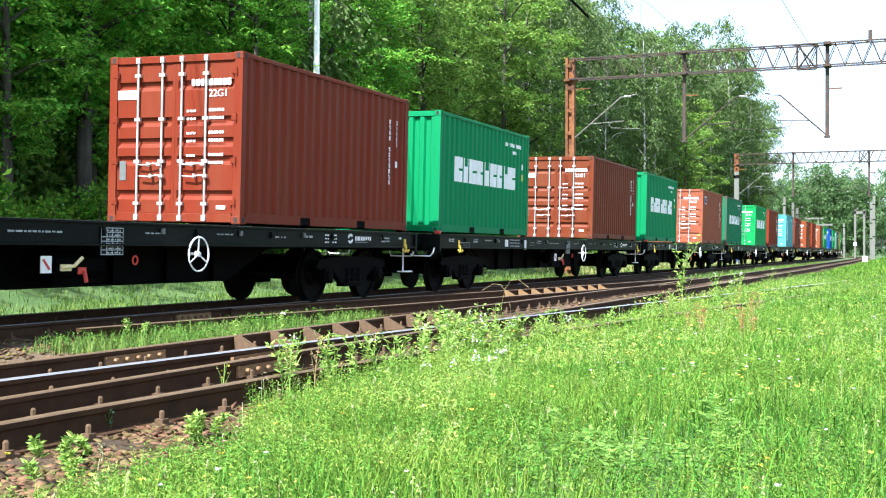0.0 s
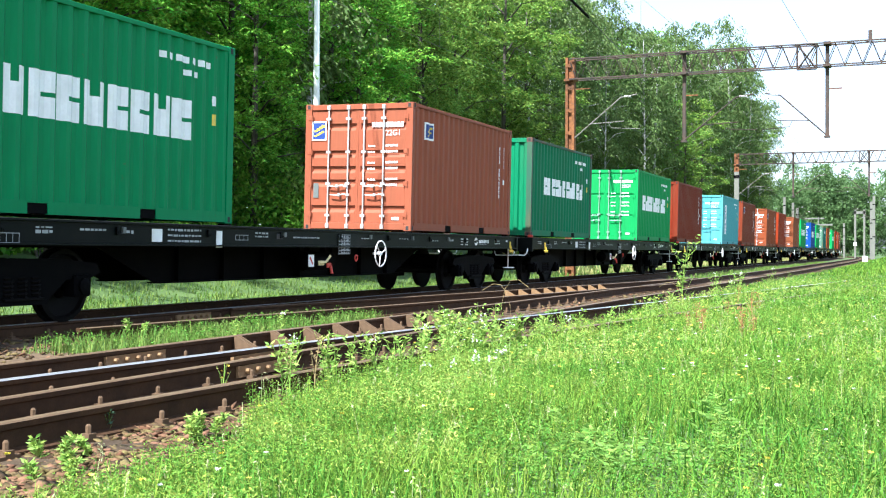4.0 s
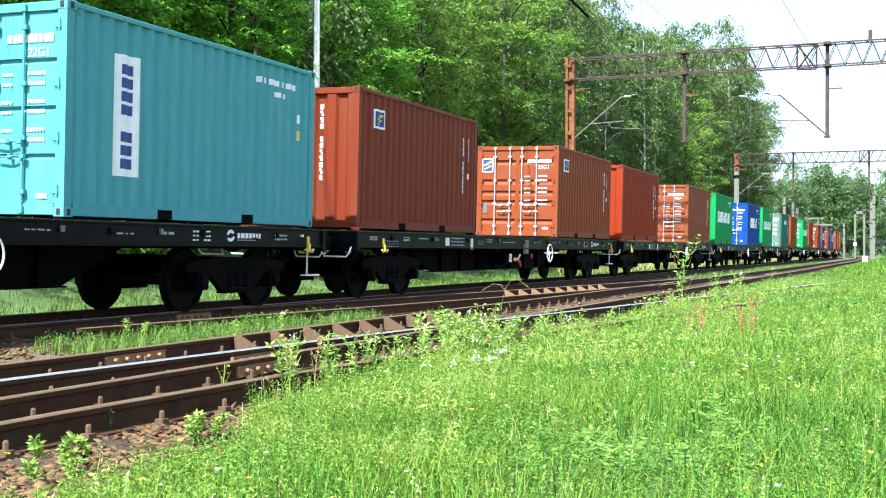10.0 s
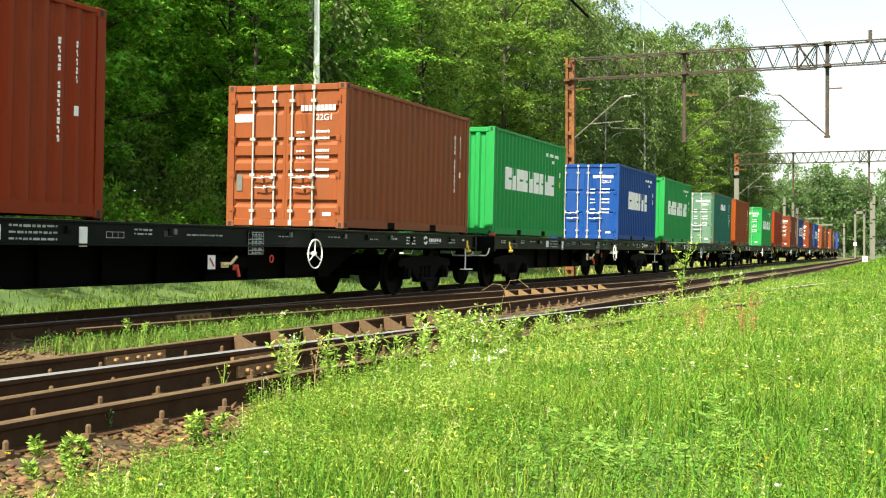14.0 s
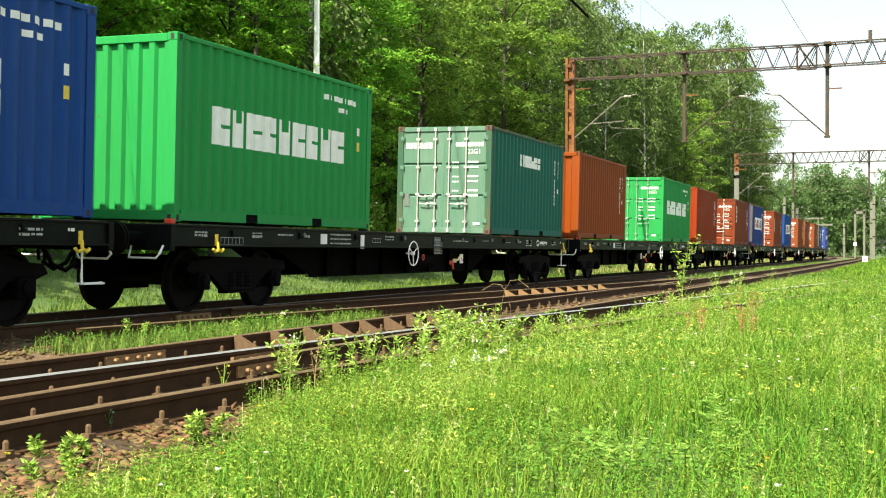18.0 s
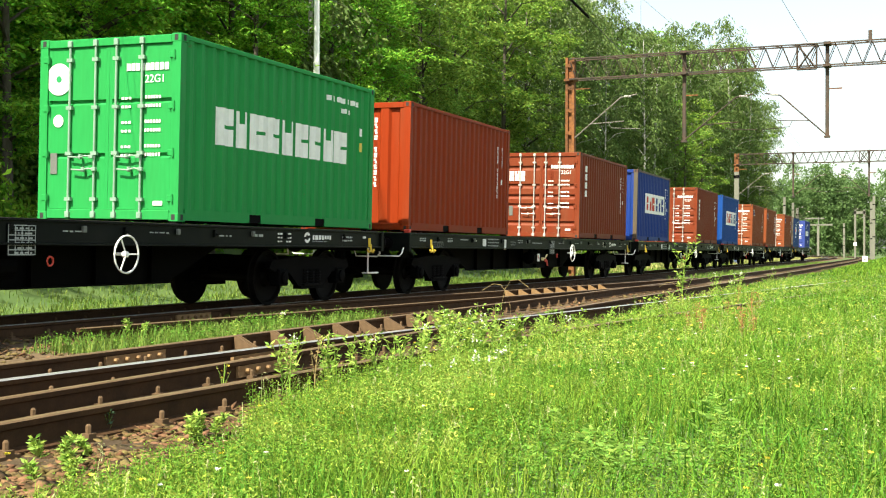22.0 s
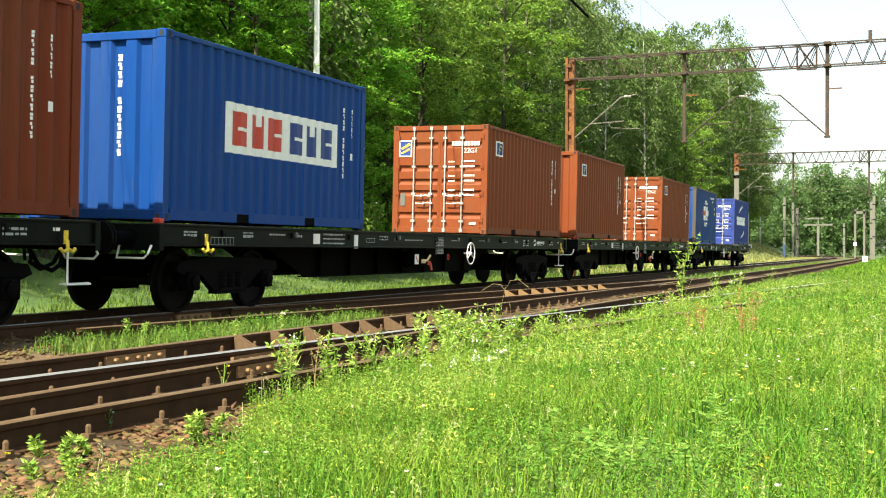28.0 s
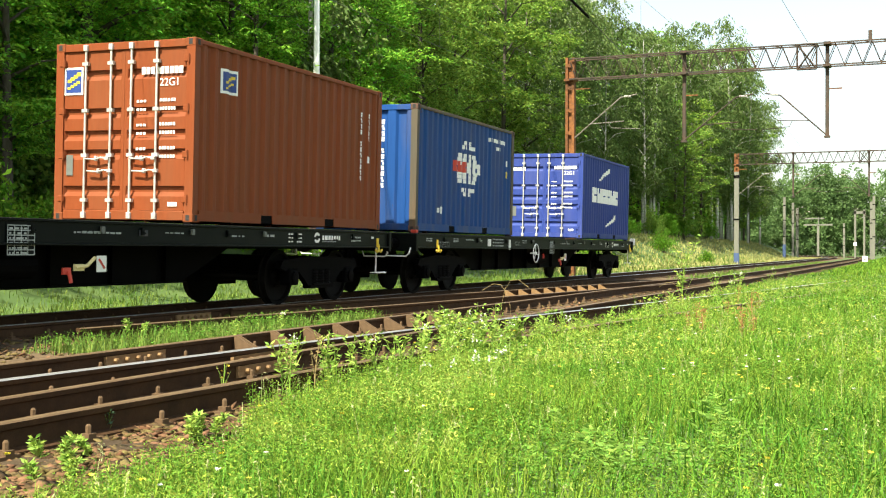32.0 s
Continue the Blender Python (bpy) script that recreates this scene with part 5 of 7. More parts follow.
mast(-6.8, 167.0, 8.6, 0.36)
mast(-7.6, 187.0, 8.6, 0.36)
mast(-9.3, 212.0, 8.6, 0.45, 0)
mast(4.7, 174.0, 9.0, 0.36, 2.4, "pale concrete catenary mast between the far tracks", -1)
mast(4.2, 178.0, 8.4, 0.36, 0)
mast(-2.6, 232.0, 6.6, 0.36, 0)


def portal_post(x, y, w, h):
    z0 = ground_z(x, y)
    ob = thing("portal_frame", "pale concrete portal frame far along the line", "frame", "overhead line supports")
    for dx in (0, w):
        part("post", Geo().box(x + dx - 0.16, x + dx + 0.16, y - 0.2, y + 0.2, z0 - 0.3, z0 + h).mesh("post", M["concrete"]), ob)
    part("crossbar", Geo().box(x - 0.22, x + w + 0.22, y - 0.2, y + 0.2, z0 + h - 0.7, z0 + h - 0.25).mesh("crossbar", M["concrete"]), ob)
    part("plate", Geo().box(x - 0.26, x + 0.26, y - 0.26, y - 0.19, z0 + 2.1, z0 + 2.65).mesh("plate", M["white"]), ob, "white plate")


portal_post(0.95, 200.0, 1.4, 8.0)


def t_post(x, y, h, span):
    z0 = ground_z(x, y)
    ob = thing("cross_arm_mast", "pale mast with a long cross-arm", "mast", "overhead line supports")
    part("post", Geo().box(x - 0.25, x + 0.25, y - 0.2, y + 0.2, z0 - 0.3, z0 + h).mesh("post", M["concrete"]), ob)
    part("cross_arm", Geo().box(x - span * 0.55, x + span * 0.55, y - 0.2, y + 0.2, z0 + h - 0.1, z0 + h + 0.25).mesh("cross_arm", M["concrete"]), ob)
    part("cross_arm", Geo().box(x - span * 0.55, x + span * 0.2, y + 2, y + 2.4, z0 + h + 1.4, z0 + h + 1.7).mesh("cross_arm", M["concrete"]), ob)
    part("strut", Geo().box(x - 0.1, x + 0.1, y + 0.2, y + 2.2, z0 + h + 0.2, z0 + h + 1.8).mesh("strut", M["concrete"]), ob)


t_post(-10.1, 268.0, 7.0, 5.6)


def lamp_pole(x, y):
    z0 = ground_z(x, y)
    ob = thing("lamp_pole", "slim white lamp pole among the shrubs", "pole")
    part("pole", Geo().tube([(x, y, z0 - 0.3), (x, y, z0 + 13.0)], 0.115, 12, 0.07).mesh("pole", M["white"], smooth=True), ob)
    part("arm", Geo().tube([(x, y, z0 + 12.8), (x + 0.5, y, z0 + 13.3), (x + 1.6, y, z0 + 13.5)], 0.04, 8).mesh("arm", M["white"]), ob)
    part("lamp_head", Geo().box(x + 1.5, x + 2.1, y - 0.12, y + 0.12, z0 + 13.42, z0 + 13.55, 0.02).mesh("lamp_head", M["greymark"]), ob)


lamp_pole(-6.2, 30.6)


def marker_post(x, y):
    z0 = ground_z(x, y)
    ob = thing("marker_board", "small white trackside board with a dark wedge", "sign")
    part("post", Geo().box(x - 0.03, x + 0.03, y - 0.03, y + 0.03, z0 - 0.2, z0 + 0.35).mesh("post", M["greymark"]), ob)
    part("board", Geo().box(x - 0.24, x + 0.24, y - 0.06, y - 0.03, z0 + 0.14, z0 + 0.66).mesh("board", M["white"]), ob)
    g = Geo().add([(x - 0.1, y - 0.064, z0 + 0.26), (x + 0.1, y - 0.064, z0 + 0.26), (x, y - 0.064, z0 + 0.50)], [(0, 1, 2)])
    part("marking", g.mesh("marking", M["black"]), ob)


marker_post(5.9, 116.0)


def sag(a, b, drop, n=12):
    return [(a[0] + (b[0] - a[0]) * k / n, a[1] + (b[1] - a[1]) * k / n, a[2] + (b[2] - a[2]) * k / n - 4 * drop * (k / n) * (1 - k / n)) for k in range(n + 1)]


def wire(label, pts, r=0.009):
    g = Geo().tube(pts, r, 5)
    return tagged(new("overhead_wire", g.mesh("overhead_wire", M["wire"])), label, "wire", "overhead wires")


def contact_line(xs):
    """Carrying cable, contact wire and droppers from support to support along one track."""
    for (xa, ya), (xb, yb) in zip(xs, xs[1:]):
        za, zb = GRADE * ya, GRADE * yb
        cable = sag((xa, ya, 7.35 + za), (xb, yb, 7.35 + zb), 0.85)
        ob = wire("dark copper contact wire with its carrying cable", cable, 0.004)
        low = [(xa + (xb - xa) * k / 12, ya + (yb - ya) * k / 12, 5.75 + za + (zb - za) * k / 12) for k in range(13)]
        part("contact_wire", Geo().tube(low, 0.005, 5).mesh("contact_wire", M["wire"]), ob)
        for k in range(1, 12, 2):
            part("dropper", Geo().tube([cable[k], low[k]], 0.003, 4).mesh("dropper", M["wire"]), ob)


contact_line([(0.05, -5.0), (0.05, 46.9), (-0.55, 97.6), (-2.2, 167.0)])
contact_line([(4.9, -5.0), (4.9, 46.9), (4.3, 97.6), (2.4, 174.0)])
wire("thin dark feeder line above the tracks", sag((6.2, -6.0, 10.6), (6.6, 46.9, 9.0), 0.6), 0.008)
anchor = wire("dark anchoring cable with an insulator string above the main line", [(-0.6, 46.70, 8.915), (-0.6, 38.0, 9.65), (-0.6, 8.0, 11.9)], 0.014)
part("insulator", Geo().tube([(-0.6, 41.0, 9.425), (-0.6, 36.5, 9.76)], 0.05, 8).mesh("insulator", M["black"]), anchor, "dark insulator string")

# ---------------------------------------------------------------- woods
RNG = np.random.default_rng(7)


def leaf_quads(rng, centres, dirs, length, width, face=None):
    """Small pointed leaves, one quad each: stalk end, two sides, tip. face: the way that most blades turn."""
    n = len(centres)
    up = rng.normal(size=(n, 3)) if face is None else face + rng.normal(0, 0.45, (n, 3))
    side = np.cross(dirs, up)
    side /= np.linalg.norm(side, axis=1, keepdims=True) + 1e-9
    nrm = np.cross(side, dirs)
    L = (length * rng.uniform(0.6, 1.3, n))[:, None]
    W = (width * rng.uniform(0.7, 1.2, n))[:, None]
    a = centres - dirs * L * 0.5
    tip = centres + dirs * L * 0.5 - nrm * L * 0.15
    v = np.stack([a, centres + side * W * 0.5, tip, centres - side * W * 0.5], axis=1).reshape(-1, 3)
    q = np.arange(4 * n).reshape(n, 4)
    return v, q


def unit(rng, n):
    d = rng.normal(size=(n, 3))
    return d / np.linalg.norm(d, axis=1, keepdims=True)


def tree_kind(seed, h, spread, low, clumps, per, leaf_len, leaf_w, leaf, bark, trunk_r, weep=0.0, sprays=10):
    """Trunk and limbs in one mesh, and a crown of flat leaf sprays in tiers along the limbs, with gaps and an uneven outline."""
    rng = np.random.default_rng(seed)
    g = Geo()
    lean = rng.uniform(-0.5, 0.5, 2)
    spine = [(lean[0] * (k / 6) ** 2, lean[1] * (k / 6) ** 2, h * 0.92 * k / 6 - 0.3) for k in range(7)]
    g.tube(spine, trunk_r, 8, trunk_r * 0.18)
    cs = []
    lobes = [((k * 2.4 + rng.uniform(-0.5, 0.5)), low + (0.95 - low) * (k + rng.uniform(0, 1)) / 18, rng.uniform(0.7, 1.3)) for k in range(18)]
    for k in range(clumps):
        az, t, f = lobes[k % 18]
        t = np.clip(t + rng.normal() * 0.028, low, 1.0)
        az = az + rng.normal() * 0.42
        q = (t - low) / (1 - low)
        r_max = spread * f * (0.35 + 1.5 * q * (1.35 - q)) / 1.1 if q < 0.85 else spread * f * (1.05 - q) * 3.2
        r = max(0.2, r_max) * math.sqrt(rng.uniform(0.12, 1.0))
        cs.append((math.cos(az) * r + lean[0] * t * t, math.sin(az) * r + lean[1] * t * t, t * h - 0.10 * r))
    for az, t, f in lobes:
        z = max(low, t - 0.06) * h
        r = spread * f * 0.62
        g.tube([(lean[0] * t * t, lean[1] * t * t, z * 0.93), (math.cos(az) * r * 0.5, math.sin(az) * r * 0.5, z + 0.25), (math.cos(az) * r, math.sin(az) * r, z + 0.45)], trunk_r * 0.3, 5, 0.015)
    cs = np.array(cs)
    # sprays: flat, slightly drooping fans round each clump
    si = np.repeat(np.arange(clumps), sprays)
    n = len(si)
    out = unit(rng, n) * np.array([1, 1, 0.55])
    root = cs[si] + out * rng.uniform(0.05, 0.58, n)[:, None]
    flat = out * np.array([1, 1, 0.25]) + rng.normal(0, 0.12, (n, 3))
    flat /= np.linalg.norm(flat, axis=1, keepdims=True)
    across = np.cross(flat, np.array([0, 0, 1.0]) + rng.normal(0, 0.35, (n, 3)))
    across /= np.linalg.norm(across, axis=1, keepdims=True)
    li = np.repeat(np.arange(n), per)
    m = len(li)
    reach = rng.uniform(0, 0.55, m)
    side = np.where(np.arange(m) % 2 == 0, 1.0, -1.0)
    pos = root[li] + flat[li] * reach[:, None] + across[li] * (side * leaf_len * 0.5)[:, None] + np.array([0, 0, -1.0]) * ((0.5 + weep) * reach ** 2 + weep * 0.6 * reach)[:, None] + rng.normal(0, 0.025, (m, 3))
    dirs = across[li] * side[:, None] + flat[li] * 0.7 + rng.normal(0, 0.25, (m, 3)) + np.array([0, 0, -0.2 - weep])
    dirs /= np.linalg.norm(dirs, axis=1, keepdims=True)
    v, q = leaf_quads(rng, pos, dirs, leaf_len, leaf_w, np.array([0, 0, 1.0]))
    return g.mesh("trunk", M[bark], smooth=True), big_mesh("crown", v, q, [M[leaf]])


ROBINIA, OAK, BIRCH = ("robinia_tree", "tall robinia tree with feathery green crown at the wood's edge"), ("oak_tree", "dark green broadleaf tree in the wood"), ("birch_tree", "pale birch tree with hanging twigs and white bark")
KINDS = [
    (*ROBINIA, tree_kind(1, 18.0, 3.4, 0.16, 190, 11, 0.21, 0.105, "leaf", "bark", 0.20)),
    (*ROBINIA, tree_kind(2, 17.0, 3.8, 0.13, 190, 11, 0.21, 0.105, "leaf", "bark", 0.22)),
    (*OAK, tree_kind(3, 16.5, 4.2, 0.20, 230, 11, 0.18, 0.11, "leafdark", "bark", 0.24)),
    (*OAK, tree_kind(4, 18.5, 4.0, 0.24, 230, 11, 0.18, 0.11, "leafdark", "bark", 0.22)),
    (*BIRCH, tree_kind(5, 19.5, 2.7, 0.22, 150, 6, 0.27, 0.115, "leafpale", "birch", 0.14, 0.8)),
    (*BIRCH, tree_kind(6, 18.0, 2.9, 0.24, 150, 6, 0.27, 0.115, "leafpale", "birch", 0.13, 0.8)),
    (*ROBINIA, tree_kind(7, 17.5, 3.6, 0.14, 120, 6, 0.34, 0.16, "leaf", "bark", 0.20, sprays=8)),
    (*OAK, tree_kind(8, 17.5, 3.9, 0.16, 120, 6, 0.32, 0.19, "leafdark", "bark", 0.22, sprays=8)),
]
TREES = []
for nm, lb, (tm, cm) in KINDS:
    ob = thing(nm, lb, "tree", "trees of the wood")
    part("trunk", tm, ob)
    part("crown", cm, ob)
    TREES.append(ob)
USED = set()


def plant(kind, x, y, size, turn):
    m = pose(x, y, ground_z(x, y) - 0.05, 0, 0, turn) @ Matrix.Scale(size, 4)
    if kind in USED:
        src = TREES[kind]
        ob = copy_thing(src, pose(0, 0, 0))
    else:
        ob = TREES[kind]
        USED.add(kind)
    ob.matrix_basis = m
    return ob


def wood_row(o, y0, y1, gap, kinds, jitter=1.0, size=(0.85, 1.08), deep=False, far_kinds=(4, 5)):
    """One row of the wood; broad dark trees where it is nearest, birches further on."""
    y = y0
    while y < y1:
        x = line_x(min(y, 230)) + o - 4.2 * smooth(58, 78, y) * (1 - 0.75 * smooth(98, 122, y)) + RNG.uniform(-jitter, jitter)
        far, size_ = y > 72, RNG.uniform(*size) * (1 + 0.15 * smooth(60, 84, y) + 0.30 * smooth(120, 152, y))
        pool = [7, 7, 6] if deep else [2, 3] if EYE.x - x > 0.53 * y else far_kinds if far else kinds
        kind = int(RNG.choice(pool))
        plant(kind, x, y, size_ * (0.8 if far and kind == 6 else 1.0), RNG.uniform(0, 360))
        y += (gap - 0.9 * smooth(50, 64, y)) * RNG.uniform(0.75, 1.25) * (1 + max(0, y - 60) / 260)


# the first trees of each row stand unseen, added to shade the wood's left part
wood_row(-11.0, -9, 200, 5.4, [0, 1, 0, 1, 0, 4], 1.4, far_kinds=(4, 5, 4, 6))
wood_row(-14.6, -6, 215, 4.6, [2, 0, 1, 5, 0], 1.3)
wood_row(-18.5, -2, 225, 6.0, [], 1.5, (0.95, 1.12), True)


plant(4, -8.7, 34.6, 0.95, 40)
for k, x, y, size in ((2, -10.3, 25.4, 0.66), (3, -8.4, 30.6, 0.62), (2, -9.6, 21.5, 0.66), (2, -8.3, 37.5, 0.62), (0, -8.2, 43.5, 0.6)):
    plant(k, x, y, size, 70 * y)             # younger trees before the wood's edge


def shrub_kind(seed, h, r, n, leaf, ln, lw):
    rng = np.random.default_rng(seed)
    g = Geo()
    tips = []
    for k in range(9):
        az, t = rng.uniform(0, 6.28), rng.uniform(0.45, 1.0)
        rr = r * rng.uniform(0.3, 0.95)
        tip = (math.cos(az) * rr, math.sin(az) * rr, h * t * (1.05 - 0.3 * rr / r))
        g.tube([(math.cos(az) * 0.08, math.sin(az) * 0.08, -0.1), (tip[0] * 0.4, tip[1] * 0.4, tip[2] * 0.55), tip], 0.03, 5, 0.006)
        tips.append(tip)
    tips = np.array(tips)
    clump = np.concatenate([tips, tips * np.array([0.75, 0.75, 0.7]), tips * np.array([1.1, 1.1, 0.45]), tips * np.array([0.5, 0.5, 0.85])])
    idx = rng.integers(0, len(clump), n)
    d = unit(rng, n)
    pos = clump[idx] + d * (0.28 * h ** 0.5 * np.cbrt(rng.uniform(0.05, 1, n)))[:, None]
    pos[:, 2] = np.maximum(pos[:, 2], 0.05)
    dirs = d * 0.7 + unit(rng, n) * 0.7
    dirs /= np.linalg.norm(dirs, axis=1, keepdims=True)
    v, q = leaf_quads(rng, pos, dirs, ln, lw)
    return g.mesh("branchwork", M["bark"]), big_mesh("foliage", v, q, [M[leaf]])


SHRUBS = []
for sd, h, r, n, leaf, ln, lw in ((11, 3.6, 1.7, 4200, "leaflit", 0.17, 0.085), (12, 2.4, 1.4, 2800, "leaflit", 0.15, 0.08), (13, 4.6, 1.8, 5000, "leaf", 0.18, 0.085), (14, 1.3, 0.9, 1500, "leaflit", 0.12, 0.06)):
    ob = thing("shrub", "leafy green shrub at the edge of the wood", "shrub", "shrubs along the wood")
    sm_, fm_ = shrub_kind(sd, h, r, n, leaf, ln, lw)
    part("branchwork", sm_, ob)
    part("foliage", fm_, ob)
    SHRUBS.append(ob)
first = set()


def bush(kind, x, y, size=1.0):
    m = pose(x, y, ground_z(x, y) - 0.05, 0, 0, RNG.uniform(0, 360)) @ Matrix.Scale(size, 4)
    ob = SHRUBS[kind] if kind not in first else copy_thing(SHRUBS[kind], pose(0, 0, 0))
    first.add(kind)
    ob.matrix_basis = m


y = 11.0
while y < 150:
    bush(int(RNG.choice([0, 1, 2, 2, 0] if y > 24 else [1, 3, 3])), line_x(y) - RNG.uniform(8.0, 9.2) - 3.6 * smooth(60, 74, y), y, RNG.uniform(0.6, 1.0) * (0.72 if y < 26 else 1.0))
    y += RNG.uniform(1.5, 3.4) * (1 + y / 90)
for x, y, k, s in ((-6.9, 33.0, 2, 1.05), (-7.0, 31.0, 0, 1.0), (-6.6, 35.5, 1, 1.0), (-6.6, 52.0, 0, 0.9), (-6.2, 56.0, 1, 0.9), (-6.9, 60.0, 1, 0.9), (-5.6, 95.0, 3, 0.9), (-8.3, 92.0, 1, 0.8),
                   (-7.4, 68.0, 3, 1.0), (-8.6, 74.0, 1, 0.9), (-5.4, 63.0, 3, 0.7), (-7.8, 13.2, 3, 1.2), (-7.6, 14.6, 3, 1.0), (-7.9, 16.4, 3, 1.5), (-7.7, 17.6, 3, 1.7), (-8.0, 19.0, 3, 1.3),
                   (-7.7, 20.6, 3, 1.2), (-7.9, 22.4, 3, 1.5), (-7.6, 24.6, 3, 1.1), (-7.8, 27.5, 3, 1.3),
                   (-12.2, 12.5, 2, 1.3), (-13.0, 14.8, 2, 1.5), (-12.0, 17.2, 2, 1.2), (-13.4, 19.4, 2, 1.5), (-12.4, 22.0, 2, 1.3), (-13.2, 24.6, 2, 1.4), (-12.0, 27.4, 2, 1.2),
                   (-16.5, 15.0, 2, 1.6), (-16.8, 19.0, 2, 1.6), (-16.6, 23.0, 2, 1.6), (-17.0, 27.0, 2, 1.6), (-16.6, 31.0, 2, 1.6)):
    bush(k, x, y, s)


def far_woods(name, label, boxes, clumps, per, size, leaf, seed):
    """A distant stand of trees: one joined mass of leaf clumps with an uneven skyline."""
    rng = np.random.default_rng(seed)
    cs = []
    for x0, x1, y0, y1, z1 in boxes:
        n = clumps // len(boxes)
        x, y = rng.uniform(x0, x1, n), rng.uniform(y0, y1, n)
        crest = np.array([z1 * (0.78 + 0.22 * math.sin(a * 0.21 + b * 0.17) * math.sin(a * 0.53 + 1.3)) for a, b in zip(x, y)])
        z = crest * rng.uniform(0.02, 1, n) ** 0.75
        cs.append(np.stack([x, y, z], 1))
    cs = np.concatenate(cs)
    idx = np.repeat(np.arange(len(cs)), per)
    d = unit(rng, len(idx))
    pos = cs[idx] + d * rng.uniform(0.3, 1.0, len(idx))[:, None] * size * 3
    dirs = unit(rng, len(idx))
    v, q = leaf_quads(rng, pos, dirs, size, size * 0.6)
    return tagged(new(name, big_mesh(name, v, q, [M[leaf]])), label, "trees", kind="stuff")


far_woods("dense_woods", "dark dense wood behind the first trees", [(-30, -23, 8, 60, 19), (-32, -24, 60, 140, 20), (-36, -26, 140, 230, 20)], 5400, 26, 0.55, "leafdark", 21)


def distant_trees():
    """The wood beyond the bend: many crowns in one joined mass, too far to pick apart."""
    rng = np.random.default_rng(22)
    cs = []
    for x0, x1, y0, y1, z1, n in ((-62, -16, 290, 330, 20, 40), (-22, 30, 318, 355, 24, 50), (22, 100, 320, 365, 22, 60), (95, 200, 290, 360, 23, 50)):
        for _ in range(n):
            x, y, h = rng.uniform(x0, x1), rng.uniform(y0, y1), z1 * rng.uniform(0.75, 1.08)
            d = unit(rng, 64)
            r = rng.uniform(2.6, 4.4)
            c = d * np.array([r, r, h * 0.40]) * rng.uniform(0.75, 1.05, (64, 1)) + np.array([x, y, h * 0.58])
            cs.append(c)
            cs.append(np.stack([rng.normal(x, 3.0, 24), rng.normal(y, 3.0, 24), rng.uniform(0, h * 0.4, 24)], 1))
    cs = np.concatenate(cs)
    idx = np.repeat(np.arange(len(cs)), 20)
    d = unit(rng, len(idx))
    pos = cs[idx] + d * rng.uniform(0.2, 1.0, len(idx))[:, None] * 1.4
    v, q = leaf_quads(rng, pos, unit(rng, len(idx)), 0.68, 0.5)
    return tagged(new("distant_woods", big_mesh("distant_woods", v, q, [M["farleaf"]])), "hazy green wood beyond the bend", "trees", kind="stuff")


distant_trees()



# ---------------------------------------------------------------- meadow
def blades(rng, xy, h, w, bend):
    """Bent grass blades of two pieces each."""
    n = len(xy)
    z = np.array([ground_z(a, b) for a, b in xy])
    az = rng.uniform(0, 2 * math.pi, n)
    side = np.stack([np.cos(az), np.sin(az), np.zeros(n)], 1)
    lean = np.stack([-np.sin(az), np.cos(az), np.zeros(n)], 1) * (bend * rng.uniform(0.1, 1.0, n) * h)[:, None]
    base = np.stack([xy[:, 0], xy[:, 1], z - 0.02], 1)
    mid = base + lean * 0.35 + np.array([0, 0, 1]) * (h * 0.55)[:, None]
    tip = base + lean + np.array([0, 0, 1]) * (h * 0.98)[:, None]
    ww = w[:, None] / 2
    v = np.stack([base - side * ww, base + side * ww, mid + side * ww * 0.8, mid - side * ww * 0.8, tip + side * ww * 0.12, tip - side * ww * 0.12], 1).reshape(-1, 3)
    o = np.arange(n)[:, None] * 6
    q = np.concatenate([o + np.array([0, 1, 2, 3]), o + np.array([3, 2, 4, 5])], 1).reshape(-1, 4)
    return v, q


def scatter(rng, n, x0, x1, y0, y1, keep):
    out = []
    while len(out) < n:
        xs, ys, us = rng.uniform(x0, x1, 4000).tolist(), rng.uniform(y0, y1, 4000).tolist(), rng.uniform(size=4000).tolist()
        out += [(x, y) for x, y, u in zip(xs, ys, us) if u < keep(x, y)]
    return np.array(out[:n])


def in_view(x, y, pad=0.05):
    """Whether a place on the ground lies in the wedge that the lens takes in."""
    dx, dy = x - EYE.x, y - EYE.y
    f = -0.3826 * dx + 0.9239 * dy
    return f > 1.5 and abs(0.9239 * dx + 0.3826 * dy) < (0.386 + pad) * f + 0.4


def patchy(x, y):
    return 0.2 + 0.8 * smooth(-0.3, 0.3, noise.noise((x * 0.8, y * 0.8, 5.0)))


def lush(x, y):
    """Thinner grass where the dark tansy bed lies."""
    return 1.0 - 0.80 * smooth(8.0, 9.1, x) * smooth(10.0, 6.2, y)


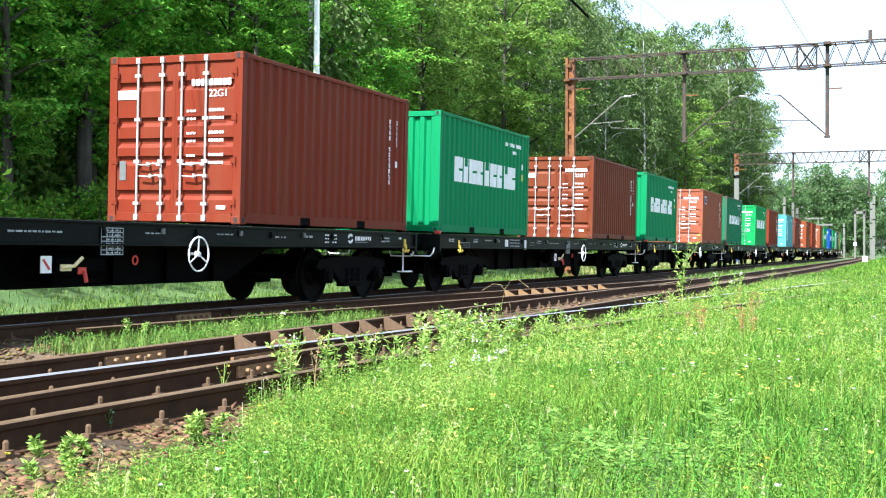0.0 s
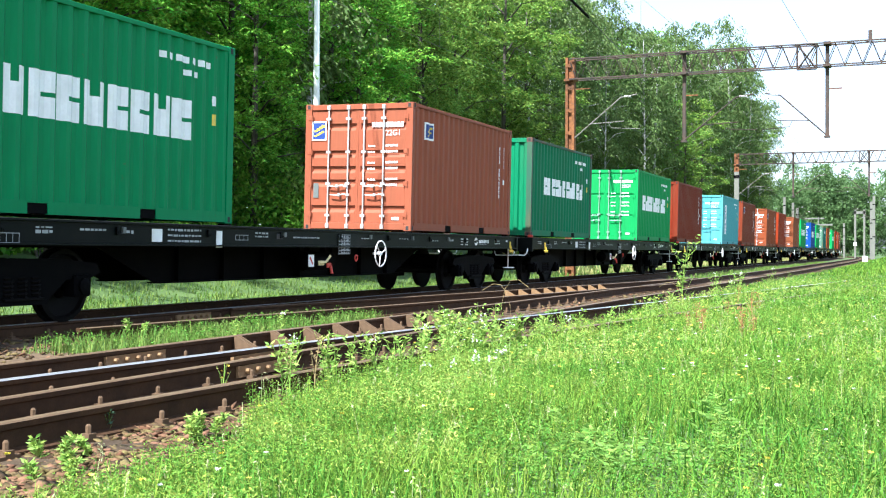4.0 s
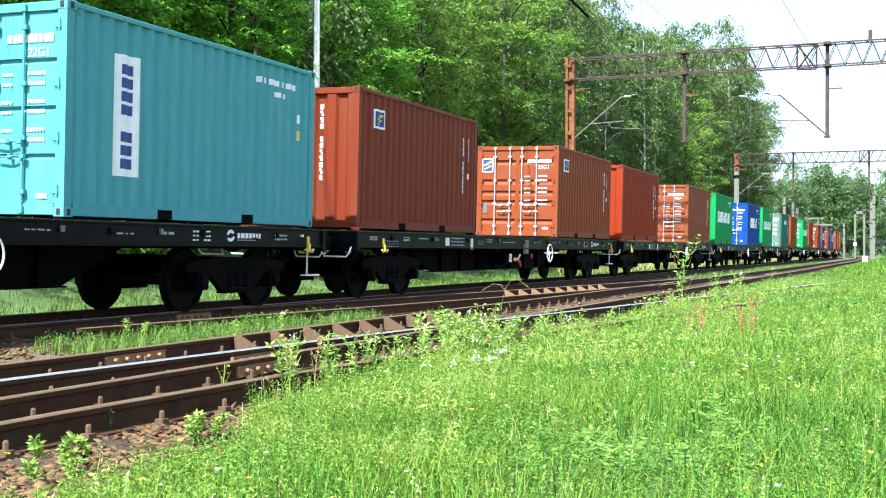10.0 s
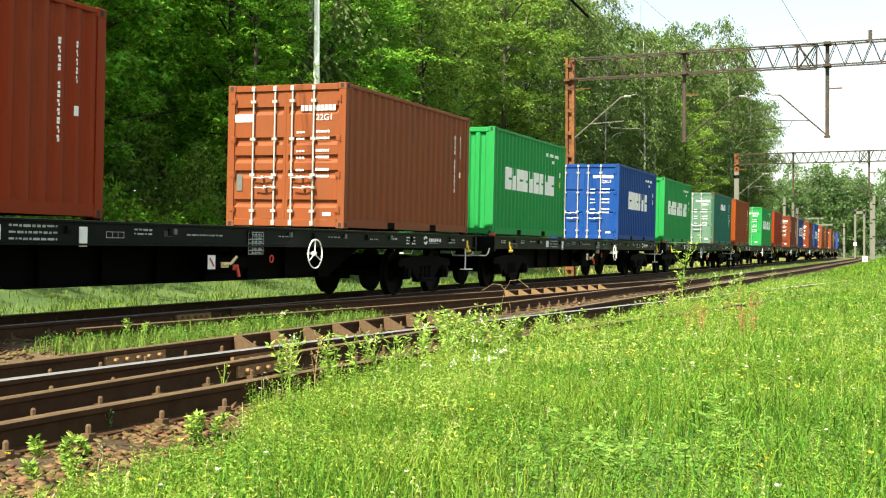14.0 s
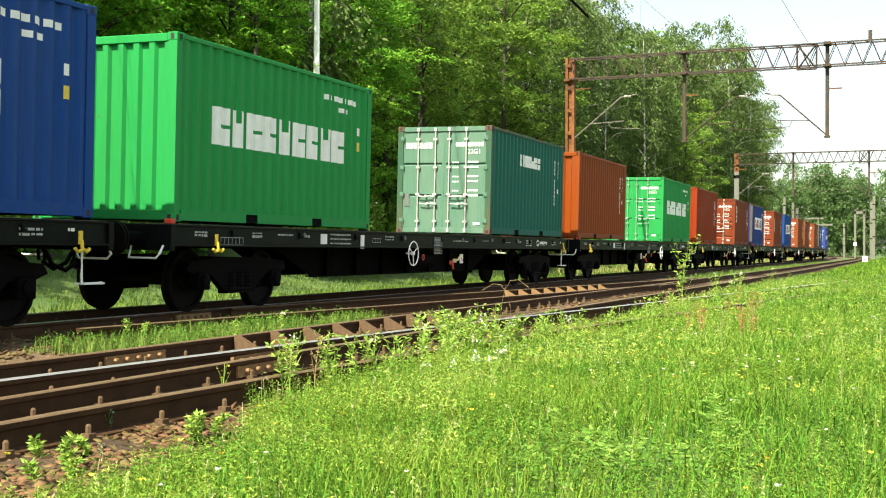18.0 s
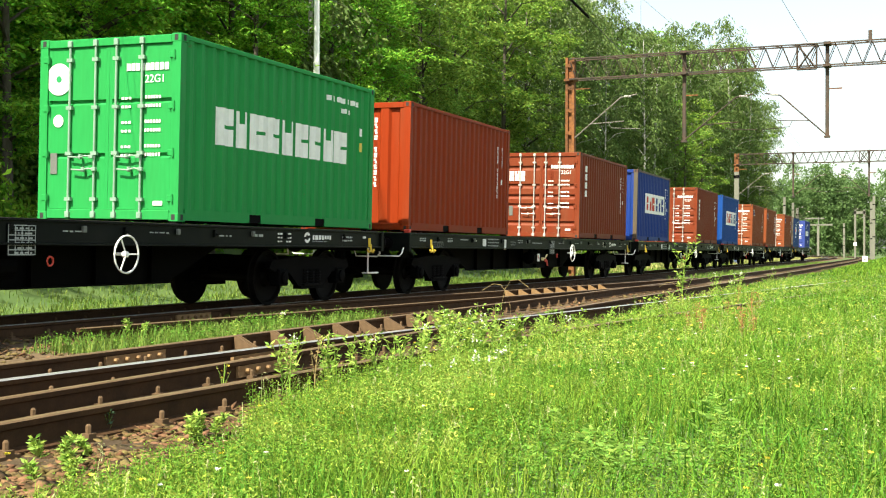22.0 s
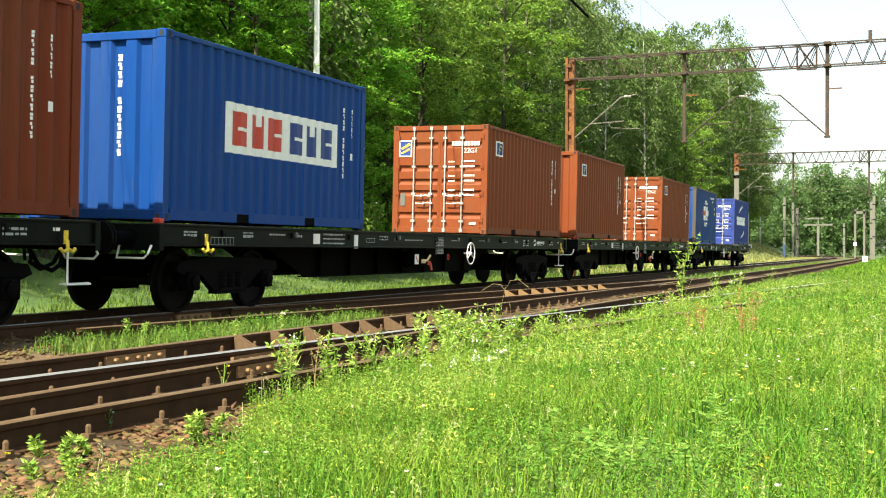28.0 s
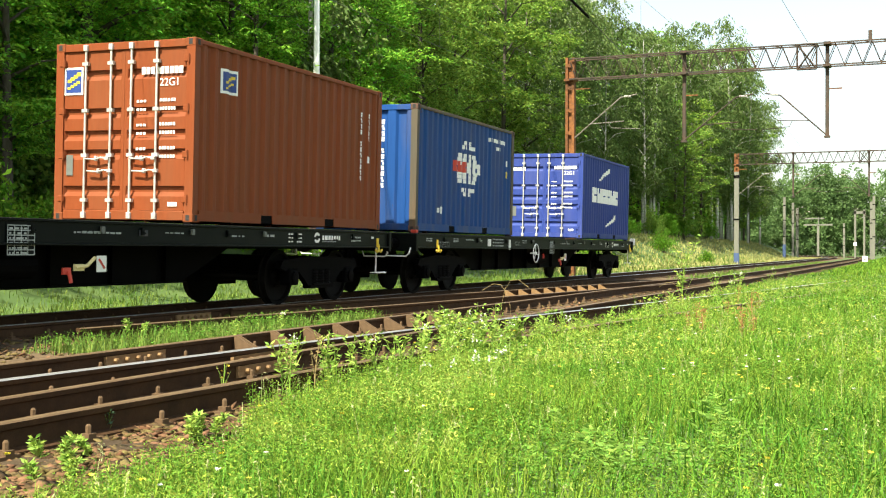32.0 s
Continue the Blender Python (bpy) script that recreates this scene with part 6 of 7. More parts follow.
def meadow():
    rng = np.random.default_rng(3)
    vs, qs, o = [], [], 0
    for n, x0, x1, y0, y1, h0, h1, w in ((36000, 6.4, 13, 2.5, 10, 0.06, 0.24, 0.006), (40000, 6.4, 20, 9, 20, 0.06, 0.24, 0.010), (42000, 6.0, 34, 18, 46, 0.06, 0.26, 0.020),
                                         (20000, 5.6, 70, 44, 120, 0.08, 0.3, 0.05), (9000, 5, 120, 110, 300, 0.1, 0.4, 0.14), (260, 8.4, 12, 3.2, 8.5, 0.18, 0.30, 0.006)):
        xy = scatter(rng, n, x0, x1, y0, y1, lambda x, y: in_view(x, y) and turf_amount(x, y) > 0.15 + 0.75 * random.random() and patchy(x, y) * lush(x, y))
        tall = np.array([0.65 + 0.5 * noise.noise((a * 0.5, b * 0.5, 9.0)) for a, b in xy])
        edge = np.array([0.45 + 0.55 * smooth(6.6, 9.0, a - line_x(b) + 0.5 * smooth(12, 4, b)) for a, b in xy])
        h = rng.uniform(h0, h1, n) * (0.6 + tall * 0.7) * edge
        v, q = blades(rng, xy, h, np.full(n, w) * rng.uniform(0.6, 1.4, n), 0.9)
        vs.append(v)
        qs.append(q + o)
        o += len(v)
    n = 24000
    xy = scatter(rng, n, 6.4, 22, -12, 12, lambda x, y: (not in_view(x, y, 0.0)) and turf_amount(x, y) > 0.15 + 0.75 * random.random() and patchy(x, y))
    v, q = blades(rng, xy, rng.uniform(0.06, 0.24, n), np.full(n, 0.014), 0.9)
    vs.append(v)
    qs.append(q + o)
    return tagged(new("meadow_grass", big_mesh("meadow_grass", np.concatenate(vs), np.concatenate(qs), [M["grass"]])), "tall fresh green meadow grass", "grass", kind="stuff")


meadow()


def verge():
    rng = np.random.default_rng(4)
    vs, qs, o = [], [], 0
    for n, a, b, y0, y1, h0, h1, w in ((14000, -7.5, -2.2, 6, 40, 0.04, 0.16, 0.018), (12000, -8, -2.4, 38, 130, 0.06, 0.22, 0.04), (6000, 1.7, 3.4, 8.5, 17, 0.05, 0.22, 0.010),
                                       (2500, 1.7, 3.5, 40, 120, 0.08, 0.25, 0.03)):
        xy = scatter(rng, n, a, b, y0, y1, lambda x, y: in_view(x, y) and turf_amount(x, y) > 0.2 + 0.7 * random.random() and patchy(x, y))
        v, q = blades(rng, xy, rng.uniform(h0, h1, n), np.full(n, w) * rng.uniform(0.6, 1.4, n), 0.8)
        vs.append(v)
        qs.append(q + o)
        o += len(v)
    return tagged(new("verge_grass", big_mesh("verge_grass", np.concatenate(vs), np.concatenate(qs), [M["verge"]])), "short grass on the verge between tracks and wood", "grass", kind="stuff")


verge()


def dry_bank():
    """Sun-bleached grass on the bank beyond the near shrubs."""
    rng = np.random.default_rng(14)
    n = 22000
    xy = scatter(rng, n, -17.5, -3.0, 50, 190, lambda x, y: in_view(x, y) and x - line_x(y) > -14.5 and 0.25 + patchy(x, y))
    v, q = blades(rng, xy, rng.uniform(0.08, 0.34, n), np.full(n, 0.06) * rng.uniform(0.6, 1.4, n), 0.8)
    return tagged(new("bank_grass", big_mesh("bank_grass", v, q, [M["dryverge"]])), "yellowish dry grass on the bank below the wood", "grass", kind="stuff")


dry_bank()


def herbs():
    """Low broad-leaved herbs and clover among the grass."""
    rng = np.random.default_rng(5)
    vs, qs, o = [], [], 0
    for n, per, x0, x1, y0, y1, ln in ((9500, 15, 6.6, 13, 2.5, 10, 0.016), (9000, 13, 6.5, 20, 9, 22, 0.024), (5000, 12, 6.4, 34, 20, 46, 0.045), (260, 16, 1.8, 3.3, 8.8, 16.5, 0.03)):
        xy = scatter(rng, n, x0, x1, y0, y1, lambda x, y: in_view(x, y) and turf_amount(x, y) > 0.4 and patchy(x + 40, y) * lush(x, y) ** 0.5)
        c = np.array([(a, b, ground_z(a, b) + rng.uniform(0.02, 0.17)) for a, b in xy])
        idx = np.repeat(np.arange(n), per)
        d = unit(rng, len(idx))
        pos = c[idx] + d * ln * 2.4 * np.array([1, 1, 0.8])
        dirs = d * np.array([1, 1, 0.3]) + np.array([0, 0, 0.15])
        dirs /= np.linalg.norm(dirs, axis=1, keepdims=True)
        v, q = leaf_quads(rng, pos, dirs, ln, ln * 0.55)
        vs.append(v)
        qs.append(q + o)
        o += len(v)
    return tagged(new("meadow_herbs", big_mesh("meadow_herbs", np.concatenate(vs), np.concatenate(qs), [M["herb"]])), "low leafy herbs among the meadow grass", "herbs", kind="stuff")


herbs()


def panicles():
    """Thin pale seed-bearing stalks that stand above the grass."""
    rng = np.random.default_rng(6)
    n = 2000
    xy = scatter(rng, n, 6.7, 30, 3.0, 42, lambda x, y: in_view(x, y) and turf_amount(x, y) > 0.5 and patchy(x + 9, y + 30) * lush(x, y))
    h = rng.uniform(0.16, 0.36, n)
    v, q = blades(rng, xy, h, np.full(n, 0.0035), 0.5)
    tips = v.reshape(n, 6, 3)[:, 4:6].mean(axis=1)
    idx = np.repeat(np.arange(n), 7)
    d = unit(rng, len(idx)) * np.array([0.5, 0.5, 1.0])
    d /= np.linalg.norm(d, axis=1, keepdims=True)
    pos = tips[idx] - np.array([0, 0, 1]) * rng.uniform(0, 0.055, len(idx))[:, None] + d * np.array([0.008, 0.008, 0.0])
    v2, q2 = leaf_quads(rng, pos, d, 0.018, 0.006)
    return tagged(new("grass_seed_heads", big_mesh("grass_seed_heads", np.concatenate([v, v2]), np.concatenate([q, q2 + len(v)]), [M["panicle"]])),
                  "pale seed heads standing above the meadow grass", "grass", kind="stuff")


panicles()


def wispy_weeds():
    """Fine pale leafy weeds that froth over the edge of the meadow."""
    rng = np.random.default_rng(15)
    vs, qs, o = [], [], 0

    def edge(x, y):
        d = x - line_x(y) - 6.3 + 0.3 * smooth(12, 4, y)
        return smooth(0.0, 0.25, d) * (0.22 + 0.78 * smooth(2.6, 0.7, d)) * (0.3 + 0.7 * smooth(-0.3, 0.3, noise.noise((x * 1.3, y * 1.3, 2.0)))) * lush(x, y) * smooth(0.45, 0.8, turf_amount(x, y))
    for n, per, y0, y1, x1, h0, h1, ln in ((4600, 16, 3.2, 9, 11, 0.10, 0.33, 0.024), (3400, 14, 8.5, 16, 14, 0.12, 0.36, 0.034), (2000, 12, 15, 36, 22, 0.15, 0.40, 0.055)):
        xy = scatter(rng, n, 6.4, x1, y0, y1, lambda x, y: in_view(x, y) and edge(x, y))
        h = rng.uniform(h0, h1, n) * np.array([0.65 + 0.5 * noise.noise((a * 1.1, b * 1.1, 7.0)) for a, b in xy])
        v, q = blades(rng, xy, h, np.full(n, ln * 0.09), 0.35)
        vs.append(v)
        qs.append(q + o)
        o += len(v)
        tip = v.reshape(n, 6, 3)
        idx = np.repeat(np.arange(n), per)
        u = rng.uniform(0.25, 1.05, len(idx))[:, None]
        p = tip[idx, 0] * (1 - u) + tip[idx, 4] * u
        d = unit(rng, len(idx)) + np.array([0, 0, 0.35])
        d /= np.linalg.norm(d, axis=1, keepdims=True)
        v, q = leaf_quads(rng, p + d * ln * 0.6, d, ln, ln * 0.34)
        vs.append(v)
        qs.append(q + o)
        o += len(v)
    tagged(new("wispy_weeds", big_mesh("wispy_weeds", np.concatenate(vs), np.concatenate(qs), [M["wispy"]])), "pale feathery weeds along the meadow's edge", "weeds", kind="stuff")


wispy_weeds()


def forbs():
    """Upright leafy stems in drifts all over the meadow."""
    rng = np.random.default_rng(41)
    vs, qs, o = [], [], 0

    def drift(x, y):
        return turf_amount(x, y) > 0.6 and smooth(-0.12, 0.30, noise.noise((x * 0.55 + 3, y * 0.40, 11.0)) + 0.25 * smooth(9.5, 7.2, x - 0.08 * y)) * (0.35 + 0.65 * lush(x, y))
    for n, per, x0, x1, y0, y1, h0, h1, ln in ((2600, 24, 6.7, 12.5, 2.8, 9, 0.14, 0.38, 0.034), (3000, 20, 6.7, 18, 8.5, 18, 0.16, 0.42, 0.046), (1900, 16, 6.6, 28, 17, 40, 0.18, 0.5, 0.075)):
        xy = scatter(rng, n, x0, x1, y0, y1, lambda x, y: in_view(x, y) and drift(x, y))
        h = rng.uniform(h0, h1, n) * np.array([0.75 + 0.6 * noise.noise((a * 0.9, b * 0.9, 4.0)) for a, b in xy])
        v, q = blades(rng, xy, h, np.full(n, 0.004 + ln * 0.03), 0.3)
        vs.append(v)
        qs.append(q + o)
        o += len(v)
        tip = v.reshape(n, 6, 3)
        idx = np.repeat(np.arange(n), per)
        u = (np.tile(np.arange(per), n) / per * 0.85 + 0.17 + rng.uniform(-0.03, 0.03, len(idx)))[:, None]
        p = tip[idx, 0] * (1 - u) + tip[idx, 4] * u
        a = np.tile(np.arange(per), n) * 2.4 + rng.uniform(-0.4, 0.4, len(idx))
        d = np.stack([np.cos(a), np.sin(a), rng.uniform(0.1, 1.1, len(idx))], 1)
        d /= np.linalg.norm(d, axis=1, keepdims=True)
        size = ln * (1.25 - 0.7 * u[:, 0])
        v, q = leaf_quads(rng, p + d * (size * 0.5)[:, None], d, size, size * 0.28, np.array([0, 0, 1.0]))
        vs.append(v)
        qs.append(q + o)
        o += len(v)
    tagged(new("meadow_forbs", big_mesh("meadow_forbs", np.concatenate(vs), np.concatenate(qs), [M["forb"]])), "leafy upright wild plants in drifts among the grass", "herbs", kind="stuff")


forbs()


def tufts():
    """Lush tufts of broad arching grass."""
    rng = np.random.default_rng(42)
    n, per = 210, 11
    xy = scatter(rng, n, 8.3, 20, 3.4, 24, lambda x, y: in_view(x, y) and smooth(-0.1, 0.35, noise.noise((x * 0.9, y * 0.6, 21.0))) * smooth(8.2, 10.2, x - 0.10 * (y - 6)))
    at = np.repeat(xy, per, axis=0) + rng.normal(0, 0.035, (n * per, 2))
    h = np.repeat(rng.uniform(0.16, 0.31, n), per) * rng.uniform(0.55, 1.1, n * per)
    v, q = blades(rng, at, h, np.repeat(0.006 + 0.0007 * xy[:, 1], per) * rng.uniform(0.7, 1.3, n * per), 1.1)
    tagged(new("grass_tufts", big_mesh("grass_tufts", v, q, [M["tuft"]])), "lush tufts of broad bright green grass", "grass", kind="stuff")


tufts()


def flowers(name, label, mat, n, size, seed, zs):
    rng = np.random.default_rng(seed)
    xy = scatter(rng, n, 6.8, 26, 3.0, 40, lambda x, y: in_view(x, y) and turf_amount(x, y) > 0.6 and patchy(x, y + 70) ** 2)
    c = np.array([(a, b, ground_z(a, b) + rng.uniform(*zs)) for a, b in xy])
    idx = np.repeat(np.arange(n), 5)
    k = np.tile(np.arange(5), n) * 2 * math.pi / 5 + rng.uniform(0, 1, len(idx))
    dirs = np.stack([np.cos(k), np.sin(k), np.full(len(k), 0.35)], 1)
    dirs /= np.linalg.norm(dirs, axis=1, keepdims=True)
    v, q = leaf_quads(rng, c[idx] + dirs * size * 0.5, dirs, size, size * 0.8)
    tagged(new(name, big_mesh(name, v, q, [M[mat]])), label, "flowers", kind="stuff")


flowers("yellow_flowers", "small yellow flowers in the meadow", "petaly", 260, 0.014, 31, (0.16, 0.38))
flowers("white_flowers", "small white flowers in the meadow", "petalw", 240, 0.013, 32, (0.2, 0.4))


def weed(x, y, h, n, leaf_len, mat="weed", label="tall green weed with narrow leaves", top="", lean=0.1, stem="weed", z=None):
    """One upright weed: a stem and its side shoots, leaves, and a head where it has one."""
    rng = np.random.default_rng(int(abs(x * 91 + y * 57) * 10))
    z0 = (ground_z(x, y) if z is None else z)
    ob = thing("weed", label, "weed", "weeds beside the rails")
    ob.location = (x, y, z0)
    g = Geo()
    az = rng.uniform(0, 6.28)
    spine = [(math.cos(az) * lean * h * q * q, math.sin(az) * lean * h * q * q, h * q - 0.03 * (q == 0)) for q in (0, 0.25, 0.5, 0.75, 1.0)]
    g.tube(spine, 0.005 + 0.004 * h, 5, 0.002)
    cs, ds = [], []
    leaf_len *= 0.55
    shoots = [(0.0, 0.0, 0.0, h)] + [(math.cos(k * 2.4), math.sin(k * 2.4), 0.15 + 0.6 * k / 6, h * rng.uniform(0.25, 0.45)) for k in range(6)]
    for k in range(n * 2):
        sx, sy, q0, ln = shoots[0] if k % 3 == 0 else shoots[1 + k % 6]
        q = rng.uniform(0.1, 1.0)
        zz = h * q if ln == h else h * q0 + ln * q
        bow = zz / h
        p = np.array([math.cos(az) * lean * h * bow * bow + sx * ln * q * 0.5, math.sin(az) * lean * h * bow * bow + sy * ln * q * 0.5, zz])
        a = k * 2.4 + rng.uniform(-0.5, 0.5)
        d = np.array([math.cos(a), math.sin(a), rng.uniform(-0.2, 1.0)])
        d /= np.linalg.norm(d)
        cs.append(p + d * leaf_len * 0.5)
        ds.append(d)
    for sx, sy, q0, ln in shoots[1:]:
        b0 = np.array([math.cos(az) * lean * h * q0 * q0, math.sin(az) * lean * h * q0 * q0, h * q0])
        twig = Geo().tube([b0, b0 + np.array([sx * ln * 0.5, sy * ln * 0.5, ln])], 0.0028, 4, 0.0012)
        part("shoot", twig.mesh("shoot", M[stem]), ob)
    part("stem", g.mesh("stem", M[stem]), ob)
    v, q = leaf_quads(rng, np.array(cs), np.array(ds), leaf_len, leaf_len * 0.32)
    part("leaves", big_mesh("leaves", v, q, [M[mat]]), ob)
    if top:
        c = np.array(spine[-1])
        m = 12
        d = unit(rng, m)
        pos = c + d * np.array([0.03, 0.03, 0.02]) + (np.array([0, 0, -1]) * rng.uniform(0, 0.8 * h if top == "petaly" and h < 0.32 else 0.05, m)[:, None])
        v, q = leaf_quads(rng, pos, d, 0.022, 0.018)
        part("flower_head", big_mesh("flower_head", v, q, [M[top]]), ob)
    return ob


weed(6.24, 6.67, 0.30, 6, 0.03, "straw", "thin yellow-flowered stalk between the rails", "petaly", 0.05)
for x, y, h, n, ln in ((6.46, 7.09, 0.46, 34, 0.10), (6.37, 7.40, 0.40, 30, 0.10), (6.52, 7.6, 0.47, 36, 0.11), (6.40, 8.27, 0.40, 30, 0.10), (6.41, 8.58, 0.36, 30, 0.10),
                       (6.34, 9.92, 0.45, 36, 0.12), (6.50, 9.99, 0.56, 44, 0.13), (6.60, 10.06, 0.52, 44, 0.13), (6.72, 10.12, 0.45, 40, 0.12), (6.82, 10.18, 0.40, 34, 0.12),
                       (6.62, 9.3, 0.36, 30, 0.10), (6.66, 8.9, 0.30, 30, 0.10), (6.50, 12.93, 0.30, 26, 0.12), (6.90, 13.15, 0.36, 30, 0.12), (7.0, 14.22, 0.36, 30, 0.12),
                       (6.85, 12.27, 0.28, 28, 0.10), (7.47, 14.49, 0.52, 34, 0.13), (7.55, 15.6, 0.45, 30, 0.12), (7.3, 16.8, 0.45, 30, 0.13), (6.85, 11.2, 0.40, 34, 0.12)):
    weed(x, y, h, n, ln)
for k in range(16):
    weed(6.35 + 0.55 * RNG.uniform(), 9.4 + 1.9 * RNG.uniform(), RNG.uniform(0.34, 0.58), 46, 0.09, "weed", "bushy pale weed with whitish heads", "petalw" if k % 2 else "")
for k in range(26):
    q = k / 25
    y = 7.0 + 5.5 * q
    weed(6.52 + 0.022 * (y - 7) ** 1.5 + 0.35 * RNG.uniform(), y, RNG.uniform(0.26, 0.5), 40, 0.085, "weed", "leafy pale green weed at the grass edge", "petalw" if k % 6 == 0 else "")
for k, (x, y) in enumerate(((8.05, 14.0), (8.15, 14.3), (8.25, 13.8), (8.75, 13.5), (8.85, 13.7), (8.7, 13.9), (8.1, 19.2), (8.3, 18.6), (8.0, 17.4), (7.85, 15.6), (8.5, 16.2), (7.7, 20.5))):
    weed(x, y, 0.34 + 0.04 * (k % 4), 16, 0.055, "sorrel", "reddish-brown sorrel stalk in the grass", "sorrel", 0.06, stem="sorrel")
for k, (x, y) in enumerate(((7.42, 8.0), (7.5, 8.2), (7.6, 8.35), (7.38, 8.45), (7.68, 8.1), (7.55, 8.6), (7.3, 7.8))):
    weed(x, y, 0.26 + 0.03 * (k % 3), 26, 0.06, "weed", "white-flowered leafy plant in the meadow", "petalw", 0.12)
weed(6.61, 21.12, 1.25, 60, 0.17, label="very tall single weed stalk above the grass", top="straw")
for x, y, h in ((7.04, 22.5, 0.66), (7.59, 21.6, 0.68), (7.82, 18.7, 0.63), (7.2, 24.0, 0.6), (7.5, 27.0, 0.7), (6.8, 26.0, 0.6)):
    weed(x, y, h, 24, 0.12, "weed", "tall stalk with a whitish head", "petalw")
for x, y, h in ((6.45, 7.25, 0.36), (6.50, 7.48, 0.42), (8.78, 14.1, 0.42), (7.1, 17.5, 0.5), (7.35, 16.2, 0.5)):
    weed(x, y, h, 18, 0.06, "straw", "dry brown weed stalk", "straw", stem="straw")
for k, (x, y, h) in enumerate(((6.85, 5.40, 0.24), (6.92, 5.55, 0.22), (6.78, 5.62, 0.20), (6.98, 5.3, 0.2), (6.57, 4.70, 0.18), (6.66, 4.78, 0.15), (6.50, 4.62, 0.16), (6.85, 4.18, 0.12),
                               (6.95, 4.3, 0.13), (6.75, 4.5, 0.12))):
    weed(x, y, h * 0.72, 44, 0.085, "weed", "leafy low weed in the ballast", lean=0.5)
weed(6.31, 5.38, 0.17, 30, 0.06, "bluegreen", "small grey-green weed beside the rail")
weed(6.28, 5.30, 0.10, 20, 0.05, "bluegreen", "small grey-green weed beside the rail")
for x, y in ((5.36, 6.07), (5.45, 6.15), (5.30, 5.95)):
    weed(x, y, 0.09, 22, 0.07, "weed", "low green weed between the rails")
for x, y, h in ((3.69, 11.77, 0.36), (5.16, 12.43, 0.34), (3.45, 11.2, 0.25), (2.1, 11.0, 0.26), (2.2, 11.15, 0.22), (2.9, 12.0, 0.22)):
    weed(x, y, h, 26, 0.09, "weed", "upright weed between the tracks", "petalw" if h > 0.35 else "")


def tansy(x, y, h, n):
    """A rosette of feathery leaves, each a midrib with paired leaflets."""
    rng = np.random.default_rng(int(x * 100 + y * 37))
    ob = thing("tansy_plant", "feathery-leaved tansy plant in the grass", "herb", "tansy in the meadow")
    ob.location = (x, y, ground_z(x, y))
    for k in range(n):
        a, rise = k * 2.4 + rng.uniform(-0.3, 0.3), rng.uniform(0.4, 1.0)
        ax = np.array([math.cos(a), math.sin(a), 0])
        cs, ds = [], []
        ln = h * rng.uniform(0.7, 1.1)
        for j in range(12):
            q = (j + 1) / 12
            p = ax * ln * 0.75 * q + np.array([0, 0, ln * rise * (q * 1.5 - 0.7 * q * q) + 0.02])
            for s in (-1, 1):
                d = ax * 0.5 + np.array([-ax[1], ax[0], 0]) * s + np.array([0, 0, 0.2])
                d /= np.linalg.norm(d)
                w = 0.045 * math.sin(math.pi * min(0.97, 0.15 + q * 0.85)) + 0.008
                cs.append(p + d * w * 0.5)
                ds.append(d * 1.0)
        v, q = leaf_quads(rng, np.array(cs), np.array(ds), 0.05 * h / 0.25, 0.016)
        part("frond", big_mesh("frond", v, q, [M["tansy"]]), ob)


for x, y, h in ((8.93, 5.84, 0.26), (9.52, 6.93, 0.26), (9.72, 6.17, 0.28), (9.39, 5.07, 0.24), (8.95, 5.18, 0.22), (9.23, 5.29, 0.25), (9.1, 5.6, 0.24), (9.6, 5.4, 0.24), (8.6, 6.4, 0.22), (9.75, 5.7, 0.26)):
    tansy(x, y, h, 8)


def straw_arc(x, y, h, reach, turn):
    ob = thing("dry_grass_stalk", "bent dry grass stalk over the rails", "stalk", "dry stalks")
    pts = [(reach * q * q, 0.0, h * math.sin(q * 2.2)) for q in (0, 0.2, 0.4, 0.6, 0.8, 1.0)]
    ob.matrix_basis = pose(x, y, ground_z(x, y), 0, 0, turn)
    part("stem", Geo().tube(pts, 0.002, 5, 0.0035).mesh("stem", M["straw"]), ob)


for x, y, h, r, a in ((4.95, 15.9, 0.66, 0.42, 20), (5.05, 16.1, 0.58, 0.5, 170), (6.5, 21.6, 0.5, 0.4, 200)):
    straw_arc(x, y, h, r, a)


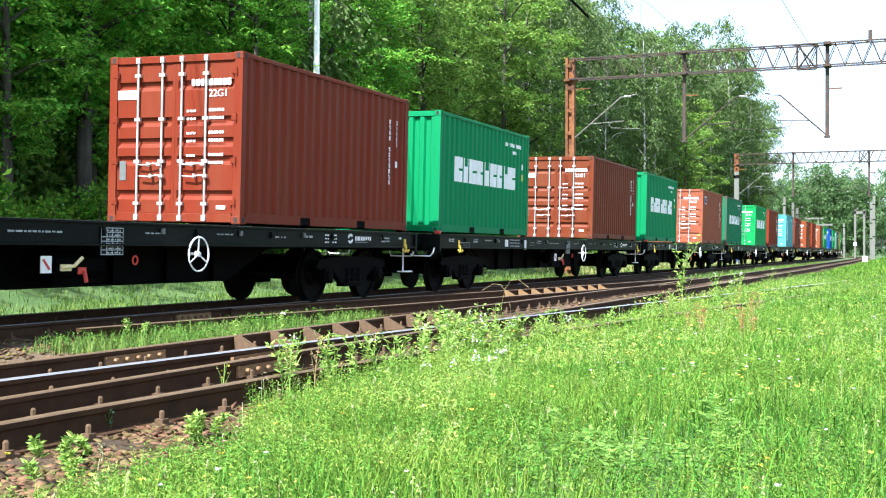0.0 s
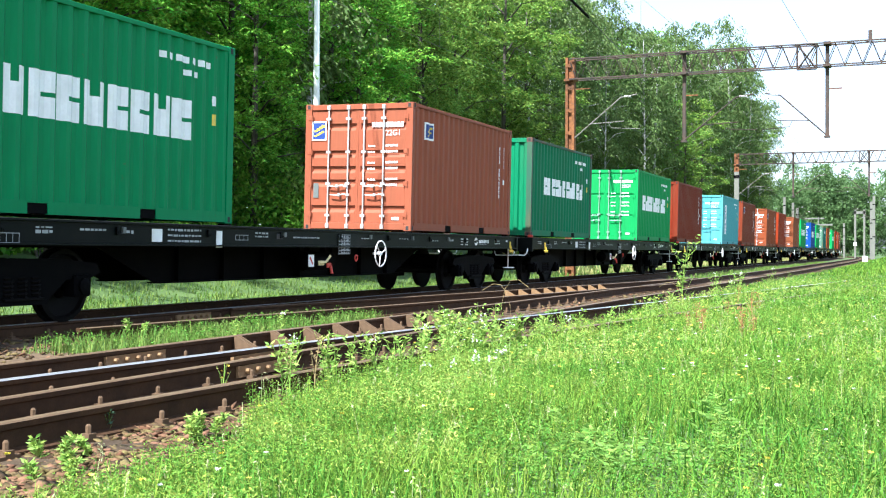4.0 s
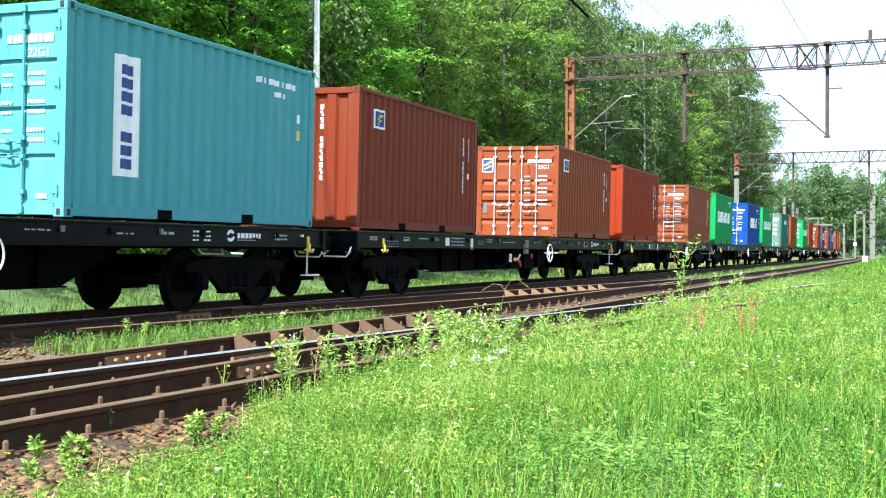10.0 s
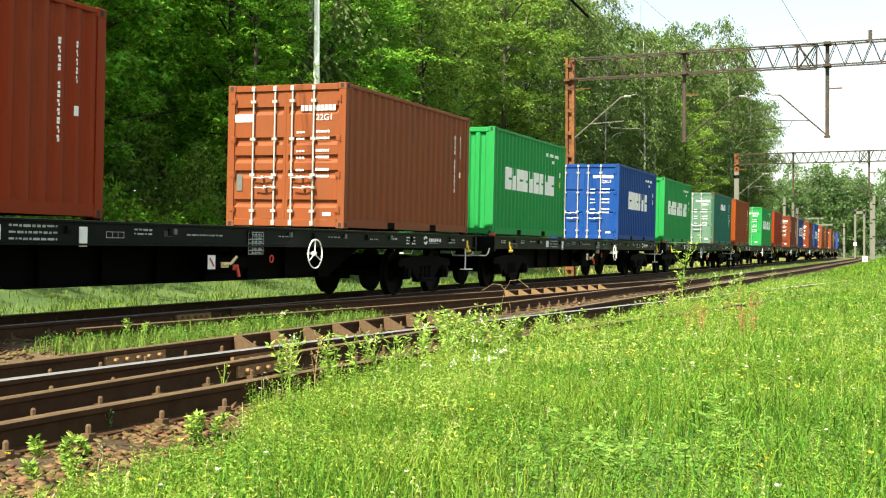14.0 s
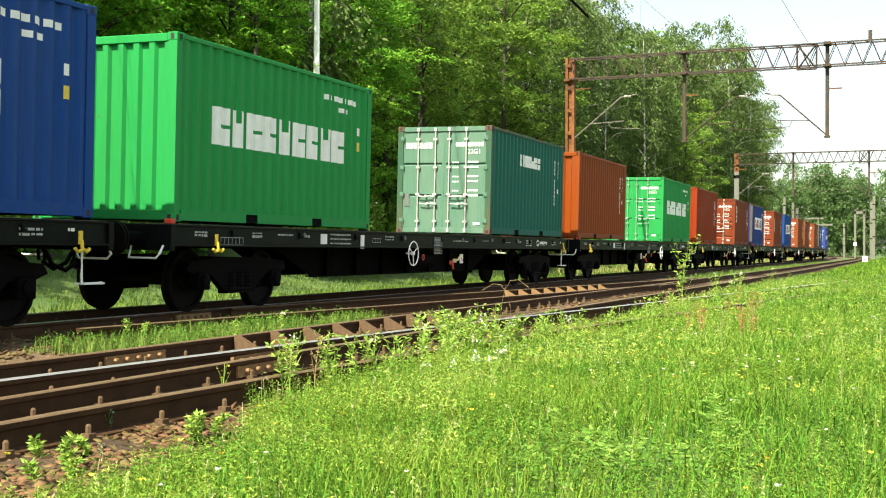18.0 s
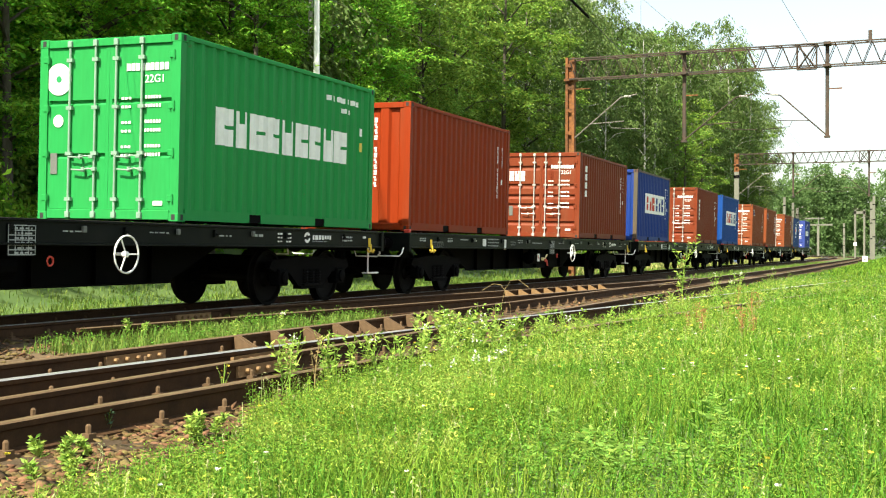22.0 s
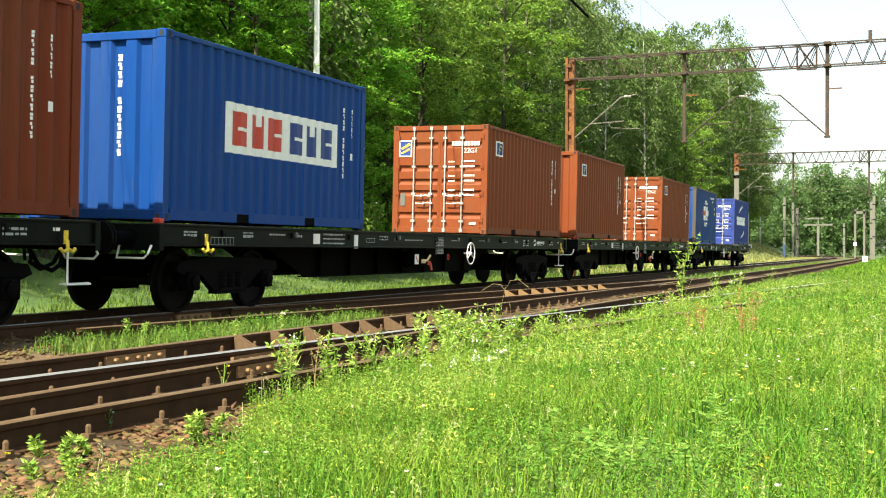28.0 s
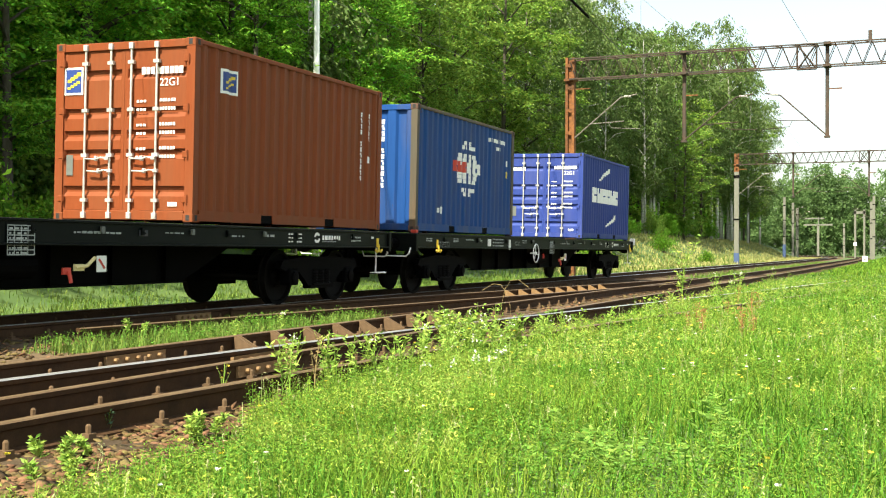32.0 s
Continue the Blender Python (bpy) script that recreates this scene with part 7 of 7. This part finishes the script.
# ---------------------------------------------------------------- ballast
def stones():
    """Angular broken stone, joined: too many to count."""
    rng = np.random.default_rng(9)
    base = np.array([(0, 0, 1.0), (0.95, 0, 0.1), (0.3, 0.9, 0.2), (-0.8, 0.5, 0.15), (-0.75, -0.55, 0.1), (0.35, -0.9, 0.15), (0.1, 0.05, -0.8)])
    tri = np.array([(0, 1, 2), (0, 2, 3), (0, 3, 4), (0, 4, 5), (0, 5, 1), (6, 2, 1), (6, 3, 2), (6, 4, 3), (6, 5, 4), (6, 1, 5)])
    groups = [(10500, 6.0, 8.2, 2.6, 6.6, 0.010, 0.042), (2600, 6.1, 7.0, 6.4, 12, 0.018, 0.045), (4200, -2.0, 6.5, 3.5, 14, 0.02, 0.045), (4200, -2.2, 6.6, 13, 34, 0.025, 0.055)]
    vs, fs, o = [], [], 0
    for n, x0, x1, y0, y1, s0, s1 in groups:
        xy = scatter(rng, n, x0, x1, y0, y1, lambda x, y: in_view(x, y) and 1.0 - 0.92 * turf_amount(x, y))
        s = s0 + (s1 * 1.1 - s0) * rng.uniform(0, 1, n) ** 1.8
        a = rng.uniform(0, 6.28, n)
        shape = base[None] * rng.uniform(0.55, 1.4, (n, 7, 3)) * s[:, None, None] * np.array([1.35, 0.95, 0.42])
        tilt = rng.normal(0, 0.28, (n, 2))
        shape[:, :, 2] += shape[:, :, 0] * tilt[:, 0:1] + shape[:, :, 1] * tilt[:, 1:2]
        x = shape[:, :, 0] * np.cos(a)[:, None] - shape[:, :, 1] * np.sin(a)[:, None] + xy[:, 0:1]
        y = shape[:, :, 0] * np.sin(a)[:, None] + shape[:, :, 1] * np.cos(a)[:, None] + xy[:, 1:2]
        z = shape[:, :, 2] + np.array([ground_z(p, q) for p, q in xy])[:, None] + s[:, None] * 0.25
        vs.append(np.stack([x, y, z], 2).reshape(-1, 3))
        fs.append((np.arange(n)[:, None, None] * 7 + tri[None] + o).reshape(-1, 3))
        o += 7 * n
    return tagged(new("ballast", big_mesh("ballast", np.concatenate(vs), np.concatenate(fs), [M["stone"]])), "brown broken-stone ballast round the tracks", "ballast", kind="stuff")


stones()


# ---------------------------------------------------------------- what moves
def motions():
    """The train rolls up the line towards the camera; the wheels turn."""
    times = [k * 1.0 for k in range(33)]
    for ob, w, m in TRAIN:
        walk(ob, [(t, wagon_pose(w, t) @ m) for t in times])
    turn = [k / 15 for k in range(481)]
    roll = [(t, -math.degrees((14.72 - train_offset(t)) / 0.455)) for t in turn]
    for w in WAGONS:
        for bo in w.children:
            if bo.name.startswith("bogie"):
                for ws in bo.children:
                    if ws.name.startswith("wheelset"):
                        y = ws.matrix_basis.translation.y
                        walk(ws, [(t, pose(0, y, 0.455, -a, 0, 0)) for t, a in roll])


motions()
